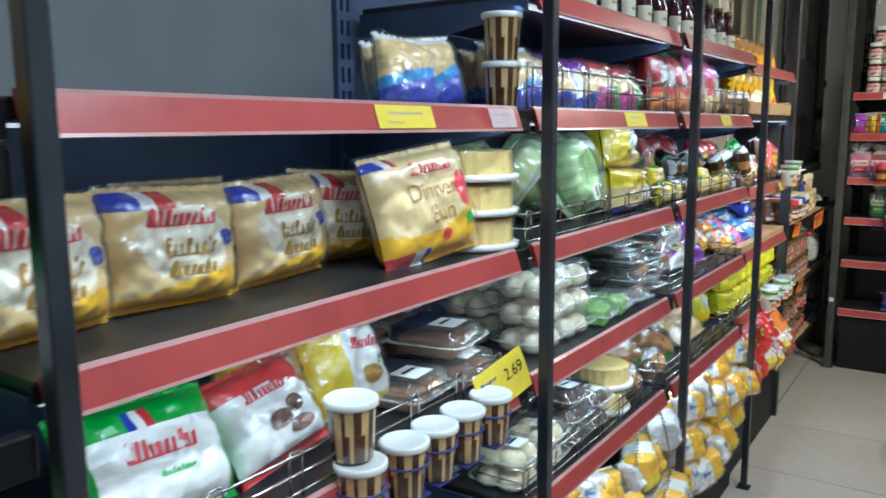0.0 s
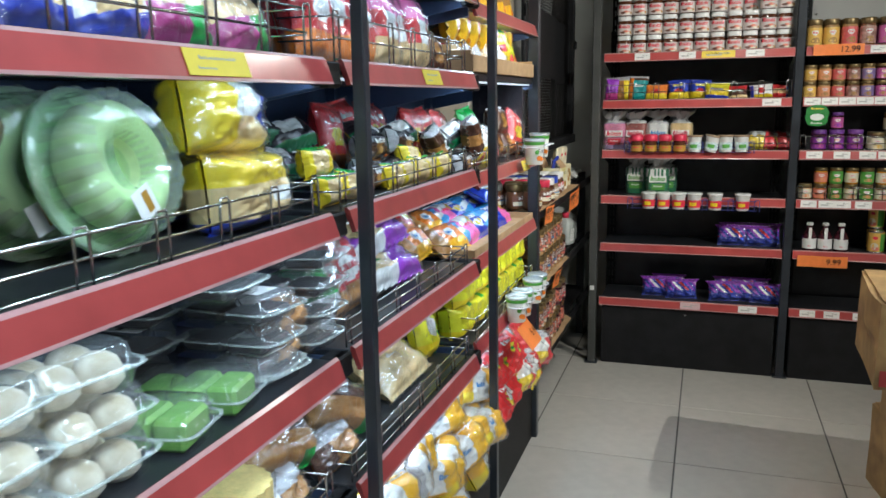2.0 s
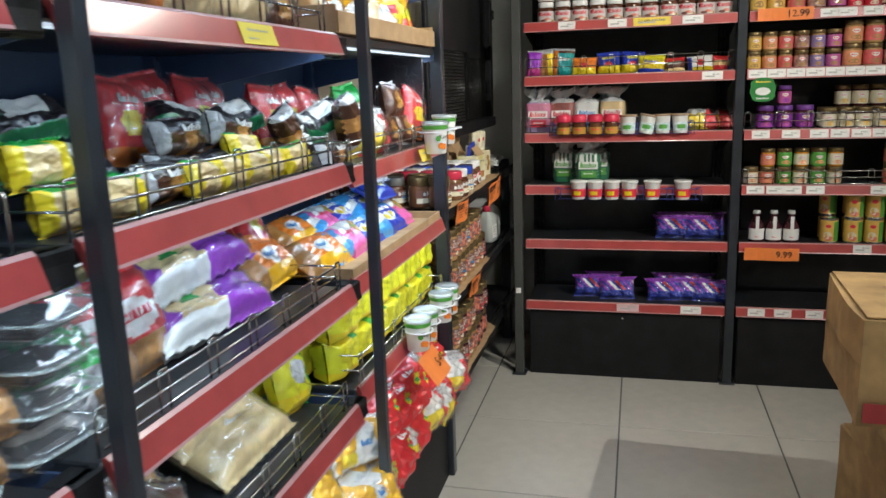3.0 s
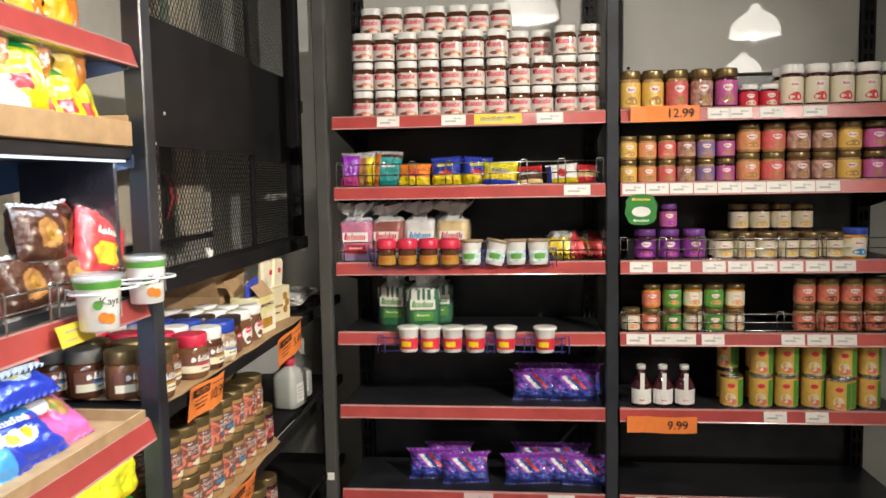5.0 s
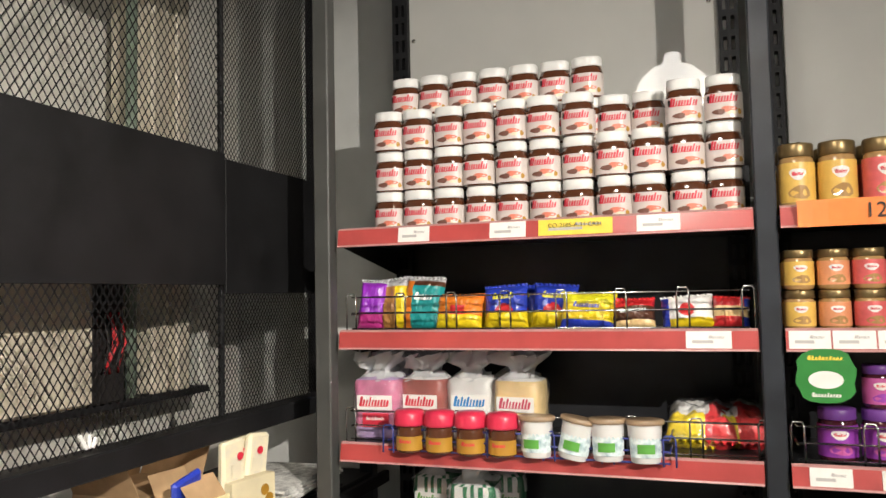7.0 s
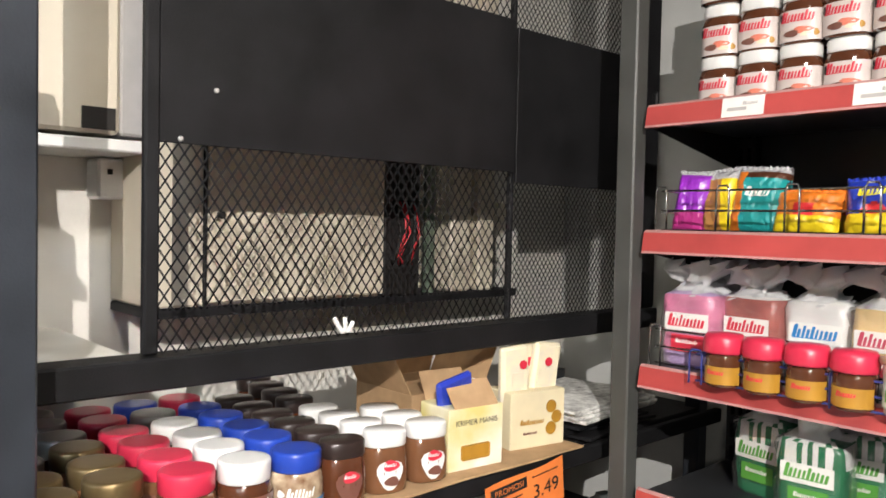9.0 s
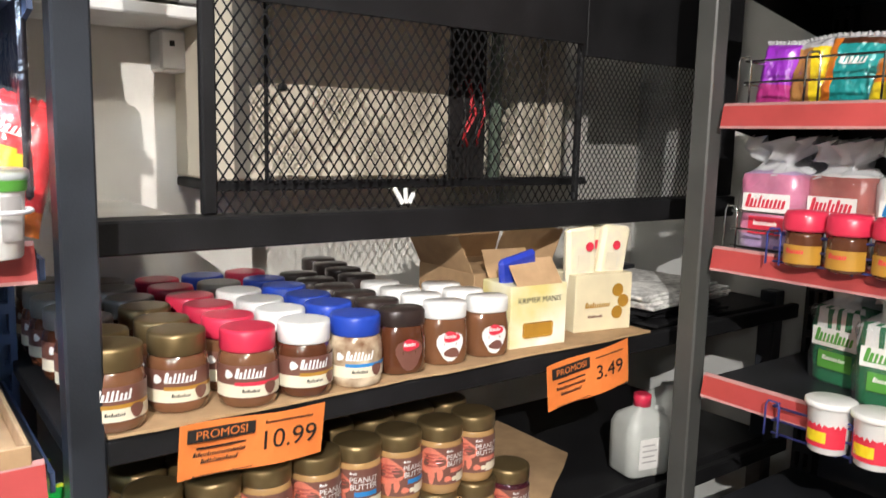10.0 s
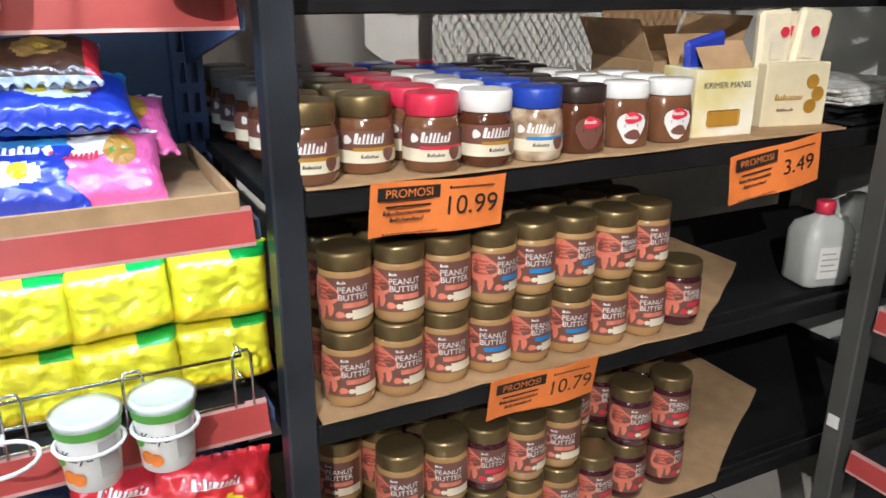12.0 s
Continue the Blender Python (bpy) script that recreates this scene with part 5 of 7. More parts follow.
K["choc_roll"] = simple("", 0.14, 0.065, 0.065, [F_BRN, F_BLK, F_SILV, F_TAN], lambda u, v: 2 if abs(u) > .78 else (1 if v > .1 else (3 if abs(u) < .25 else 0)), 14, "dark chocolate roll cake in glossy wrap", [("mark", M_PLASTIC, 0, .2, (0.05, 0.018, 5, 12))])
K["black_white"] = simple("", 0.16, 0.08, 0.06, [F_BLK, F_WHT, F_DGRN], lambda u, v: 1 if (abs(u) < .5 and v > -.2) else (2 if v < -.6 else 0), 15, "black and white wrapped bread packet")
K["red_snack"] = simple("", 0.13, 0.16, 0.055, [F_RED, F_YEL, F_WHT, F_ORG], lambda u, v: 1 if (u / .6) ** 2 + ((v + .1) / .3) ** 2 < 1 else (0 if v > -.6 else 3), 16, "bright red snack bag on a shelf", [("mark", M_PLASTIC, 0, .45, (0.06, 0.022, 5, 13))], shell=True)
K["green_snack"] = simple("", 0.12, 0.19, 0.055, [F_GRN, F_LIME, F_PALE, F_RED], lambda u, v: 0 if v > .35 else (3 if v < -.5 else 2), 17, "green topped snack bag with clear window")
K["brown_pk"] = simple("", 0.14, 0.11, 0.055, [F_BRN, F_TAN, F_RED, F_SILV], lambda u, v: 3 if abs(v) > .85 else (2 if u > .75 else (1 if (u / .5) ** 2 + (v / .5) ** 2 < 1 else 0)), 18, "brown chocolate bun packet", [("disc", L_GOLD, 0, 0, (0.014, 0.014, 12))])
K["purple"] = simple("", 0.36, 0.125, 0.09, [F_PUR, F_WHT, F_PALE, F_GRN], lambda u, v: 0 if u > .05 else (3 if (u + .35) ** 2 + (v / 2) ** 2 < .01 else (1 if abs(v) > .55 else (0 if u < -.75 else 2))), 19, "long purple and white bag of sweet buns", wr=0.3, power=5, shell=True)
K["orange_flat"] = simple("", 0.24, 0.12, 0.06, [F_ORG, F_AMBER, F_WHT, F_TAN], lambda u, v: 2 if (u / .3) ** 2 + (v / .4) ** 2 < 1 else (3 if u < -.6 else (1 if v < -.4 else 0)), 20, "orange snack bread bag on a shelf", [("mark", L_BLUE, .0, .1, (0.05, 0.02, 5, 14))])
K["red_swirl"] = simple("", 0.19, 0.17, 0.08, [F_RED, F_WHT, F_TAN, F_BLU], lambda u, v: 1 if (u / .7) ** 2 + ((v - .1) / .35) ** 2 < 1 else (2 if v < -.3 else 0), 21, "red and white bag of round buns", [("mark", L_RED, 0, .15, (0.09, 0.03, 5, 15))], shell=True)
K["candy_blue"] = simple("", 0.19, 0.12, 0.05, [F_BLU, F_SKY, F_WHT, F_YEL], lambda u, v: 2 if (u / .5) ** 2 + ((v + .2) / .3) ** 2 < 1 else (1 if v > .5 else 0), 22, "blue biscuit packet on a shelf", [("disc", F_YEL, -.2, -.2, (0.013, 0.013, 12)), ("disc", F_YEL, .2, -.15, (0.012, 0.012, 12)), ("mark", M_PLASTIC, 0, .4, (0.09, 0.025, 6, 16))])
K["candy_pink"] = simple("", 0.19, 0.12, 0.05, [F_PINK, F_MAG, F_WHT, F_GRN], lambda u, v: 2 if (v > .1 and abs(u + .1) < .5) else (1 if u < -.8 else 0), 23, "pink wafer packet on a shelf", [("disc", L_GOLD, .5, .2, (0.02, 0.026, 14)), ("mark", F_GRN, .5, .2, (0.026, 0.012, 4, 17)), ("mark", L_RED, -.1, .1, (0.06, 0.02, 6, 18))])
K["candy_sky"] = simple("", 0.19, 0.11, 0.05, [F_SKY, F_WHT, F_BLU, F_PINK], lambda u, v: 1 if abs(v - .3 * u) < .25 else (2 if u > .6 else 0), 24, "sky blue candy packet on a shelf")
K["yel_brick"] = simple("", 0.138, 0.104, 0.095, [F_LIME, F_YEL, F_GRN, F_WHT], lambda u, v: 2 if (v > .7 and u > .2) else (1 if v < -.5 else 0), 25, "glossy lime yellow noodle packet in a stack", power=6, crimp=0.08, wr=0.14)
K["red_bag"] = simple("", 0.17, 0.15, 0.10, [F_RED, F_RED, F_LIME, F_CREAM], lambda u, v: 2 if ((u - .1) / .3) ** 2 + ((v - .1) / .25) ** 2 < 1 else (1 if u < -.78 else 0), 26, "red bag of wrapped biscuits", [("mark", M_PLASTIC, -.1, .6, (0.07, 0.02, 6, 19)), ("mark", F_GRN, .1, .1, (0.035, 0.014, 4, 20))], wr=0.32)
K["clear_mixed"] = simple("", 0.15, 0.14, 0.08, [F_WHT, F_RED, F_YEL, F_SILV], lambda u, v: (1 if u > .1 else 2) if v < -.3 else (3 if v > .5 else (0 if u < .2 else 1)), 27, "clear bag of assorted wrapped sweets", wr=0.4, shell=True)
K["toast"] = simple("", 0.19, 0.11, 0.10, [F_AMBER, F_WHT, F_YEL, F_SILV], lambda u, v: 3 if u > .86 else (1 if -.35 < u < .35 else (0 if v > -.2 or u > .3 else 2)), 28, "amber and white bag of sliced bread", [("mark", L_BLUE, 0, .1, (0.04, 0.02, 4, 21))], power=6, wr=0.2, shell=True)
K["toast2"] = simple("", 0.18, 0.10, 0.09, [F_WHT, F_AMBER, F_SILV], lambda u, v: 2 if u < -.86 else (1 if u > .1 or v < -.6 else 0), 29, "white and amber bag of sliced bread", [("mark", L_BLUE, -.3, .2, (0.04, 0.02, 4, 22))], power=6, wr=0.2, shell=True)
K["beige_bun"] = simple("", 0.30, 0.17, 0.075, [F_PALE, F_CREAM, F_WHT], lambda u, v: 2 if (abs(u) < .2 and abs(v - .2) < .2) else (1 if int((u + 1) * 3) % 2 else 0), 30, "clear bag of plain round buns with white label", wr=0.25, shell=True)
K["brown_loaf"] = simple("", 0.25, 0.12, 0.09, [F_BRN, F_TAN, F_SILV, F_GRN], lambda u, v: 2 if u > .85 else (3 if (u > .3 and v < -.6) else (1 if v < .1 else 0)), 31, "dark rye loaf in clear film", wr=0.2, shell=True)
K["yelgreen"] = simple("", 0.13, 0.14, 0.07, [F_LIME, F_SILV, F_GRN, F_YEL], lambda u, v: 1 if (u / .5) ** 2 + ((v - .3) / .4) ** 2 < 1 else (2 if u > .6 else (3 if v < -.4 else 0)), 32, "lime and green snack bag on a shelf")
K["white_bread"] = simple("", 0.22, 0.13, 0.09, [F_WHT, F_PALE, F_SILV], lambda u, v: 0 if abs(u) < .5 else (2 if v > .5 else 1), 33, "white wrapped bread bag in a carton tray", wr=0.3, shell=True)
K["yel_tall"] = simple("", 0.13, 0.15, 0.06, [F_YEL, F_LIME, F_RED, F_GRN], lambda u, v: 3 if v > .6 else (1 if v > 0 else (2 if (abs(u) < .3 and v > -.4) else 0)), 34, "yellow snack bag with green top")
K["green_pk"] = simple("", 0.15, 0.12, 0.08, [F_DGRN, F_GRN, F_SILV], lambda u, v: 2 if v < -.4 else (1 if u > -.2 else 0), 35, "dark green crinkled bread packet", wr=0.4, shell=True)
K["olive_cake"] = simple("", 0.16, 0.09, 0.07, [F_TAN, F_SILV, F_BRN], lambda u, v: 1 if v > .4 else (2 if u < -.4 else 0), 36, "brown bun packet in clear film", wr=0.4, shell=True)


def row(key, z, items):
    for it in items:
        x, y = it[0], it[1]
        yaw, lean, side, dz = (list(it[2:]) + [90, -8, 0, 0][len(it) - 2:])
        put(key, K[key], pose(x, y, z + dz, lean, side, yaw))


S1, S2, S3, S4 = 1.501, 1.231, 0.961, 0.676
# first bay
row("blue", S1, [(-0.70, 1.00, 70, -20, 8), (-0.69, 1.09, 80, -15, -6), (-0.76, 1.06, 75, -25, 4), (-0.74, 1.13, 80, -25, 12)])
row("daily_green", S3, [(-0.66, 0.42, 92, -30, 4, 0.01)])
row("daily_pink", S3, [(-0.67, 0.645, 96, -35, -4, 0.01)])
row("daily_yellow", S3, [(-0.70, 0.83, 92, -24, 6, 0.02), (-0.77, 0.72, 90, -20, 0, 0.02)])
# second bay, upper shelf
row("blue", S1, [(-0.66, 1.29, 96, -18, 6), (-0.66, 1.38, 86, -18, -8), (-0.72, 1.34, 88, -25, 6), (-0.67, 1.46, 80, -20, 10)])
row("multi_purple", S1, [(-0.665, 1.56, 92, -26, 0), (-0.70, 1.66, 84, -24, 8), (-0.66, 1.70, 95, -28, -6)])
row("multi_pinkgreen", S1, [(-0.66, 1.82, 90, -26, 0), (-0.70, 1.92, 84, -22, 8), (-0.66, 2.0, 95, -28, -6)])
row("red_tall", S1, [(-0.67, 2.25, 92, -10, 4), (-0.68, 2.36, 86, -10, -6), (-0.72, 2.30, 90, -14), (-0.67, 2.46, 94, -12, 8)])
row("pink_tall", S1, [(-0.66, 2.58, 90, -10, 6), (-0.67, 2.69, 88, -12, -8), (-0.66, 2.80, 94, -10, 4)])
row("brown_pk", S1, [(-0.65, 2.88, 90, -8, 10), (-0.68, 2.92, 84, -10, -10)])
# second bay, cakes on edge


def b_dome(cake, base):
    def build():
        d = thing("cake_dome", "round cake in a fluted clear plastic dome, standing on edge", "cake", "domed cakes")
        part("cake", lathe([(0.001, 0.004), (0.083, 0.006), (0.090, 0.02), (0.086, 0.052), (0.068, 0.066), (0.048, 0.060), (0.034, 0.042), (0.028, 0.012), (0.001, 0.010)], 36), cake, d)
        bm = bmesh.new()
        n = 88
        rings = []
        for r, z, fl in ((0.117, 0.0, 0.003), (0.117, 0.007, 0.003), (0.106, 0.010, 0.0), (0.103, 0.014, 0.005), (0.096, 0.062, 0.005), (0.080, 0.079, 0.004), (0.055, 0.080, 0.0), (0.040, 0.066, 0.0), (0.033, 0.03, 0.0)):
            rings.append([bm.verts.new(((r + fl * (i // 2 % 2)) * math.cos(math.tau * i / n), (r + fl * (i // 2 % 2)) * math.sin(math.tau * i / n), z)) for i in range(n)])
        for a, b in zip(rings, rings[1:]):
            for i in range(n):
                f = bm.faces.new((a[i], a[(i + 1) % n], b[(i + 1) % n], b[i]))
                # every other flute is whitened to carry its highlight; the flange is pale too
                f.material_index = 1 if (i // 2 % 2 and 0.008 < a[i].co.z < 0.075) or a[i].co.z < 0.008 else 0
        bm.faces.new(rings[-1])
        part("dome", bm, [M_DOMEP, M_FROST], d, "fluted clear plastic dome")
        part("tray", lathe([(0.0, -0.004), (0.092, -0.004), (0.108, -0.003), (0.119, 0.0), (0.108, 0.0), (0.0, -0.001)], 44), base, d)
        part("sticker", boxed(-0.020, -0.024, -0.0006, 0.020, 0.020, 0.0006), M_WHITE, d, "white printed sticker", pose(0.060, -0.03, 0.0835, 0, 4, 20))
        part("sticker_print", boxed(-0.014, -0.004, 0.0008, 0.014, 0.010, 0.0012), L_GOLD, d, "", pose(0.060, -0.03, 0.0835, 0, 4, 20))
        return d
    return build


M_TRAYG = mat("green_plastic_tray", (0.45, 0.68, 0.38), 0.3, coat=0.4)
M_CRUST = mat("brown_cake_base_under_film", (0.30, 0.20, 0.08), 0.4, coat=0.7, var=0.25, scale=30)
put("dome_a", b_dome(M_PANDAN2, M_CRUST), pose(-0.70, 1.44, S2 + 0.096, 0, -52, 32))
put("dome_b", b_dome(M_PANDAN, M_TRAYG), pose(-0.72, 1.70, S2 + 0.113, 0, 74, 4))
put("dome_b", b_dome(M_PANDAN, M_TRAYG), pose(-0.80, 1.66, S2 + 0.113, 0, 80, -14))
put("dome_a", b_dome(M_PANDAN2, M_CRUST), pose(-0.86, 1.40, S2 + 0.112, 0, 82, 4))
put("dome_b", b_dome(M_PANDAN, M_TRAYG), pose(-0.84, 1.24 + 0.12, S2 + 0.113, 0, 86, 4))
row("yelblue2", S2, [(-0.66, 1.95, 94, -4), (-0.80, 1.93, 92, -4)])
row("yelblue", S2, [(-0.68, 1.93, 96, -10, 6, 0.118)])
row("yelbun", S2, [(-0.64, 2.23, 92, -6), (-0.64, 2.33, 84, -10, 8), (-0.66, 2.22, 90, -10, 0, 0.055), (-0.62, 2.62, 90, -25), (-0.62, 2.70, 84, -20, 10), (-0.63, 2.79, 92, -25), (-0.62, 2.88, 88, -20, -6), (-0.62, 2.53, 94, -20, 6), (-0.66, 2.74, 90, -20, 6, 0.03)])
row("black_white", S2, [(-0.74, 2.24, 92, -50, 4, 0.05), (-0.78, 2.36, 80, -45, -8, 0.10), (-0.72, 2.38, 96, -40, 6, 0.03), (-0.80, 2.27, 84, -60, 8, 0.12), (-0.76, 2.72, 70, -60, 14, 0.09), (-0.72, 2.86, 84, -45, -10, 0.08)])
row("choc_roll", S2, [(-0.66, 2.47, 96, -15), (-0.70, 2.57, 84, -15, 8), (-0.69, 2.70, 92, -20, -8), (-0.70, 2.83, 95, -15, 6), (-0.72, 2.62, 90, -15, 0, 0.06), (-0.70, 2.76, 88, -15, 12, 0.06), (-0.67, 2.92, 70, -5, 60, 0.05)])
row("red_snack", S2, [(-0.82, 2.62, 92, -14, 6, 0.04), (-0.83, 2.74, 86, -14, -8, 0.05), (-0.82, 2.86, 94, -14, 10, 0.04), (-0.84, 2.95, 90, -14, 0, 0.04)])


# ---- clear clamshell packs ----
def b_clam(fill, rows_, w, d, h, label, sticker=True, lidmat=None, blocky=False, tall=0.8, ribs=False):
    def build():
        c = thing("clamshell_pack", label, "food pack", "clamshell packs")
        part("tray", lathe([(0.62, 0), (0.68, 0.004), (0.74, h * 0.5), (0.76, h * 0.5)], 32, w, d, 6, cap=False), M_CLEAR, c, "clear plastic tray")
        part("lid", lathe([(0.80, h * 0.49), (0.84, h * 0.51), (0.82, h * 0.54), (0.72, h * 0.55), (0.67, h * 0.92), (0.61, h), (0.0, h)], 32, w, d, 6, cap=False), lidmat or M_CLEAR, c, "clear plastic lid")
        part("rim", lathe([(0.795, h * 0.485), (0.855, h * 0.50), (0.855, h * 0.53), (0.80, h * 0.545)], 32, w, d, 6, cap=False), M_FROST, c, "pale moulded plastic rim")
        nx, ny = rows_
        for i in range(nx):
            for j in range(ny):
                x, y = (i - (nx - 1) / 2) * w * 1.25 / nx, (j - (ny - 1) / 2) * d * 1.25 / ny
                rr = 0.73 * min(w / nx, d / ny)
                if blocky:
                    part("cake_block", boxed(-w * 0.58 / nx, -d * 0.58 / ny, 0.004, w * 0.58 / nx, d * 0.58 / ny, h * tall, 0.006), fill, c, "", pose(x, y, 0))
                else:
                    part("bun", lathe([(rr * 0.7, 0.004), (rr, h * 0.22), (rr * 0.98, h * 0.45), (rr * 0.80, h * 0.66), (rr * 0.45, h * 0.78), (0.001, h * 0.81)], 18), fill, c, "", pose(x, y, 0))
        if ribs:
            bm = bmesh.new()
            prev = None
            for k in range(23):
                x, up = -w * 0.66 + k * w * 0.06, 1.015 if k // 1 % 2 else 0.93
                cur = [bm.verts.new((x, y, z)) for y, z in ((d * 0.66, h * 0.56), (d * 0.645, h * up), (d * 0.08, h * up))]
                if prev:
                    for q in range(2):
                        bm.faces.new((prev[q], cur[q], cur[q + 1], prev[q + 1]))
                prev = cur
            part("ribbed_hinge", bm, M_LIDB2, c, "dark blue ribbed hinge")
        if sticker:
            part("sticker", boxed(-w * 0.34, -d * 0.50, h + 0.0004, w * 0.30, d * 0.04, h + 0.001), M_WHITE, c, "white paper sticker")
            part("print", boxed(-w * 0.24, -d * 0.20, h + 0.0011, w * 0.2, -d * 0.12, h + 0.0014), M_INK, c)
        return c
    return build


cw = b_clam(M_BUNW, (2, 2), 0.10, 0.085, 0.062, "clear clamshell of white steamed buns, stacked", False)
for k in range(3):
    put("cwhite", cw, pose(-0.665, 1.41, S3 + 0.063 * k, 0, 0, 90 + 3 * k))
    put("cwhite", cw, pose(-0.665, 1.565 if k < 2 else 1.55, S3 + 0.063 * k, 0, 0, 88 - 4 * k))
    put("cwhite", cw, pose(-0.82, 1.42, S3 + 0.063 * k, 0, 0, 90))
cg = b_clam(M_GREENJ, (1, 2), 0.07, 0.085, 0.062, "clear pack of green layered cake", False, None, True)
for x, y in ((-0.645, 1.70), (-0.70, 1.80), (-0.65, 1.83)):
    put("cgreen", cg, pose(x, y, S3, 0, 0, 100))
M_LIDB2 = mat("navy_plastic", (0.012, 0.016, 0.045), 0.3, coat=0.4)
M_DCAKE = mat("dark_cake_slab", (0.030, 0.024, 0.026), 0.5, var=0.4, scale=30)
cd = b_clam(M_DCAKE, (1, 2), 0.085, 0.13, 0.052, "clear ribbed clamshell of dark cake with white sticker", True, None, True, 0.45, True)
for k in range(4):
    put("cdark", cd, pose(-0.70 + 0.004 * k, 1.97, S3 + 0.0535 * k if k < 3 else S3, 0, 0, 96 - 5 * k))
    put("cdark", cd, pose(-0.71 + 0.006 * k, 2.155, S3 + 0.0535 * k, 0, 0, 88 + 4 * k))
    put("cdark", cd, pose(-0.72, 1.90, S3 + 0.0535 * 3 + 0.0535 * (k % 2), 0, 0, 94)) if k < 1 else None
    put("cdark", cd, pose(-0.87, 1.85 + 0.02 * k, S3 + 0.0535 * (k % 4), 0, 0, 92 + 3 * k))
row("olive_cake", S3, [(-0.65, 2.02, 94, -30), (-0.65, 2.04, 88, -30, 6, 0.06)])
row("green_pk", S3, [(-0.68, 2.24, 90, -25, 4, 0.03), (-0.67, 2.20, 84, -40, 0, 0.0), (-0.74, 2.30, 92, -30, -6, 0.05)])
M_BROWNC = mat("brown_sponge_slab", (0.17, 0.075, 0.035), 0.55, var=0.25, scale=40, bump=0.4, bscale=160)
cb_ = b_clam(M_BROWNC, (2, 1), 0.10, 0.105, 0.062, "clear ribbed clamshell of brown sponge cake", True, None, True, 0.66, True)
for x, y, k in ((-0.70, 0.965, 0), (-0.69, 1.12, 0), (-0.71, 1.10, 1), (-0.86, 1.0, 1), (-0.87, 1.0, 0), (-0.86, 1.14, 0), (-0.86, 1.15, 1)):
    put("cbrown", cb_, pose(x, y, S3 + 0.0635 * k, 0, 0, 96 + 3 * k))
cs = b_clam(M_BUN, (2, 2), 0.085, 0.085, 0.05, "shallow clear tray of pale pastries", True)
M_TRAYK = mat("black_plastic_tray", (0.012, 0.014, 0.024), 0.25, coat=0.5)
cdk = b_clam(M_CHOC, (2, 2), 0.08, 0.085, 0.05, "black tray of dark pastries under a clear lid", True, None, False, 0.8, True)
for i in range(3):
    for k in range(2):
        put("cpale", cs, pose(-0.66 - 0.17 * (i == 2), 1.30 + 0.135 * (i % 2), S4 + 0.0515 * k, 0, 0, 90 + 4 * math.sin(i + k)))
for i in range(4):
    for k in range(2 if i % 2 else 3):
        put("cdark2", cdk, pose(-0.665 - 0.15 * (i // 2), 1.585 + 0.14 * (i % 2), S4 + 0.0515 * k, 0, 0, 94 - 6 * k))
row("brown_loaf", S4, [(-0.68, 2.07, 84, -40, 12, 0.05)])
row("olive_cake", S4, [(-0.64, 2.0, 95, -20, 0), (-0.64, 2.22, 86, -30)])
# third bay, lower shelves
row("purple", S3, [(-0.66, 2.62, 88, -62, 2, 0.02), (-0.70, 2.64, 90, -66, -3, 0.10), (-0.80, 2.60, 92, -60, 0, 0.07)])
row("red_swirl", S3, [(-0.69, 2.30, 92, -20, 4), (-0.70, 2.42, 86, -22, -4)])
row("orange_flat", S3, [(-0.84, 2.80, 90, -60, 0, 0.10), (-0.80, 2.92, 80, -55, 8, 0.06), (-0.70, 2.93, 95, -45, 0, 0.02)])
row("red_snack", S3, [(-0.76, 2.95, 84, -40, 20, 0.08)])
row("brown_loaf", S4, [(-0.68, 2.32, 78, -30, 24, 0.03), (-0.74, 2.38, 84, -40, 0, 0.02)])
row("beige_bun", S4, [(-0.66, 2.71, 90, -62, 0, 0.01), (-0.72, 2.69, 86, -66, 4, 0.06)])
row("yelgreen", S4, [(-0.70, 2.94, 88, -14, 6), (-0.80, 2.93, 92, -16, -8), (-0.86, 2.84, 86, -18, 4, 0.03), (-0.88, 2.72, 92, -16, 10, 0.0)])
# last bay
tray1 = thing("carton_tray", "cut-down brown carton tray on the upper shelf", "tray", "carton trays")
for n_, b_ in (("front", (-0.592, 3.065, 1.514, -0.586, 3.90, 1.562)), ("back", (-0.93, 3.065, 1.514, -0.924, 3.90, 1.60)), ("end", (-0.924, 3.065, 1.514, -0.592, 3.071, 1.575)), ("end", (-0.924, 3.894, 1.514, -0.592, 3.90, 1.575)), ("bottom", (-0.924, 3.071, 1.5125, -0.592, 3.894, 1.516))):
    part(n_, boxed(*b_, 0.001), M_CARD, tray1)
row("white_bread", 1.517, [(-0.68, 3.28, 90, -40, 0, 0.01), (-0.70, 3.45, 84, -36, 6, 0.02), (-0.74, 3.36, 92, -30, 0, 0.05), (-0.66, 3.60, 80, -30, 12, 0.0)])
row("yel_tall", 1.517, [(-0.66, 3.72, 96, -20, 8, 0.0), (-0.66, 3.80, 84, -18, -6, 0.0), (-0.73, 3.78, 90, -20, 0, 0.01), (-0.66, 3.66, 70, -16, 0, 0.03), (-0.665, 3.852, 88, -18, 4, 0.0)])
L2b, L3b, L4b = 1.212, 0.956, 0.688
row("red_snack", L2b, [(-0.80, 3.14, 92, -12, 4, 0.04), (-0.80, 3.26, 86, -14, -8, 0.04), (-0.79, 3.37, 94, -12, 6, 0.03)])
row("black_white", L2b, [(-0.70, 3.13, 86, -45, 8, 0.06), (-0.69, 3.24, 70, -40, -20, 0.08)])
row("choc_roll", L2b, [(-0.64, 3.12, 92, -20, 0), (-0.65, 3.22, 86, 0, 70, 0.09)])
row("clear_mixed", L2b, [(-0.68, 3.38, 92, -18, 0), (-0.67, 3.50, 86, -16, 6)])
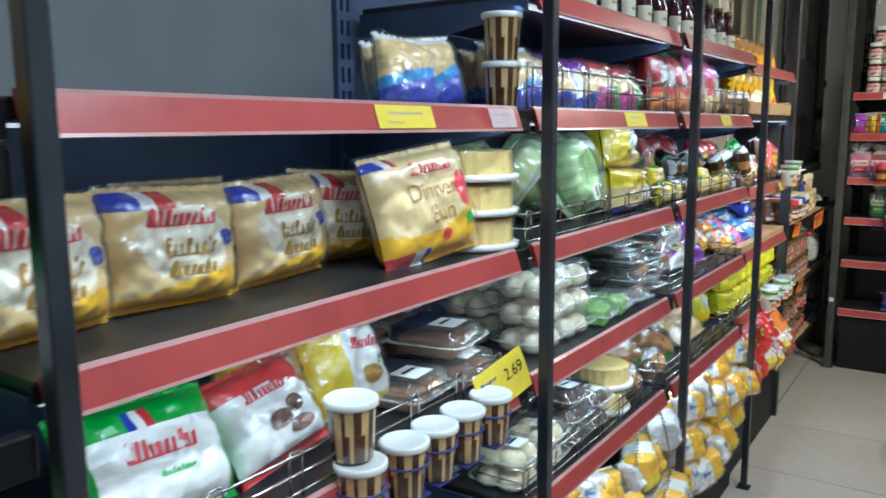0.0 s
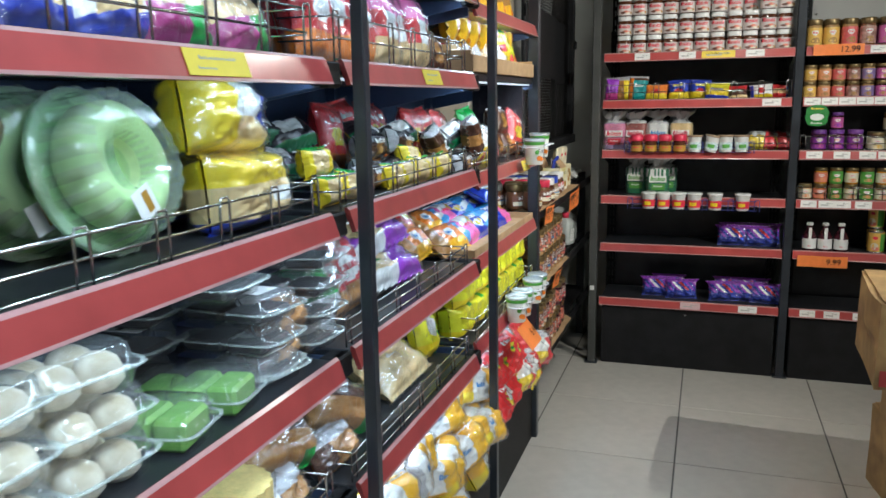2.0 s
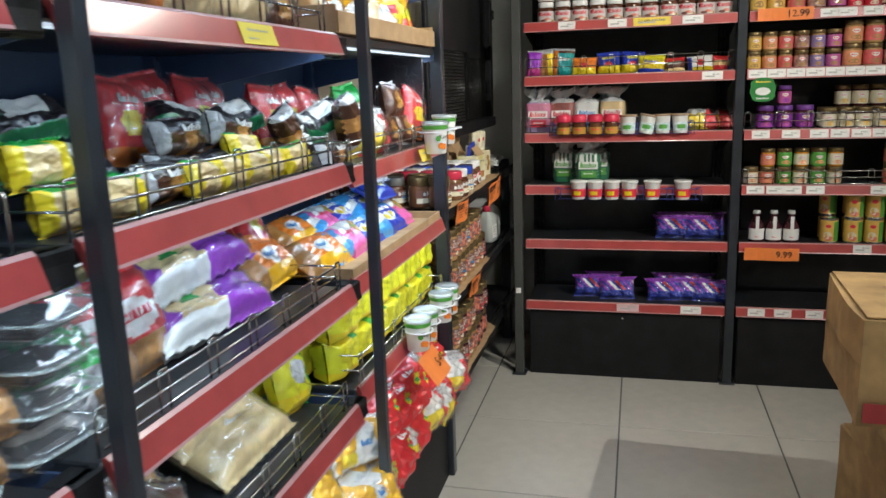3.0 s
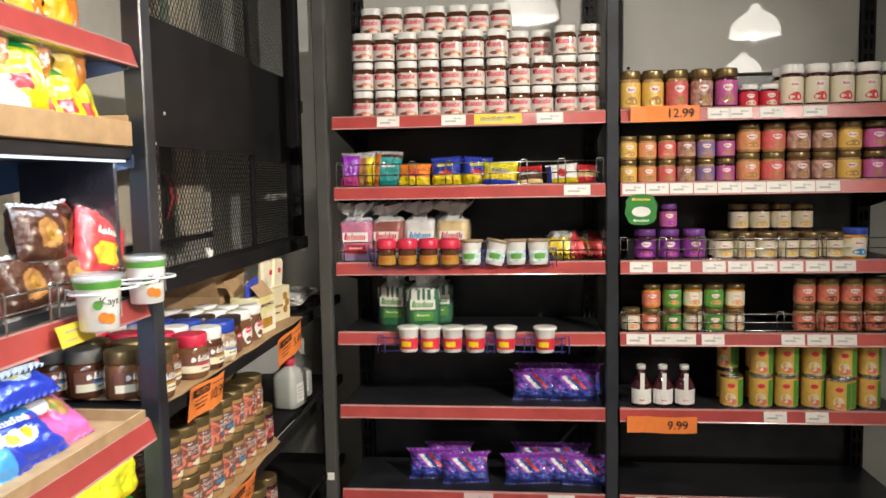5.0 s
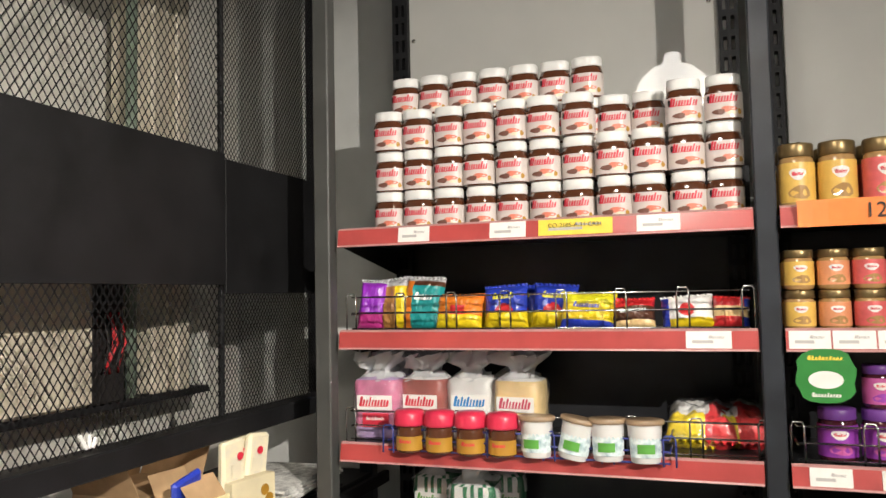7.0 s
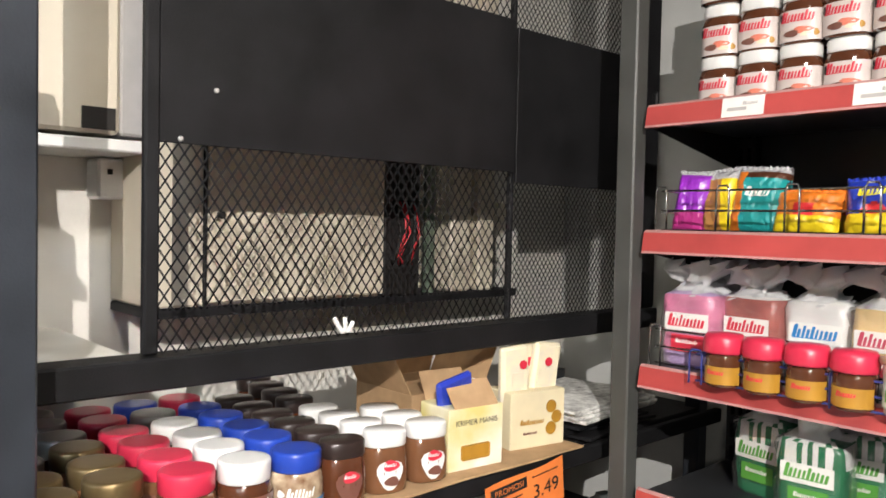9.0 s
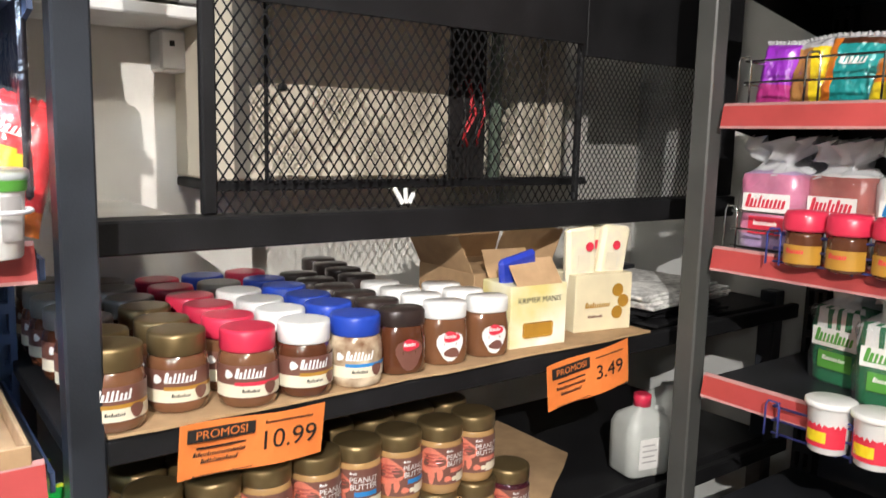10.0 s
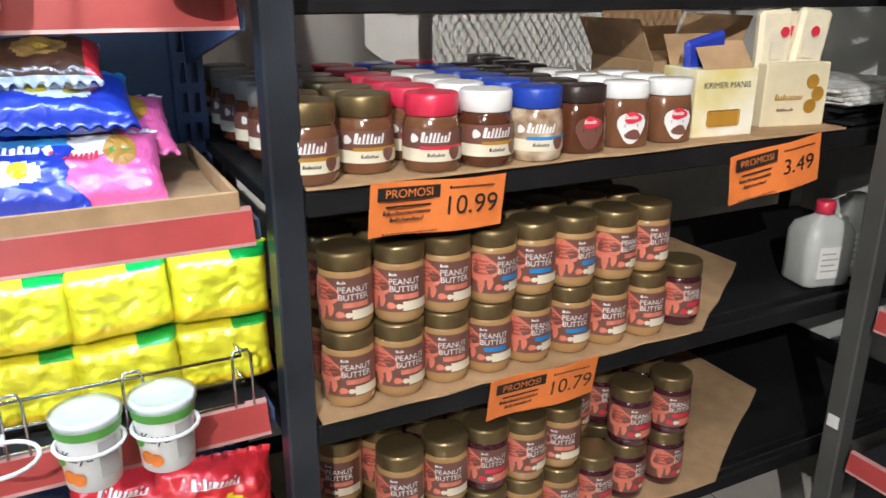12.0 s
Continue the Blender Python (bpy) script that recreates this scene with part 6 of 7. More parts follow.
row("green_snack", L2b, [(-0.71, 3.46, 94, -14, 4, 0.0), (-0.72, 3.56, 86, -14, -8, 0.01)])
row("brown_pk", L2b, [(-0.68, 3.68, 94, -10, 0), (-0.67, 3.80, 86, -14, 6), (-0.68, 3.73, 90, -10, 4, 0.085), (-0.72, 3.84, 88, -10, -6, 0.085)])
row("red_snack", L2b, [(-0.66, 3.862, 78, -8, 16, 0.02)])
tray2 = thing("carton_tray", "cut-down brown carton tray on the middle shelf", "tray", "carton trays")
for n_, b_ in (("front", (-0.592, 3.065, 0.958, -0.586, 3.895, 0.984)), ("back", (-0.93, 3.065, 0.958, -0.924, 3.895, 0.984)), ("end", (-0.924, 3.065, 0.958, -0.592, 3.071, 0.984)), ("end", (-0.924, 3.889, 0.958, -0.592, 3.895, 0.984)), ("bottom", (-0.924, 3.071, 0.957, -0.592, 3.889, 0.961))):
    part(n_, boxed(*b_, 0.001), M_CARD, tray2)
for k, (key, y) in enumerate((("orange_flat", 3.14), ("candy_sky", 3.25), ("candy_pink", 3.35), ("candy_blue", 3.44), ("candy_sky", 3.54), ("candy_blue", 3.64), ("candy_pink", 3.73))):
    row(key, L3b + 0.005, [(-0.66, y, 88 + 5 * math.sin(k), -52, 3 * math.sin(k * 2), 0.0), (-0.74, y + 0.03, 92, -58, 0, 0.045)])
row("candy_blue", L3b, [(-0.70, 3.71, 92, -64, 3, 0.10)])
row("brown_pk", L3b, [(-0.72, 3.70, 86, -70, 0, 0.15)])
for i in range(7):
    for k in range(2):
        for d in range(2):
            put("yel_brick", K["yel_brick"], pose(-0.668 - 0.095 * d + 0.006 * math.sin(i * 3 + k), 3.135 + 0.123 * i, L4b + 0.004 + 0.096 * k, -5 - 4 * k, 3 * math.sin(i * 2 + k), 90 + 4 * math.sin(i * 5 + k)))
# coconut jam cups in white ring hangers
def b_kaya():
    c = b_cup(M_PLASTIC, "white tub of coconut jam with green rim and frosted lid", clear("frosted_lid", (0.82, 0.88, 0.92), 0.35, 0.3, 0.1), 0.088)()
    c["category"] = "tub"
    bm = lathe([(0.0372, 0.071), (0.0380, 0.083)], 24, cap=False)
    part("green_band", bm, L_GRN, c)
    r = 0.0350
    bm = lettering("Kaya", 0.019, r)
    bmesh.ops.translate(bm, vec=(0, 0, 0.050), verts=bm.verts)
    part("print", bm, M_INK, c)
    for a, z, w, mtl in ((-20, 0.024, 0.009, F_ORG), (-2, 0.021, 0.009, F_ORG), (-34, 0.045, 0.008, L_GRN)):
        rr = 0.0330 + 0.0036 * z / 0.05
        bm = bmesh.new()
        vs = []
        for i in range(12):
            t = 2 * math.pi * i / 12
            an = radians(a) + w * math.cos(t) / rr
            vs.append(bm.verts.new((rr * math.sin(an), -rr * math.cos(an), z + w * math.sin(t))))
        bm.faces.new(vs)
        part("print", bm, mtl, c)
    part("barcode", wrap(0.0358, 40, 80, 0.020, 0.066), M_GREYBOX, c, "grey printed panel")
    return c


for x, y, z in ((-0.553, 3.862, 1.209), (-0.528, 3.645, 1.198), (-0.540, 3.690, 0.668), (-0.540, 3.774, 0.669), (-0.540, 3.42, 0.668), (-0.540, 3.505, 0.668)):
    put("kaya", b_kaya, pose(x, y, z, 0, 0, 62))
for zz, ys in ((1.26, (3.862, 3.785, 3.712, 3.645)), (0.722, (3.69, 3.774, 3.60, 3.505, 3.42))):
    hg = thing("ring_hanger", "white wire ring hanger along the shelf front", "hanger", "ring hangers")
    for y in ys:
        bm = bmesh.new()
        tube(bm, [(-0.536 + 0.0385 * math.cos(a / 18 * 2 * math.pi), y + 0.0385 * math.sin(a / 18 * 2 * math.pi), zz) for a in range(18)], 0.0026, 6, True)
        part("ring", bm, M_WHITEWIRE, hg)
        bm = bmesh.new()
        tube(bm, [(-0.569, y, zz), (-0.585, y, zz + 0.004), (-0.588, y, zz - 0.02)], 0.0024, 6)
        part("hook", bm, M_WHITEWIRE, hg)
# bread and biscuits heaped on the base shelf
rng = random.Random(11)
for i in range(36):
    y = 2.00 + 1.05 * rng.random()
    k = rng.choice((0, 0, 1, 1, 2))
    put("toast" if i % 2 else "toast2", K["toast" if i % 2 else "toast2"], pose(-0.535 + rng.uniform(-0.05, 0.05) - 0.035 * k, y, 0.31 + 0.10 * k, rng.uniform(-28, -8), rng.uniform(-12, 12), 90 + rng.uniform(-30, 30)))
for i in range(16):
    y = 1.25 + 0.75 * rng.random()
    k = rng.choice((0, 0, 1, 2))
    put("toast2", K["toast2"], pose(-0.62 + rng.uniform(-0.05, 0.05) - 0.04 * k, y, 0.31 + 0.09 * k, rng.uniform(-28, -8), rng.uniform(-12, 12), 90 + rng.uniform(-30, 30)))
for i in range(16):
    y = 3.13 + 0.70 * (i % 8) / 7 + rng.uniform(-.02, .02)
    k = i // 8
    key = "red_bag" if (i * 7) % 5 != 1 else "clear_mixed"
    put(key, K[key], pose(-0.60 + rng.uniform(-0.02, 0.03) - 0.03 * k, y, 0.31 + 0.125 * k, rng.uniform(-28, -10), rng.uniform(-10, 10), 90 + rng.uniform(-18, 18)))
row("red_bag", 0.405, [(-0.595, 3.80, 84, -22, 4), (-0.59, 3.62, 94, -26, -6), (-0.60, 3.44, 88, -24, 5)])
row("clear_mixed", 0.36, [(-0.545, 3.86, 70, -20, 14), (-0.545, 3.74, 96, -24, -8, -0.03), (-0.55, 3.62, 84, -28, 8, -0.02)])
# packs lying far back on the top shelf
def b_sauce():
    b = jar("small glass bottle with white label on the top shelf", [(0.024, 0), (0.027, 0.004), (0.027, 0.07), (0.016, 0.10), (0.013, 0.13)], M_DARKJAM, [(0.016, 0.128), (0.016, 0.146), (0.014, 0.147)], M_GOLD, [("wrap", L_CREAM, (0.0276, -90, 90, 0.012, 0.062)), ("mark", L_BRN, (0.03, 0.012, 5, 40, 0.028, 0.04))], group="bottles on the top shelf")
    b["category"] = "bottle"
    b.name = "bottle"
    return b


for i in range(26):
    put("sauce", b_sauce, pose(-0.63 - 0.07 * (i % 2), 1.35 + 0.063 * i, 1.730, 0, 0, 90 + 5 * math.sin(i)))
for i in range(7):
    put("orange_flat", K["orange_flat"], pose(-0.68, 3.10 + 0.115 * i, 1.708, -12, 78, 90))
put("loaf", b_loaf, upright(-0.66, 0.06, 1.46, 90, -6, 0))
put("daily_green", K["daily_green"], upright(-0.66, 0.10, 1.19, 90, -8, 0))
put("daily_green", K["daily_green"], upright(-0.66, 0.12, 0.93, 90, -20, 0))

# yellow "2.69" card in its clip
sg = thing("price_card", "yellow price card reading 2.69 clipped to the wire fence", "price tag", "", pose(-0.55, 1.115, 0.945, -14, -12, 84))
part("card", boxed(-0.078, -0.001, 0, 0.078, 0.001, 0.085, 0.0004), M_YELLOW, sg)
part("price", lettering("2.69", 0.034), M_INK, sg, "", pose(0.036, -0.0018, 0.05))
part("ring_print", mark(0.05, 0.012, 4, 61), F_BLU, sg, "", pose(-0.04, -0.0018, 0.06))

# rail tags on the aisle shelving
def rail_tag(y, w, ztop, mtl, label):
    t = thing("shelf_label", label, "price tag", "shelf edge labels", pose(GX + 0.0118, y, ztop - 0.004, -18, 0, 90))
    part("card", boxed(-w / 2, -0.0006, -0.036, w / 2, 0.0006, 0.0, 0.0002), mtl, t)
    part("text_line", mark(w * 0.6, 0.007, 14, 50), M_GREYBOX, t, "", pose(0, -0.0012, -0.012))
    part("text_line", mark(w * 0.3, 0.005, 8, 51), M_GREYBOX, t, "", pose(-w * 0.2, -0.0012, -0.026))


for y, w, z in ((0.80, 0.14, 1.507), (1.76, 0.14, 1.507), (2.62, 0.12, 1.507), (3.62, 0.10, 1.218)):
    rail_tag(y, w, z, M_YELLOW, "yellow offer label in the red price rail")
rail_tag(1.09, 0.09, 1.507, M_PALE, "blank pale label in the red price rail")

# a dark striped pack hung at the end of the last bay
hb = thing("hanging_pack", "black fabric pack with white dotted stripes, hung beside the rack", "bag", "", pose(-0.735, 3.9165, 1.262))
bm = boxed(-0.105, -0.008, 0, 0.105, 0.002, 0.235, 0.004)
part("pack", bm, F_BLK, hb)
M_DASH = mat("white_woven_stripe", (0.45, 0.45, 0.44), 0.8, var=0.7, scale=220)
for k in range(11):
    part("stripe", boxed(-0.102, 0.0022, 0.012 + 0.020 * k, 0.102, 0.0030, 0.015 + 0.020 * k), M_DASH, hb)

# ---- goods on the end wall, unit A ----
def rowx(key, z, items):
    for it in items:
        x, y = it[0], it[1]
        yaw, lean, side, dz = (list(it[2:]) + [0, -10, 0, 0][len(it) - 2:])
        put(key, K[key], pose(x, y, z + dz, lean, side, yaw))


def label_y(x, w, ztop, mtl, unit_y=EY):
    t = thing("shelf_label", "printed paper label in the price rail", "price tag", "shelf edge labels", pose(x, unit_y - 0.0112, ztop - 0.003, -9, 0, 0))
    part("card", boxed(-w / 2, -0.0006, -0.034, w / 2, 0.0006, 0.0, 0.0002), mtl, t)
    part("text_line", mark(w * 0.35, 0.009, 5, 52), M_GREYBOX, t, "", pose(w * 0.18, -0.0012, -0.012))
    part("text_line", boxed(-w * 0.36, -0.0014, -0.024, w * 0.1, -0.0010, -0.018), M_GREYBOX, t)
    return t


for x, w, mtl in ((-0.262, 0.075, M_WHITE), (-0.045, 0.08, M_WHITE), (0.10, 0.155, M_YELLOW), (0.268, 0.085, M_WHITE)):
    label_y(x, w, 1.652, mtl)
part("print", lettering("CO-2185-A-11 CR31", 0.013), M_INK, label_y(0.1002, 0.001, 1.652, M_YELLOW), "", pose(0, -0.0022, -0.014))
label_y(0.355, 0.085, 1.417, M_WHITE)
label_y(0.30, 0.09, 0.372, M_WHITE)
label_y(0.02, 0.10, 0.372, M_PALE)

Z2, Z3, Z4, Z5, Z6 = 1.411, 1.157, 0.919, 0.664, 0.366
K["purple_stick"] = simple("", 0.07, 0.125, 0.04, [F_PUR, F_MAG, F_SILV], lambda u, v: 1 if v < -.3 else (2 if abs(v) > .85 else 0), 60, "purple snack packet with foil ends")
K["gold_stick"] = simple("", 0.085, 0.13, 0.045, [F_TAN, F_SILV, F_YEL], lambda u, v: 1 if v > .6 else (2 if u > .3 else 0), 61, "gold and foil snack packet")
K["teal_snack"] = simple("", 0.10, 0.13, 0.05, [F_TEAL, F_ORG, F_SILV, F_BRN], lambda u, v: 2 if v > .8 else (1 if u < -.5 else (3 if v > .6 else 0)), 62, "teal snack packet behind a wire fence", [("mark", M_PLASTIC, .1, .2, (0.05, 0.025, 4, 62))])
K["orange_toy"] = simple("", 0.115, 0.085, 0.05, [F_ORG, F_YEL, F_RED], lambda u, v: 1 if v < -.2 else (2 if (abs(u) < .3 and v < .3) else 0), 63, "orange and yellow snack packet")
K["blue_toy"] = simple("", 0.105, 0.105, 0.05, [F_BLU, F_YEL, F_RED], lambda u, v: 1 if v < -.25 else (2 if (u / .4) ** 2 + ((v + .2) / .3) ** 2 < 1 else 0), 64, "blue and yellow snack packet", [("mark", F_LIME, 0, .45, (0.055, 0.022, 5, 63))])
K["yellow_toy"] = simple("", 0.12, 0.085, 0.05, [F_YEL, F_LIME, F_BLU], lambda u, v: 2 if v < -.55 else (1 if v > .3 else 0), 65, "yellow snack packet behind a wire fence", [("mark", F_BLU, 0, .2, (0.06, 0.018, 6, 64))])
K["choc_snack"] = simple("", 0.09, 0.07, 0.045, [F_BRN, F_RED, F_CREAM], lambda u, v: 2 if v < -.5 else (1 if v > .4 else 0), 66, "brown wafer packet behind a wire fence", [("mark", M_PLASTIC, 0, .1, (0.06, 0.014, 6, 65))])
K["white_snack"] = simple("", 0.11, 0.075, 0.05, [F_WHT, F_BLU, F_YEL, F_RED], lambda u, v: 1 if u < -.7 else (3 if (u / .3) ** 2 + ((v) / .4) ** 2 < 1 else (2 if v < -.5 else 0)), 67, "white and blue snack packet")
K["red_end"] = simple("", 0.075, 0.07, 0.045, [F_RED, F_CREAM, F_BLU], lambda u, v: 1 if abs(v) < .3 else (2 if u > .7 else 0), 68, "red and cream snack packet")
rowx("purple_stick", Z2, [(-0.425, 5.10, 4, -10, 4)])
rowx("gold_stick", Z2, [(-0.365, 5.11, -6, -12, -5), (-0.33, 5.17, 6, -12, 3)])
rowx("teal_snack", Z2, [(-0.29, 5.10, 0, -12, 3), (-0.31, 5.18, 0, -12, -3)])
rowx("orange_toy", Z2, [(-0.195, 5.09, 0, -14, 2), (-0.20, 5.17, 0, -14, -3)])
rowx("blue_toy", Z2, [(-0.082, 5.10, 0, -12, -3), (0.018, 5.13, 0, -12, 4), (-0.07, 5.19, 0, -12, 0)])
rowx("yellow_toy", Z2, [(0.10, 5.09, 0, -18, 4), (0.10, 5.17, 0, -14, 0)])
rowx("choc_snack", Z2, [(0.205, 5.09, 0, -20, -3), (0.19, 5.16, 0, -20, 2)])
rowx("white_snack", Z2, [(0.315, 5.10, 0, -20, -4)])
rowx("red_end", Z2, [(0.398, 5.10, 0, -16, 3)])


def b_sliced(c1, c2, stripe, seed, top, stripes=False):
    def build():
        b = thing("sliced_loaf", "square sliced loaf in a printed bag tied at the top", "bread", "sliced loaves")
        prof = [(0.78, 0.0), (0.86, 0.006), (0.88, 0.03), (0.89, 0.05), (0.88, 0.075), (0.89, 0.10), (0.89, 0.128), (0.85, 0.139), (0.60, 0.145), (0.30, 0.149)]
        bm = lathe(prof, 40, 0.064, 0.052, 5)
        for v in bm.verts:
            q = v.co * 28 + Vector((seed, 0, 0))
            v.co += Vector((0.005, 0.006, 0.002)) * (noise.noise(q) + 0.5 * noise.noise(q * 2.3))
        for f in bm.faces:
            c = f.calc_center_median()
            f.smooth = True
            if stripes and c.z > 0.095:
                f.material_index = int((c.x + 0.2) / 0.011) % 2 * 2
            else:
                f.material_index = 1 if 0.02 < c.z < 0.137 else 0
        part("wrapper", bm, [c1, c2, F_WHT], b)
        # gathered film at the top
        tb = lathe([(0.84, 0.140), (0.66, 0.150), (0.46, 0.157), (0.44, 0.163), (0.72, 0.174), (1.02, 0.188), (1.10, 0.202)], 44, 0.060, 0.046, 3, cap=False)
        for v in tb.verts:
            v.co += Vector((0.020, 0.026, 0.016)) * noise.noise(v.co * 50 + Vector((0, seed, 0)))
        part("gathered_film", tb, top, b, "crumpled clear film neck")
        zs = (0.070, 0.104, 0.062)
        plate = [boxed(-0.044, -0.0002, zs[0], 0.044, 0.0002, zs[1], 0.0001), boxed(-0.030, -0.0002, 0.030, 0.036, 0.0002, zs[2], 0.0001)]
        for pb, mt in zip(plate, (M_WHITE, stripe)):
            part("print", pb, mt, b, "", pose(0, -0.0505, 0))
        part("mark", mark(0.074, 0.034, 6, seed), stripe, b, "", pose(0, -0.0512, 0.088))
        part("mark", mark(0.045, 0.012, 8, seed + 1), M_WHITE, b, "", pose(0.002, -0.0512, 0.050))
        sh = lathe([(r + 0.06, z) for r, z in prof[:8]] + [(0.64, 0.148)], 36, 0.064, 0.052, 5, cap=False)
        for v in sh.verts:
            v.co += Vector((0.006, 0.006, 0)) * noise.noise(v.co * 35 + Vector((seed, 7, 0)))
        part("clear_film", sh, M_CRINKLE, b, "crinkled clear film")
        return b
    return build


# strong white haze in this clear film stands for its bright reflections
M_NECK = clear("gathered_film_with_sheen", (1, 1, 1), 0.16, 0.12, 0.8, 50, haze=0.62)
F_LAV = film("lavender_film", (0.42, 0.30, 0.52))
F_BREADP = film("pink_printed_bread_film", (0.62, 0.20, 0.34), var=0.35)
F_BREADR = film("brown_red_printed_bread_film", (0.40, 0.11, 0.09), var=0.4)
L_ROSE2 = mat("rose_print", (0.55, 0.07, 0.12), 0.45, coat=0.3)
put("sl_a", b_sliced(F_LAV, F_BREADP, L_RED, 70, M_NECK), pose(-0.405, 5.115, Z3, 0, 0, 4))
put("sl_b", b_sliced(F_WHT, F_BREADR, L_RED, 71, M_NECK), pose(-0.295, 5.145, Z3, 0, 0, -3))
put("sl_c", b_sliced(F_WHT, F_WHT, L_BLUE, 72, M_NECK), pose(-0.185, 5.16, Z3, 0, 0, 6))
put("sl_d", b_sliced(F_WHT, F_PALE, L_ROSE2, 73, M_NECK), pose(-0.065, 5.145, Z3, 0, 0, -2))
put("sl_a", b_sliced(F_LAV, F_BREADP, L_RED, 70, M_NECK), pose(-0.39, 5.23, Z3, 0, 0, 4))
put("sl_d", b_sliced(F_WHT, F_PALE, L_ROSE2, 73, M_NECK), pose(-0.10, 5.25, Z3, 0, 0, 4))
put("sl_e", b_sliced(F_DGRN, F_DGRN, L_GRN, 74, M_NECK, True), pose(-0.175, 5.125, Z4, 0, 0, 5))
put("sl_e", b_sliced(F_DGRN, F_DGRN, L_GRN, 74, M_NECK, True), pose(-0.285, 5.19, Z4, 0, 0, -8))
put("sl_e", b_sliced(F_DGRN, F_DGRN, L_GRN, 74, M_NECK, True), pose(-0.14, 5.235, Z4, 0, 0, 10))


def b_redlid():
    R = 0.031
    return jar("small chocolate spread jar with a red lid", [(0.026, 0), (0.030, 0.003), (R, 0.05), (0.028, 0.062)], M_SPREAD, [(0.034, 0.058), (0.035, 0.062), (0.034, 0.082), (0.030, 0.090), (0.0, 0.092)], M_LIDR,
               [("wrap", L_GOLD, (R + 0.0006, -80, 80, 0.006, 0.036)), ("mark", L_RED, (0.03, 0.012, 5, 75, R + 0.0012, 0.026))], group="red lidded jars")


for i in range(4):
    put("redlid", b_redlid, pose(-0.276 + 0.0705 * i, 5.0 - 0.022, 1.154, 0, 0, 5 * math.sin(i * 4)))
L_AQUA = mat("aqua_printed_label", (0.40, 0.60, 0.66), 0.45, coat=0.3, var=0.3, scale=90, tint=(0.70, 0.76, 0.76), mixscale=60)
c_lid = mat("brown_cup_seal", (0.34, 0.24, 0.15), 0.4, coat=0.4)


def b_yog(side, lid, label):
    def build():
        c = thing("snack_cup", label, "cup", "cups in blue wire trays")
        part("cup", lathe([(0.027, 0), (0.029, 0.002), (0.034, 0.072), (0.037, 0.076)], 22), M_PLASTIC, c)
        part("lid", lathe([(0.037, 0.074), (0.039, 0.076), (0.039, 0.083), (0.036, 0.0845), (0.0, 0.083)], 22), lid, c, "cup lid")
        part("label", wrap(0.0322, -75, 75, 0.012, 0.055), side, c)
        part("print", wrap(0.0336, -40, 20, 0.020, 0.038), F_YEL if side is not L_AQUA else L_GRN, c)
        return c
    return build


for i, a in enumerate((0, 12, 0, 0)):
    put("yog_b", b_yog(L_AQUA, c_lid, "white and blue dip cup with brown seal"), pose(0.008 + 0.0735 * i, 4.978, 1.156, -3, a, 6 * i))
for x in (-0.206, -0.133, -0.058, 0.018, 0.118, 0.248):
    put("yog_r", b_yog(L_RED, M_PLASTIC, "white and red snack cup in a blue wire tray"), pose(x, 4.972, 0.866))
rowx("clear_mixed", Z3, [(0.33, 5.11, 0, -70, 2, 0.02), (0.40, 5.13, 8, -66, -5, 0.01)])
K["blue_multi"] = simple("", 0.165, 0.105, 0.085, [F_BLU, F_PUR, F_WHT, F_RED], lambda u, v: (2, 0, 3, 0, 1, 0, 1)[int((u + 1) * 4.9 + (v + 1) * 3.1) % 7] if abs(v - .2) < .42 else (1 if v > .5 else 0), 80, "blue multipack of biscuits in shiny film", wr=0.5, crimp=0.14, flare=0.5, shell=True)
for x, y, z, k in ((0.22, 5.11, Z5, 0), (0.35, 5.10, Z5, 0), (0.37, 5.19, Z5, 0), (0.24, 5.20, Z5, 0)):
    rowx("blue_multi", z, [(x, y, 4, -14, 0, 0.0)])
for x in (-0.155, -0.03, 0.19, 0.31, 0.39):
    rowx("blue_multi", Z6, [(x, 5.10 + 0.02 * math.sin(x * 30), 4, -20, 3 * math.sin(x * 20), 0.0)])
rowx("blue_multi", Z6, [(-0.10, 5.19, 0, -20, 0), (0.22, 5.20, 0, -20, 0), (0.33, 5.20, 0, -20, 0)])

# ---- goods on the end wall, unit B ----
def b_spreadjar(R, h, body_mat, lab, key, lid=None, lab2=None):
    def build():
        s = h / 0.118
        return jar(key, [(R * 0.82, 0), (R * 0.97, 0.004), (R, 0.012), (R, h * 0.68), (R * 0.95, h * 0.75), (R * 0.88, h * 0.80)], body_mat, [(R * 0.94, h * 0.785), (R * 0.97, h * 0.80), (R * 0.97, h * 0.96), (R * 0.93, h * 0.985), (0.0, h * 0.985)], lid or M_GOLD,
                   [("wrap", lab, (R + 0.0006, -110, 110, h * 0.12, h * 0.70)), ("blob", M_WHITE, (R + 0.0012, 0, h * 0.53, R * 0.45, h * 0.085, 14)), ("mark", L_RED, (R * 0.6, h * 0.08, 5, 81, R + 0.0018, h * 0.53)), ("blob", lab2 or M_PEANUT, (R + 0.0012, 4, h * 0.26, R * 0.6, h * 0.10, 12))], group="jars on the end wall shelving")
    return build


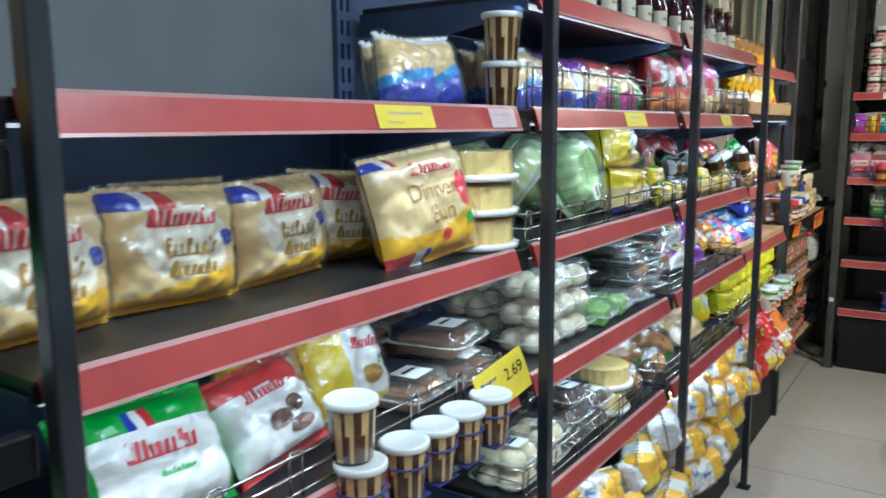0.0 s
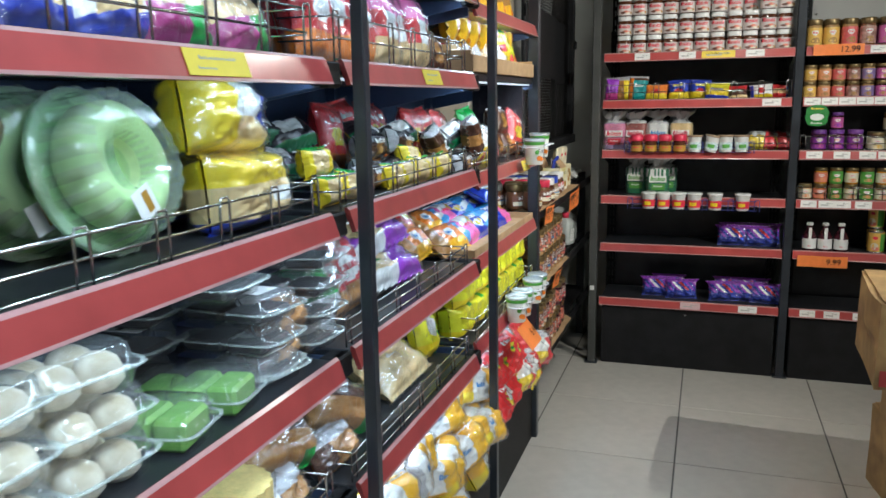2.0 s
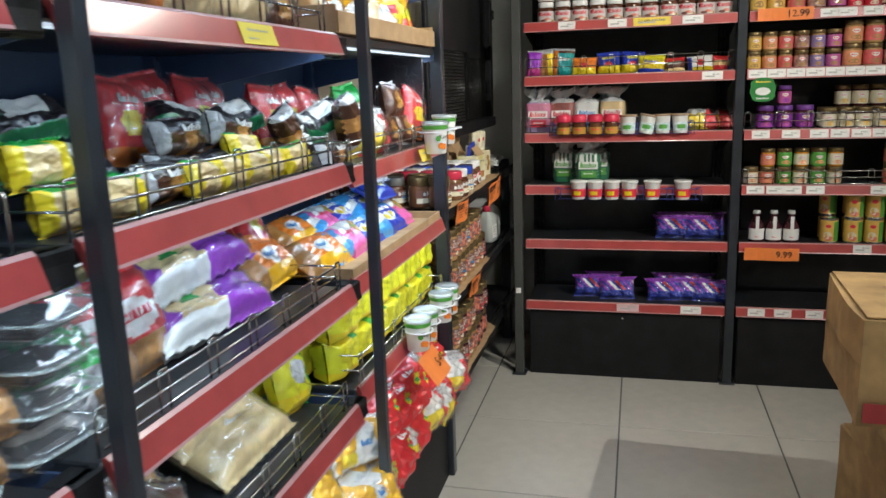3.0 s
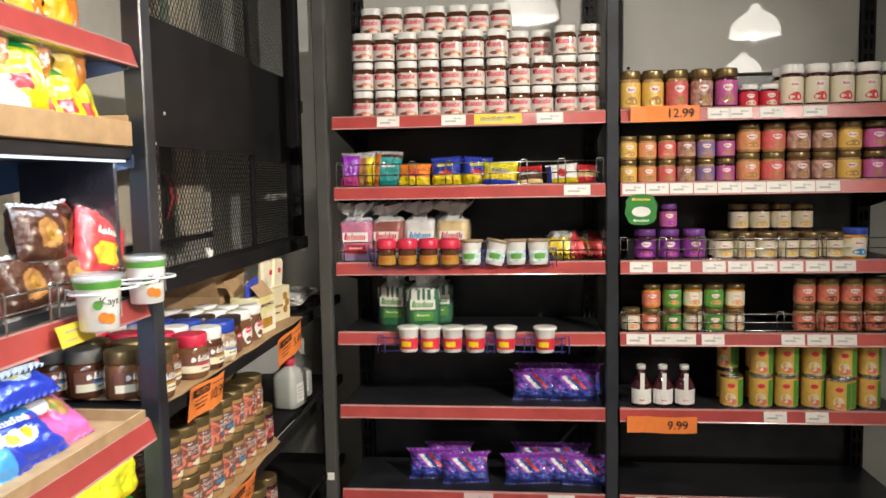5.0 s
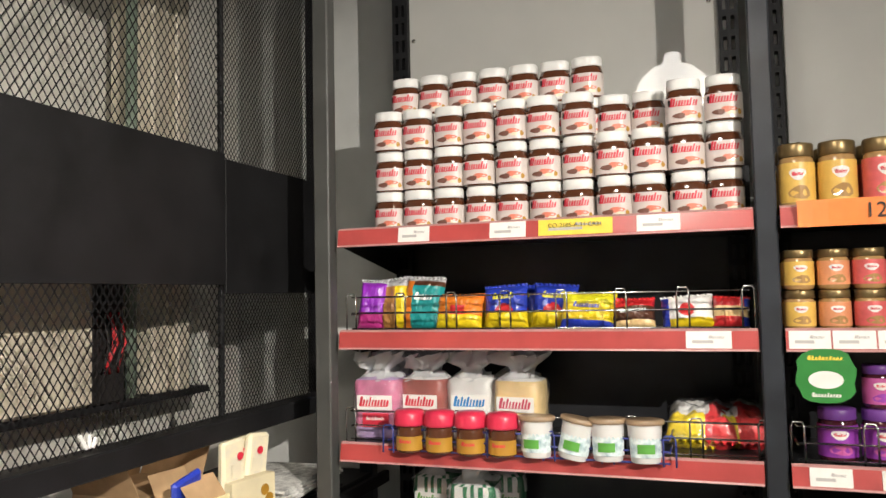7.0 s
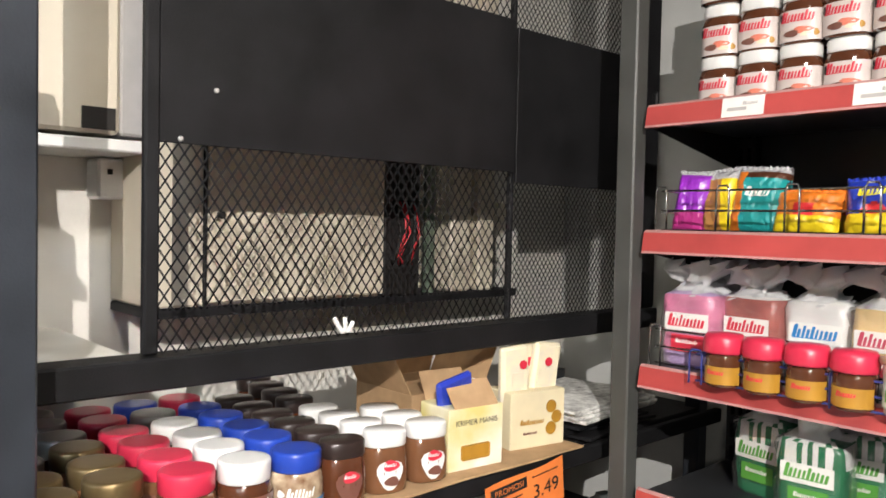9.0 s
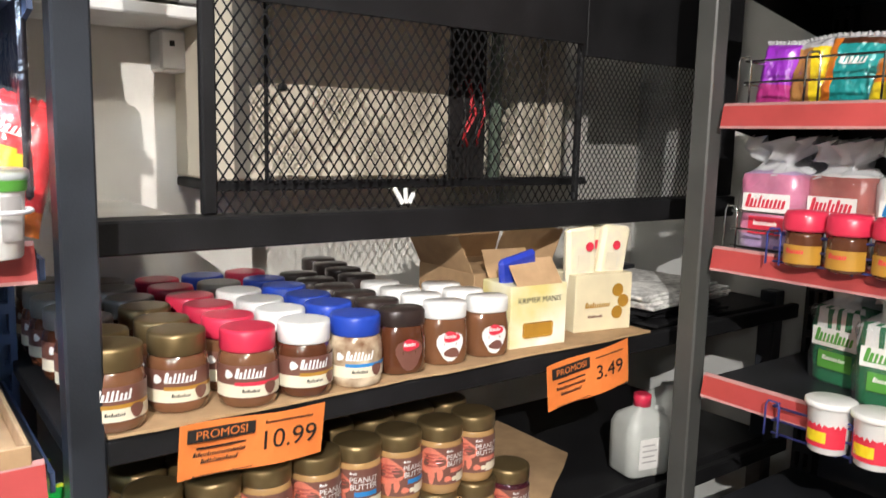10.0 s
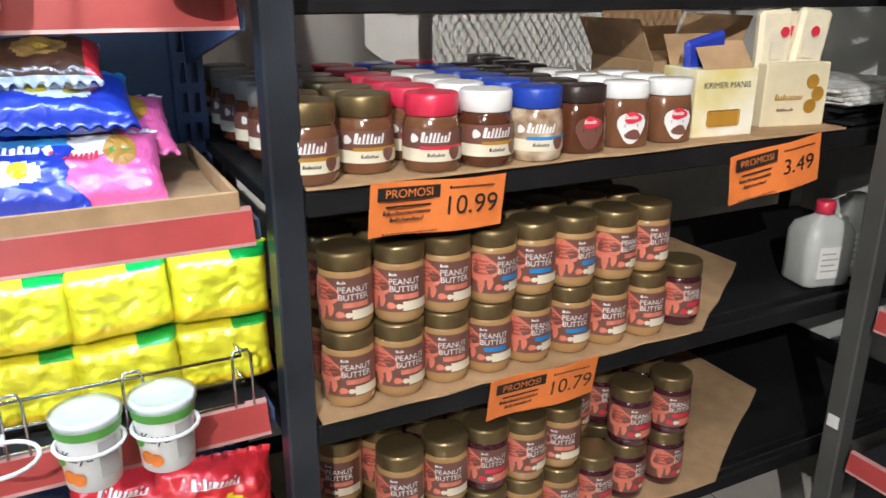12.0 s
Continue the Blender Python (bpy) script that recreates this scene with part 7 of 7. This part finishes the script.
L_YEL = mat("yellow_label", (0.74, 0.47, 0.10), 0.4, coat=0.4)
L_ORG = mat("orange_label", (0.72, 0.30, 0.14), 0.4, coat=0.4)
L_MAG = mat("magenta_label", (0.50, 0.10, 0.32), 0.4, coat=0.4)
L_NAVY = mat("indigo_label", (0.24, 0.17, 0.38), 0.4, coat=0.4)
L_ROSE = mat("rose_label", (0.66, 0.12, 0.12), 0.4, coat=0.4, var=0.2, scale=60)
L_COCOA = mat("cocoa_label", (0.24, 0.11, 0.08), 0.4, coat=0.4, var=0.3, scale=60, tint=(0.5, 0.3, 0.25), mixscale=30)
FL = [("yel", L_YEL, M_PEANUT), ("org", L_ORG, M_PEANUT), ("red", L_ROSE, M_PEANUT), ("brn", L_COCOA, M_SPREADM), ("nav", L_NAVY, M_PEANUT), ("mag", L_MAG, M_DARKJAM)]
W1, W2, W3, W4, W5 = 1.646, 1.411, 1.157, 0.919, 0.664
for i, (c, x) in enumerate(zip((0, 0, 2, 3, 5), (0.532, 0.606, 0.684, 0.762, 0.840))):
    for d in range(3):
        put("tall_" + FL[c][0], b_spreadjar(0.0345, 0.136, FL[c][2], FL[c][1], "tall spread jar with gold lid and bright label"), pose(x, 5.065 + 0.075 * d, W1, 0, 0, 4 * math.sin(i)))
for i in range(2):
    for d in range(3):
        put("short_r", b_spreadjar(0.029, 0.082, M_DARKJAM, L_RED, "short jam jar with white lid", M_PLASTIC, L_CREAM), pose(0.912 + 0.064 * i, 5.07 + 0.065 * d, W1))
for i in range(5):
    for d in range(2):
        put("choc_tall", b_spreadjar(0.036, 0.142, M_DARKJAM, L_CREAM, "tall chocolate malt jar with red and cream label", M_PLASTIC, L_RED), pose(1.045 + 0.078 * i, 5.07 + 0.08 * d, W1))
for i in range(6):
    for k in range(2):
        for d in range(2):
            put("small_" + FL[i][0], b_spreadjar(0.0285, 0.080, FL[i][2], FL[i][1], "small spread jar with gold lid and bright label"), pose(0.527 + 0.0625 * i, 5.06 + 0.062 * d, W2 + 0.0795 * k, 0, 0, 5 * math.sin(i + k)))
for i, c in enumerate((1, 2, 3, 3, 0, 5)):
    for k in range(2):
        put("mid_" + FL[c][0], b_spreadjar(0.0365, 0.097, FL[c][2], FL[c][1], "wide spread jar with gold lid and bright label"), pose(0.912 + 0.0785 * i, 5.065, W2 + 0.096 * k, 0, 0, 5 * math.sin(i + k)))
bp = b_spreadjar(0.0355, 0.105, M_DARKJAM, L_PUR, "squat jar with purple lid and label", M_LIDP, L_MAG)
for x, k in ((0.585, 0), (0.662, 0), (0.745, 0)):
    put("purp", bp, pose(x, 5.075, W3))
put("purp2", b_spreadjar(0.0285, 0.085, M_DARKJAM, L_MAG, "small jar with purple lid and label", M_LIDP, L_PUR), pose(0.660, 5.075, W3 + 0.104))
bj = b_spreadjar(0.0325, 0.092, M_DARKJAM, L_CREAM, "dark jam jar with cream label and gold lid", None, L_YEL)
for i in range(6):
    for d in range(2):
        put("jam", bj, pose(0.838 + 0.0695 * i, 5.07 + 0.07 * d, W3))
for i in range(4):
    put("jam", bj, pose(0.905 + 0.0695 * i, 5.145, W3 + 0.0915))
put("honey", b_spreadjar(0.038, 0.105, M_HONEY, L_CREAM, "honey jar with blue lid and cream label", M_LIDB, L_BLUE), pose(1.25, 5.06, W3))
sgn = thing("shelf_sign", "green shaped cardboard sign hanging from the price rail", "sign", "", pose(0.558, 4.978, 1.376))
bm = lathe([(0.05, 0), (0.05, 0.002)], 24, 1.0, 1.0, 3.0)
for i, v in enumerate(bm.verts):
    v.co.x *= 1 + 0.06 * math.sin(i * 2.1)
part("card", bm, mat("green_sign_card", (0.03, 0.22, 0.04), 0.4, coat=0.4), sgn, "", pose(0, 0, -0.045, 90))
part("print", lathe([(0.03, 0.0024), (0.03, 0.003)], 16, 1.0, 0.55), M_WHITE, sgn, "white printed loaf shape", pose(0.0, 0, -0.052, 90))
part("print", mark(0.06, 0.012, 6, 90), M_YELLOW, sgn, "", pose(0, -0.0028, -0.012))
part("print", mark(0.05, 0.012, 6, 91), M_WHITE, sgn, "", pose(0, -0.0032, -0.080))
LB = [("a", L_PINK), ("b", L_GRN), ("c", L_CREAM), ("d", L_GRN), ("e", L_CREAM)]
for i, (k_, lb) in enumerate(LB):
    for k in range(2):
        put("pick_" + k_, b_spreadjar(0.0305, 0.080, L_GRN if i % 2 else M_HONEY, lb, "small pickle jar with gold lid", None, L_ORG), pose(0.605 + 0.068 * i, 5.065, W4 + 0.0795 * k))
put("pick_c", b_spreadjar(0.0305, 0.08, M_HONEY, L_CREAM, "", None, L_ORG), pose(0.538, 5.06, W4))
for i in range(4):
    for k in range(2):
        put("pbj", b_spreadjar(0.034, 0.090, M_PEANUT, L_PINK, "brown spread jar with gold lid", None, L_BRN), pose(1.10 + 0.074 * i, 5.07, W4 + 0.089 * k))


def b_pump():
    p = thing("syrup_bottle", "dark bottle with white pump-shaped label", "bottle", "syrup bottles")
    part("bottle", lathe([(0.030, 0), (0.034, 0.004), (0.034, 0.070), (0.022, 0.095), (0.013, 0.105), (0.013, 0.128)], 20), M_DARKJAM, p)
    part("cap", lathe([(0.016, 0.125), (0.016, 0.138), (0.014, 0.140)], 14), M_PLASTIC, p, "white cap")
    part("label", wrap(0.0347, -70, 70, 0.012, 0.062), M_PLASTIC, p)
    part("label_neck", boxed(-0.007, -0.0352, 0.060, 0.007, -0.0343, 0.118), M_PLASTIC, p, "white label tongue")
    part("print", mark(0.018, 0.007, 4, 92, 0.0353), L_RED, p, "", pose(0, 0, 0.026))
    return p


for i in range(3):
    put("pump", b_pump, pose(0.572 + 0.0715 * i, 5.06, W5))


def b_can():
    c = thing("fruit_can", "yellow and green printed can of fruit with pull lid", "can", "fruit cans")
    part("can", lathe([(0.036, 0), (0.0375, 0.002), (0.0375, 0.004), (0.0365, 0.006), (0.0365, 0.102), (0.0375, 0.104), (0.0375, 0.108), (0.035, 0.107), (0.0, 0.105)], 24), M_CHROME, c)
    part("label", wrap(0.0369, -180, 180, 0.008, 0.100, 28), L_YEL, c)
    part("print", wrap(0.0374, 20, 75, 0.010, 0.095), L_GRN, c)
    for a, z, w, h, mt in ((-15, 0.075, 0.012, 0.008, L_RED), (-18, 0.035, 0.017, 0.016, L_CREAM), (-10, 0.022, 0.017, 0.010, L_PINK)):
        bm = bmesh.new()
        vs = []
        r = 0.0378 + 0.0004 * (mt is L_PINK)
        for i in range(14):
            t = 2 * math.pi * i / 14
            an = radians(a) + w * math.cos(t) / r
            vs.append(bm.verts.new((r * math.sin(an), -r * math.cos(an), z + h * math.sin(t))))
        bm.faces.new(vs)
        part("print", bm, mt, c)
    return c


for i, x in enumerate((0.872, 0.968, 1.050, 1.135, 1.225, 1.31)):
    for k in range(1 if i == 0 else 2):
        put("can", b_can, pose(x, 5.07 - (0.02 if i == 4 else 0), W5 + 0.108 * k, 0, 0, 8 * math.sin(i * 3)))
    put("can", b_can, pose(x + 0.01, 5.16, W5, 0, 0, 20))
    put("can", b_can, pose(x + 0.01, 5.16, W5 + 0.108, 0, 0, -20))
put("can", b_can, pose(1.20, 5.03 - 0.0, W5 + 0.216 - 0.216, 0, 0, 0))
# rows of tags in unit B's price rails
for z, xs in ((1.652, (0.80, 0.865, 0.96, 1.09)), (1.417, tuple(0.535 + 0.075 * i for i in range(9))), (1.163, (0.56, 0.68, 0.79, 0.87, 0.95, 1.03, 1.11, 1.19)), (0.925, (0.55, 0.63, 0.70, 0.79, 1.04, 1.12, 1.20)), (0.670, (0.99, 1.12)), (0.372, (0.58, 0.69, 0.82))):
    for x in xs:
        label_y(x, 0.072, z, M_WHITE)

# ---- floor tiles ----
tile_mesh = mesh_of("tile", boxed(-0.2985, -0.2985, -0.004, 0.2985, 0.2985, 0.0, 0.0012), M_TILE)
for i in range(-2, 6):
    for j in range(-11, 4):
        x, y = 0.30 + 0.603 * i - 0.0, 3.86 + 0.30 + 0.603 * (j - 1)
        if -1.2 < x < 3.4 and -2.9 < y < 5.6:
            t = new("tile", tile_mesh)
            t.parent = floor
            t.matrix_basis = pose(x, y, 0)
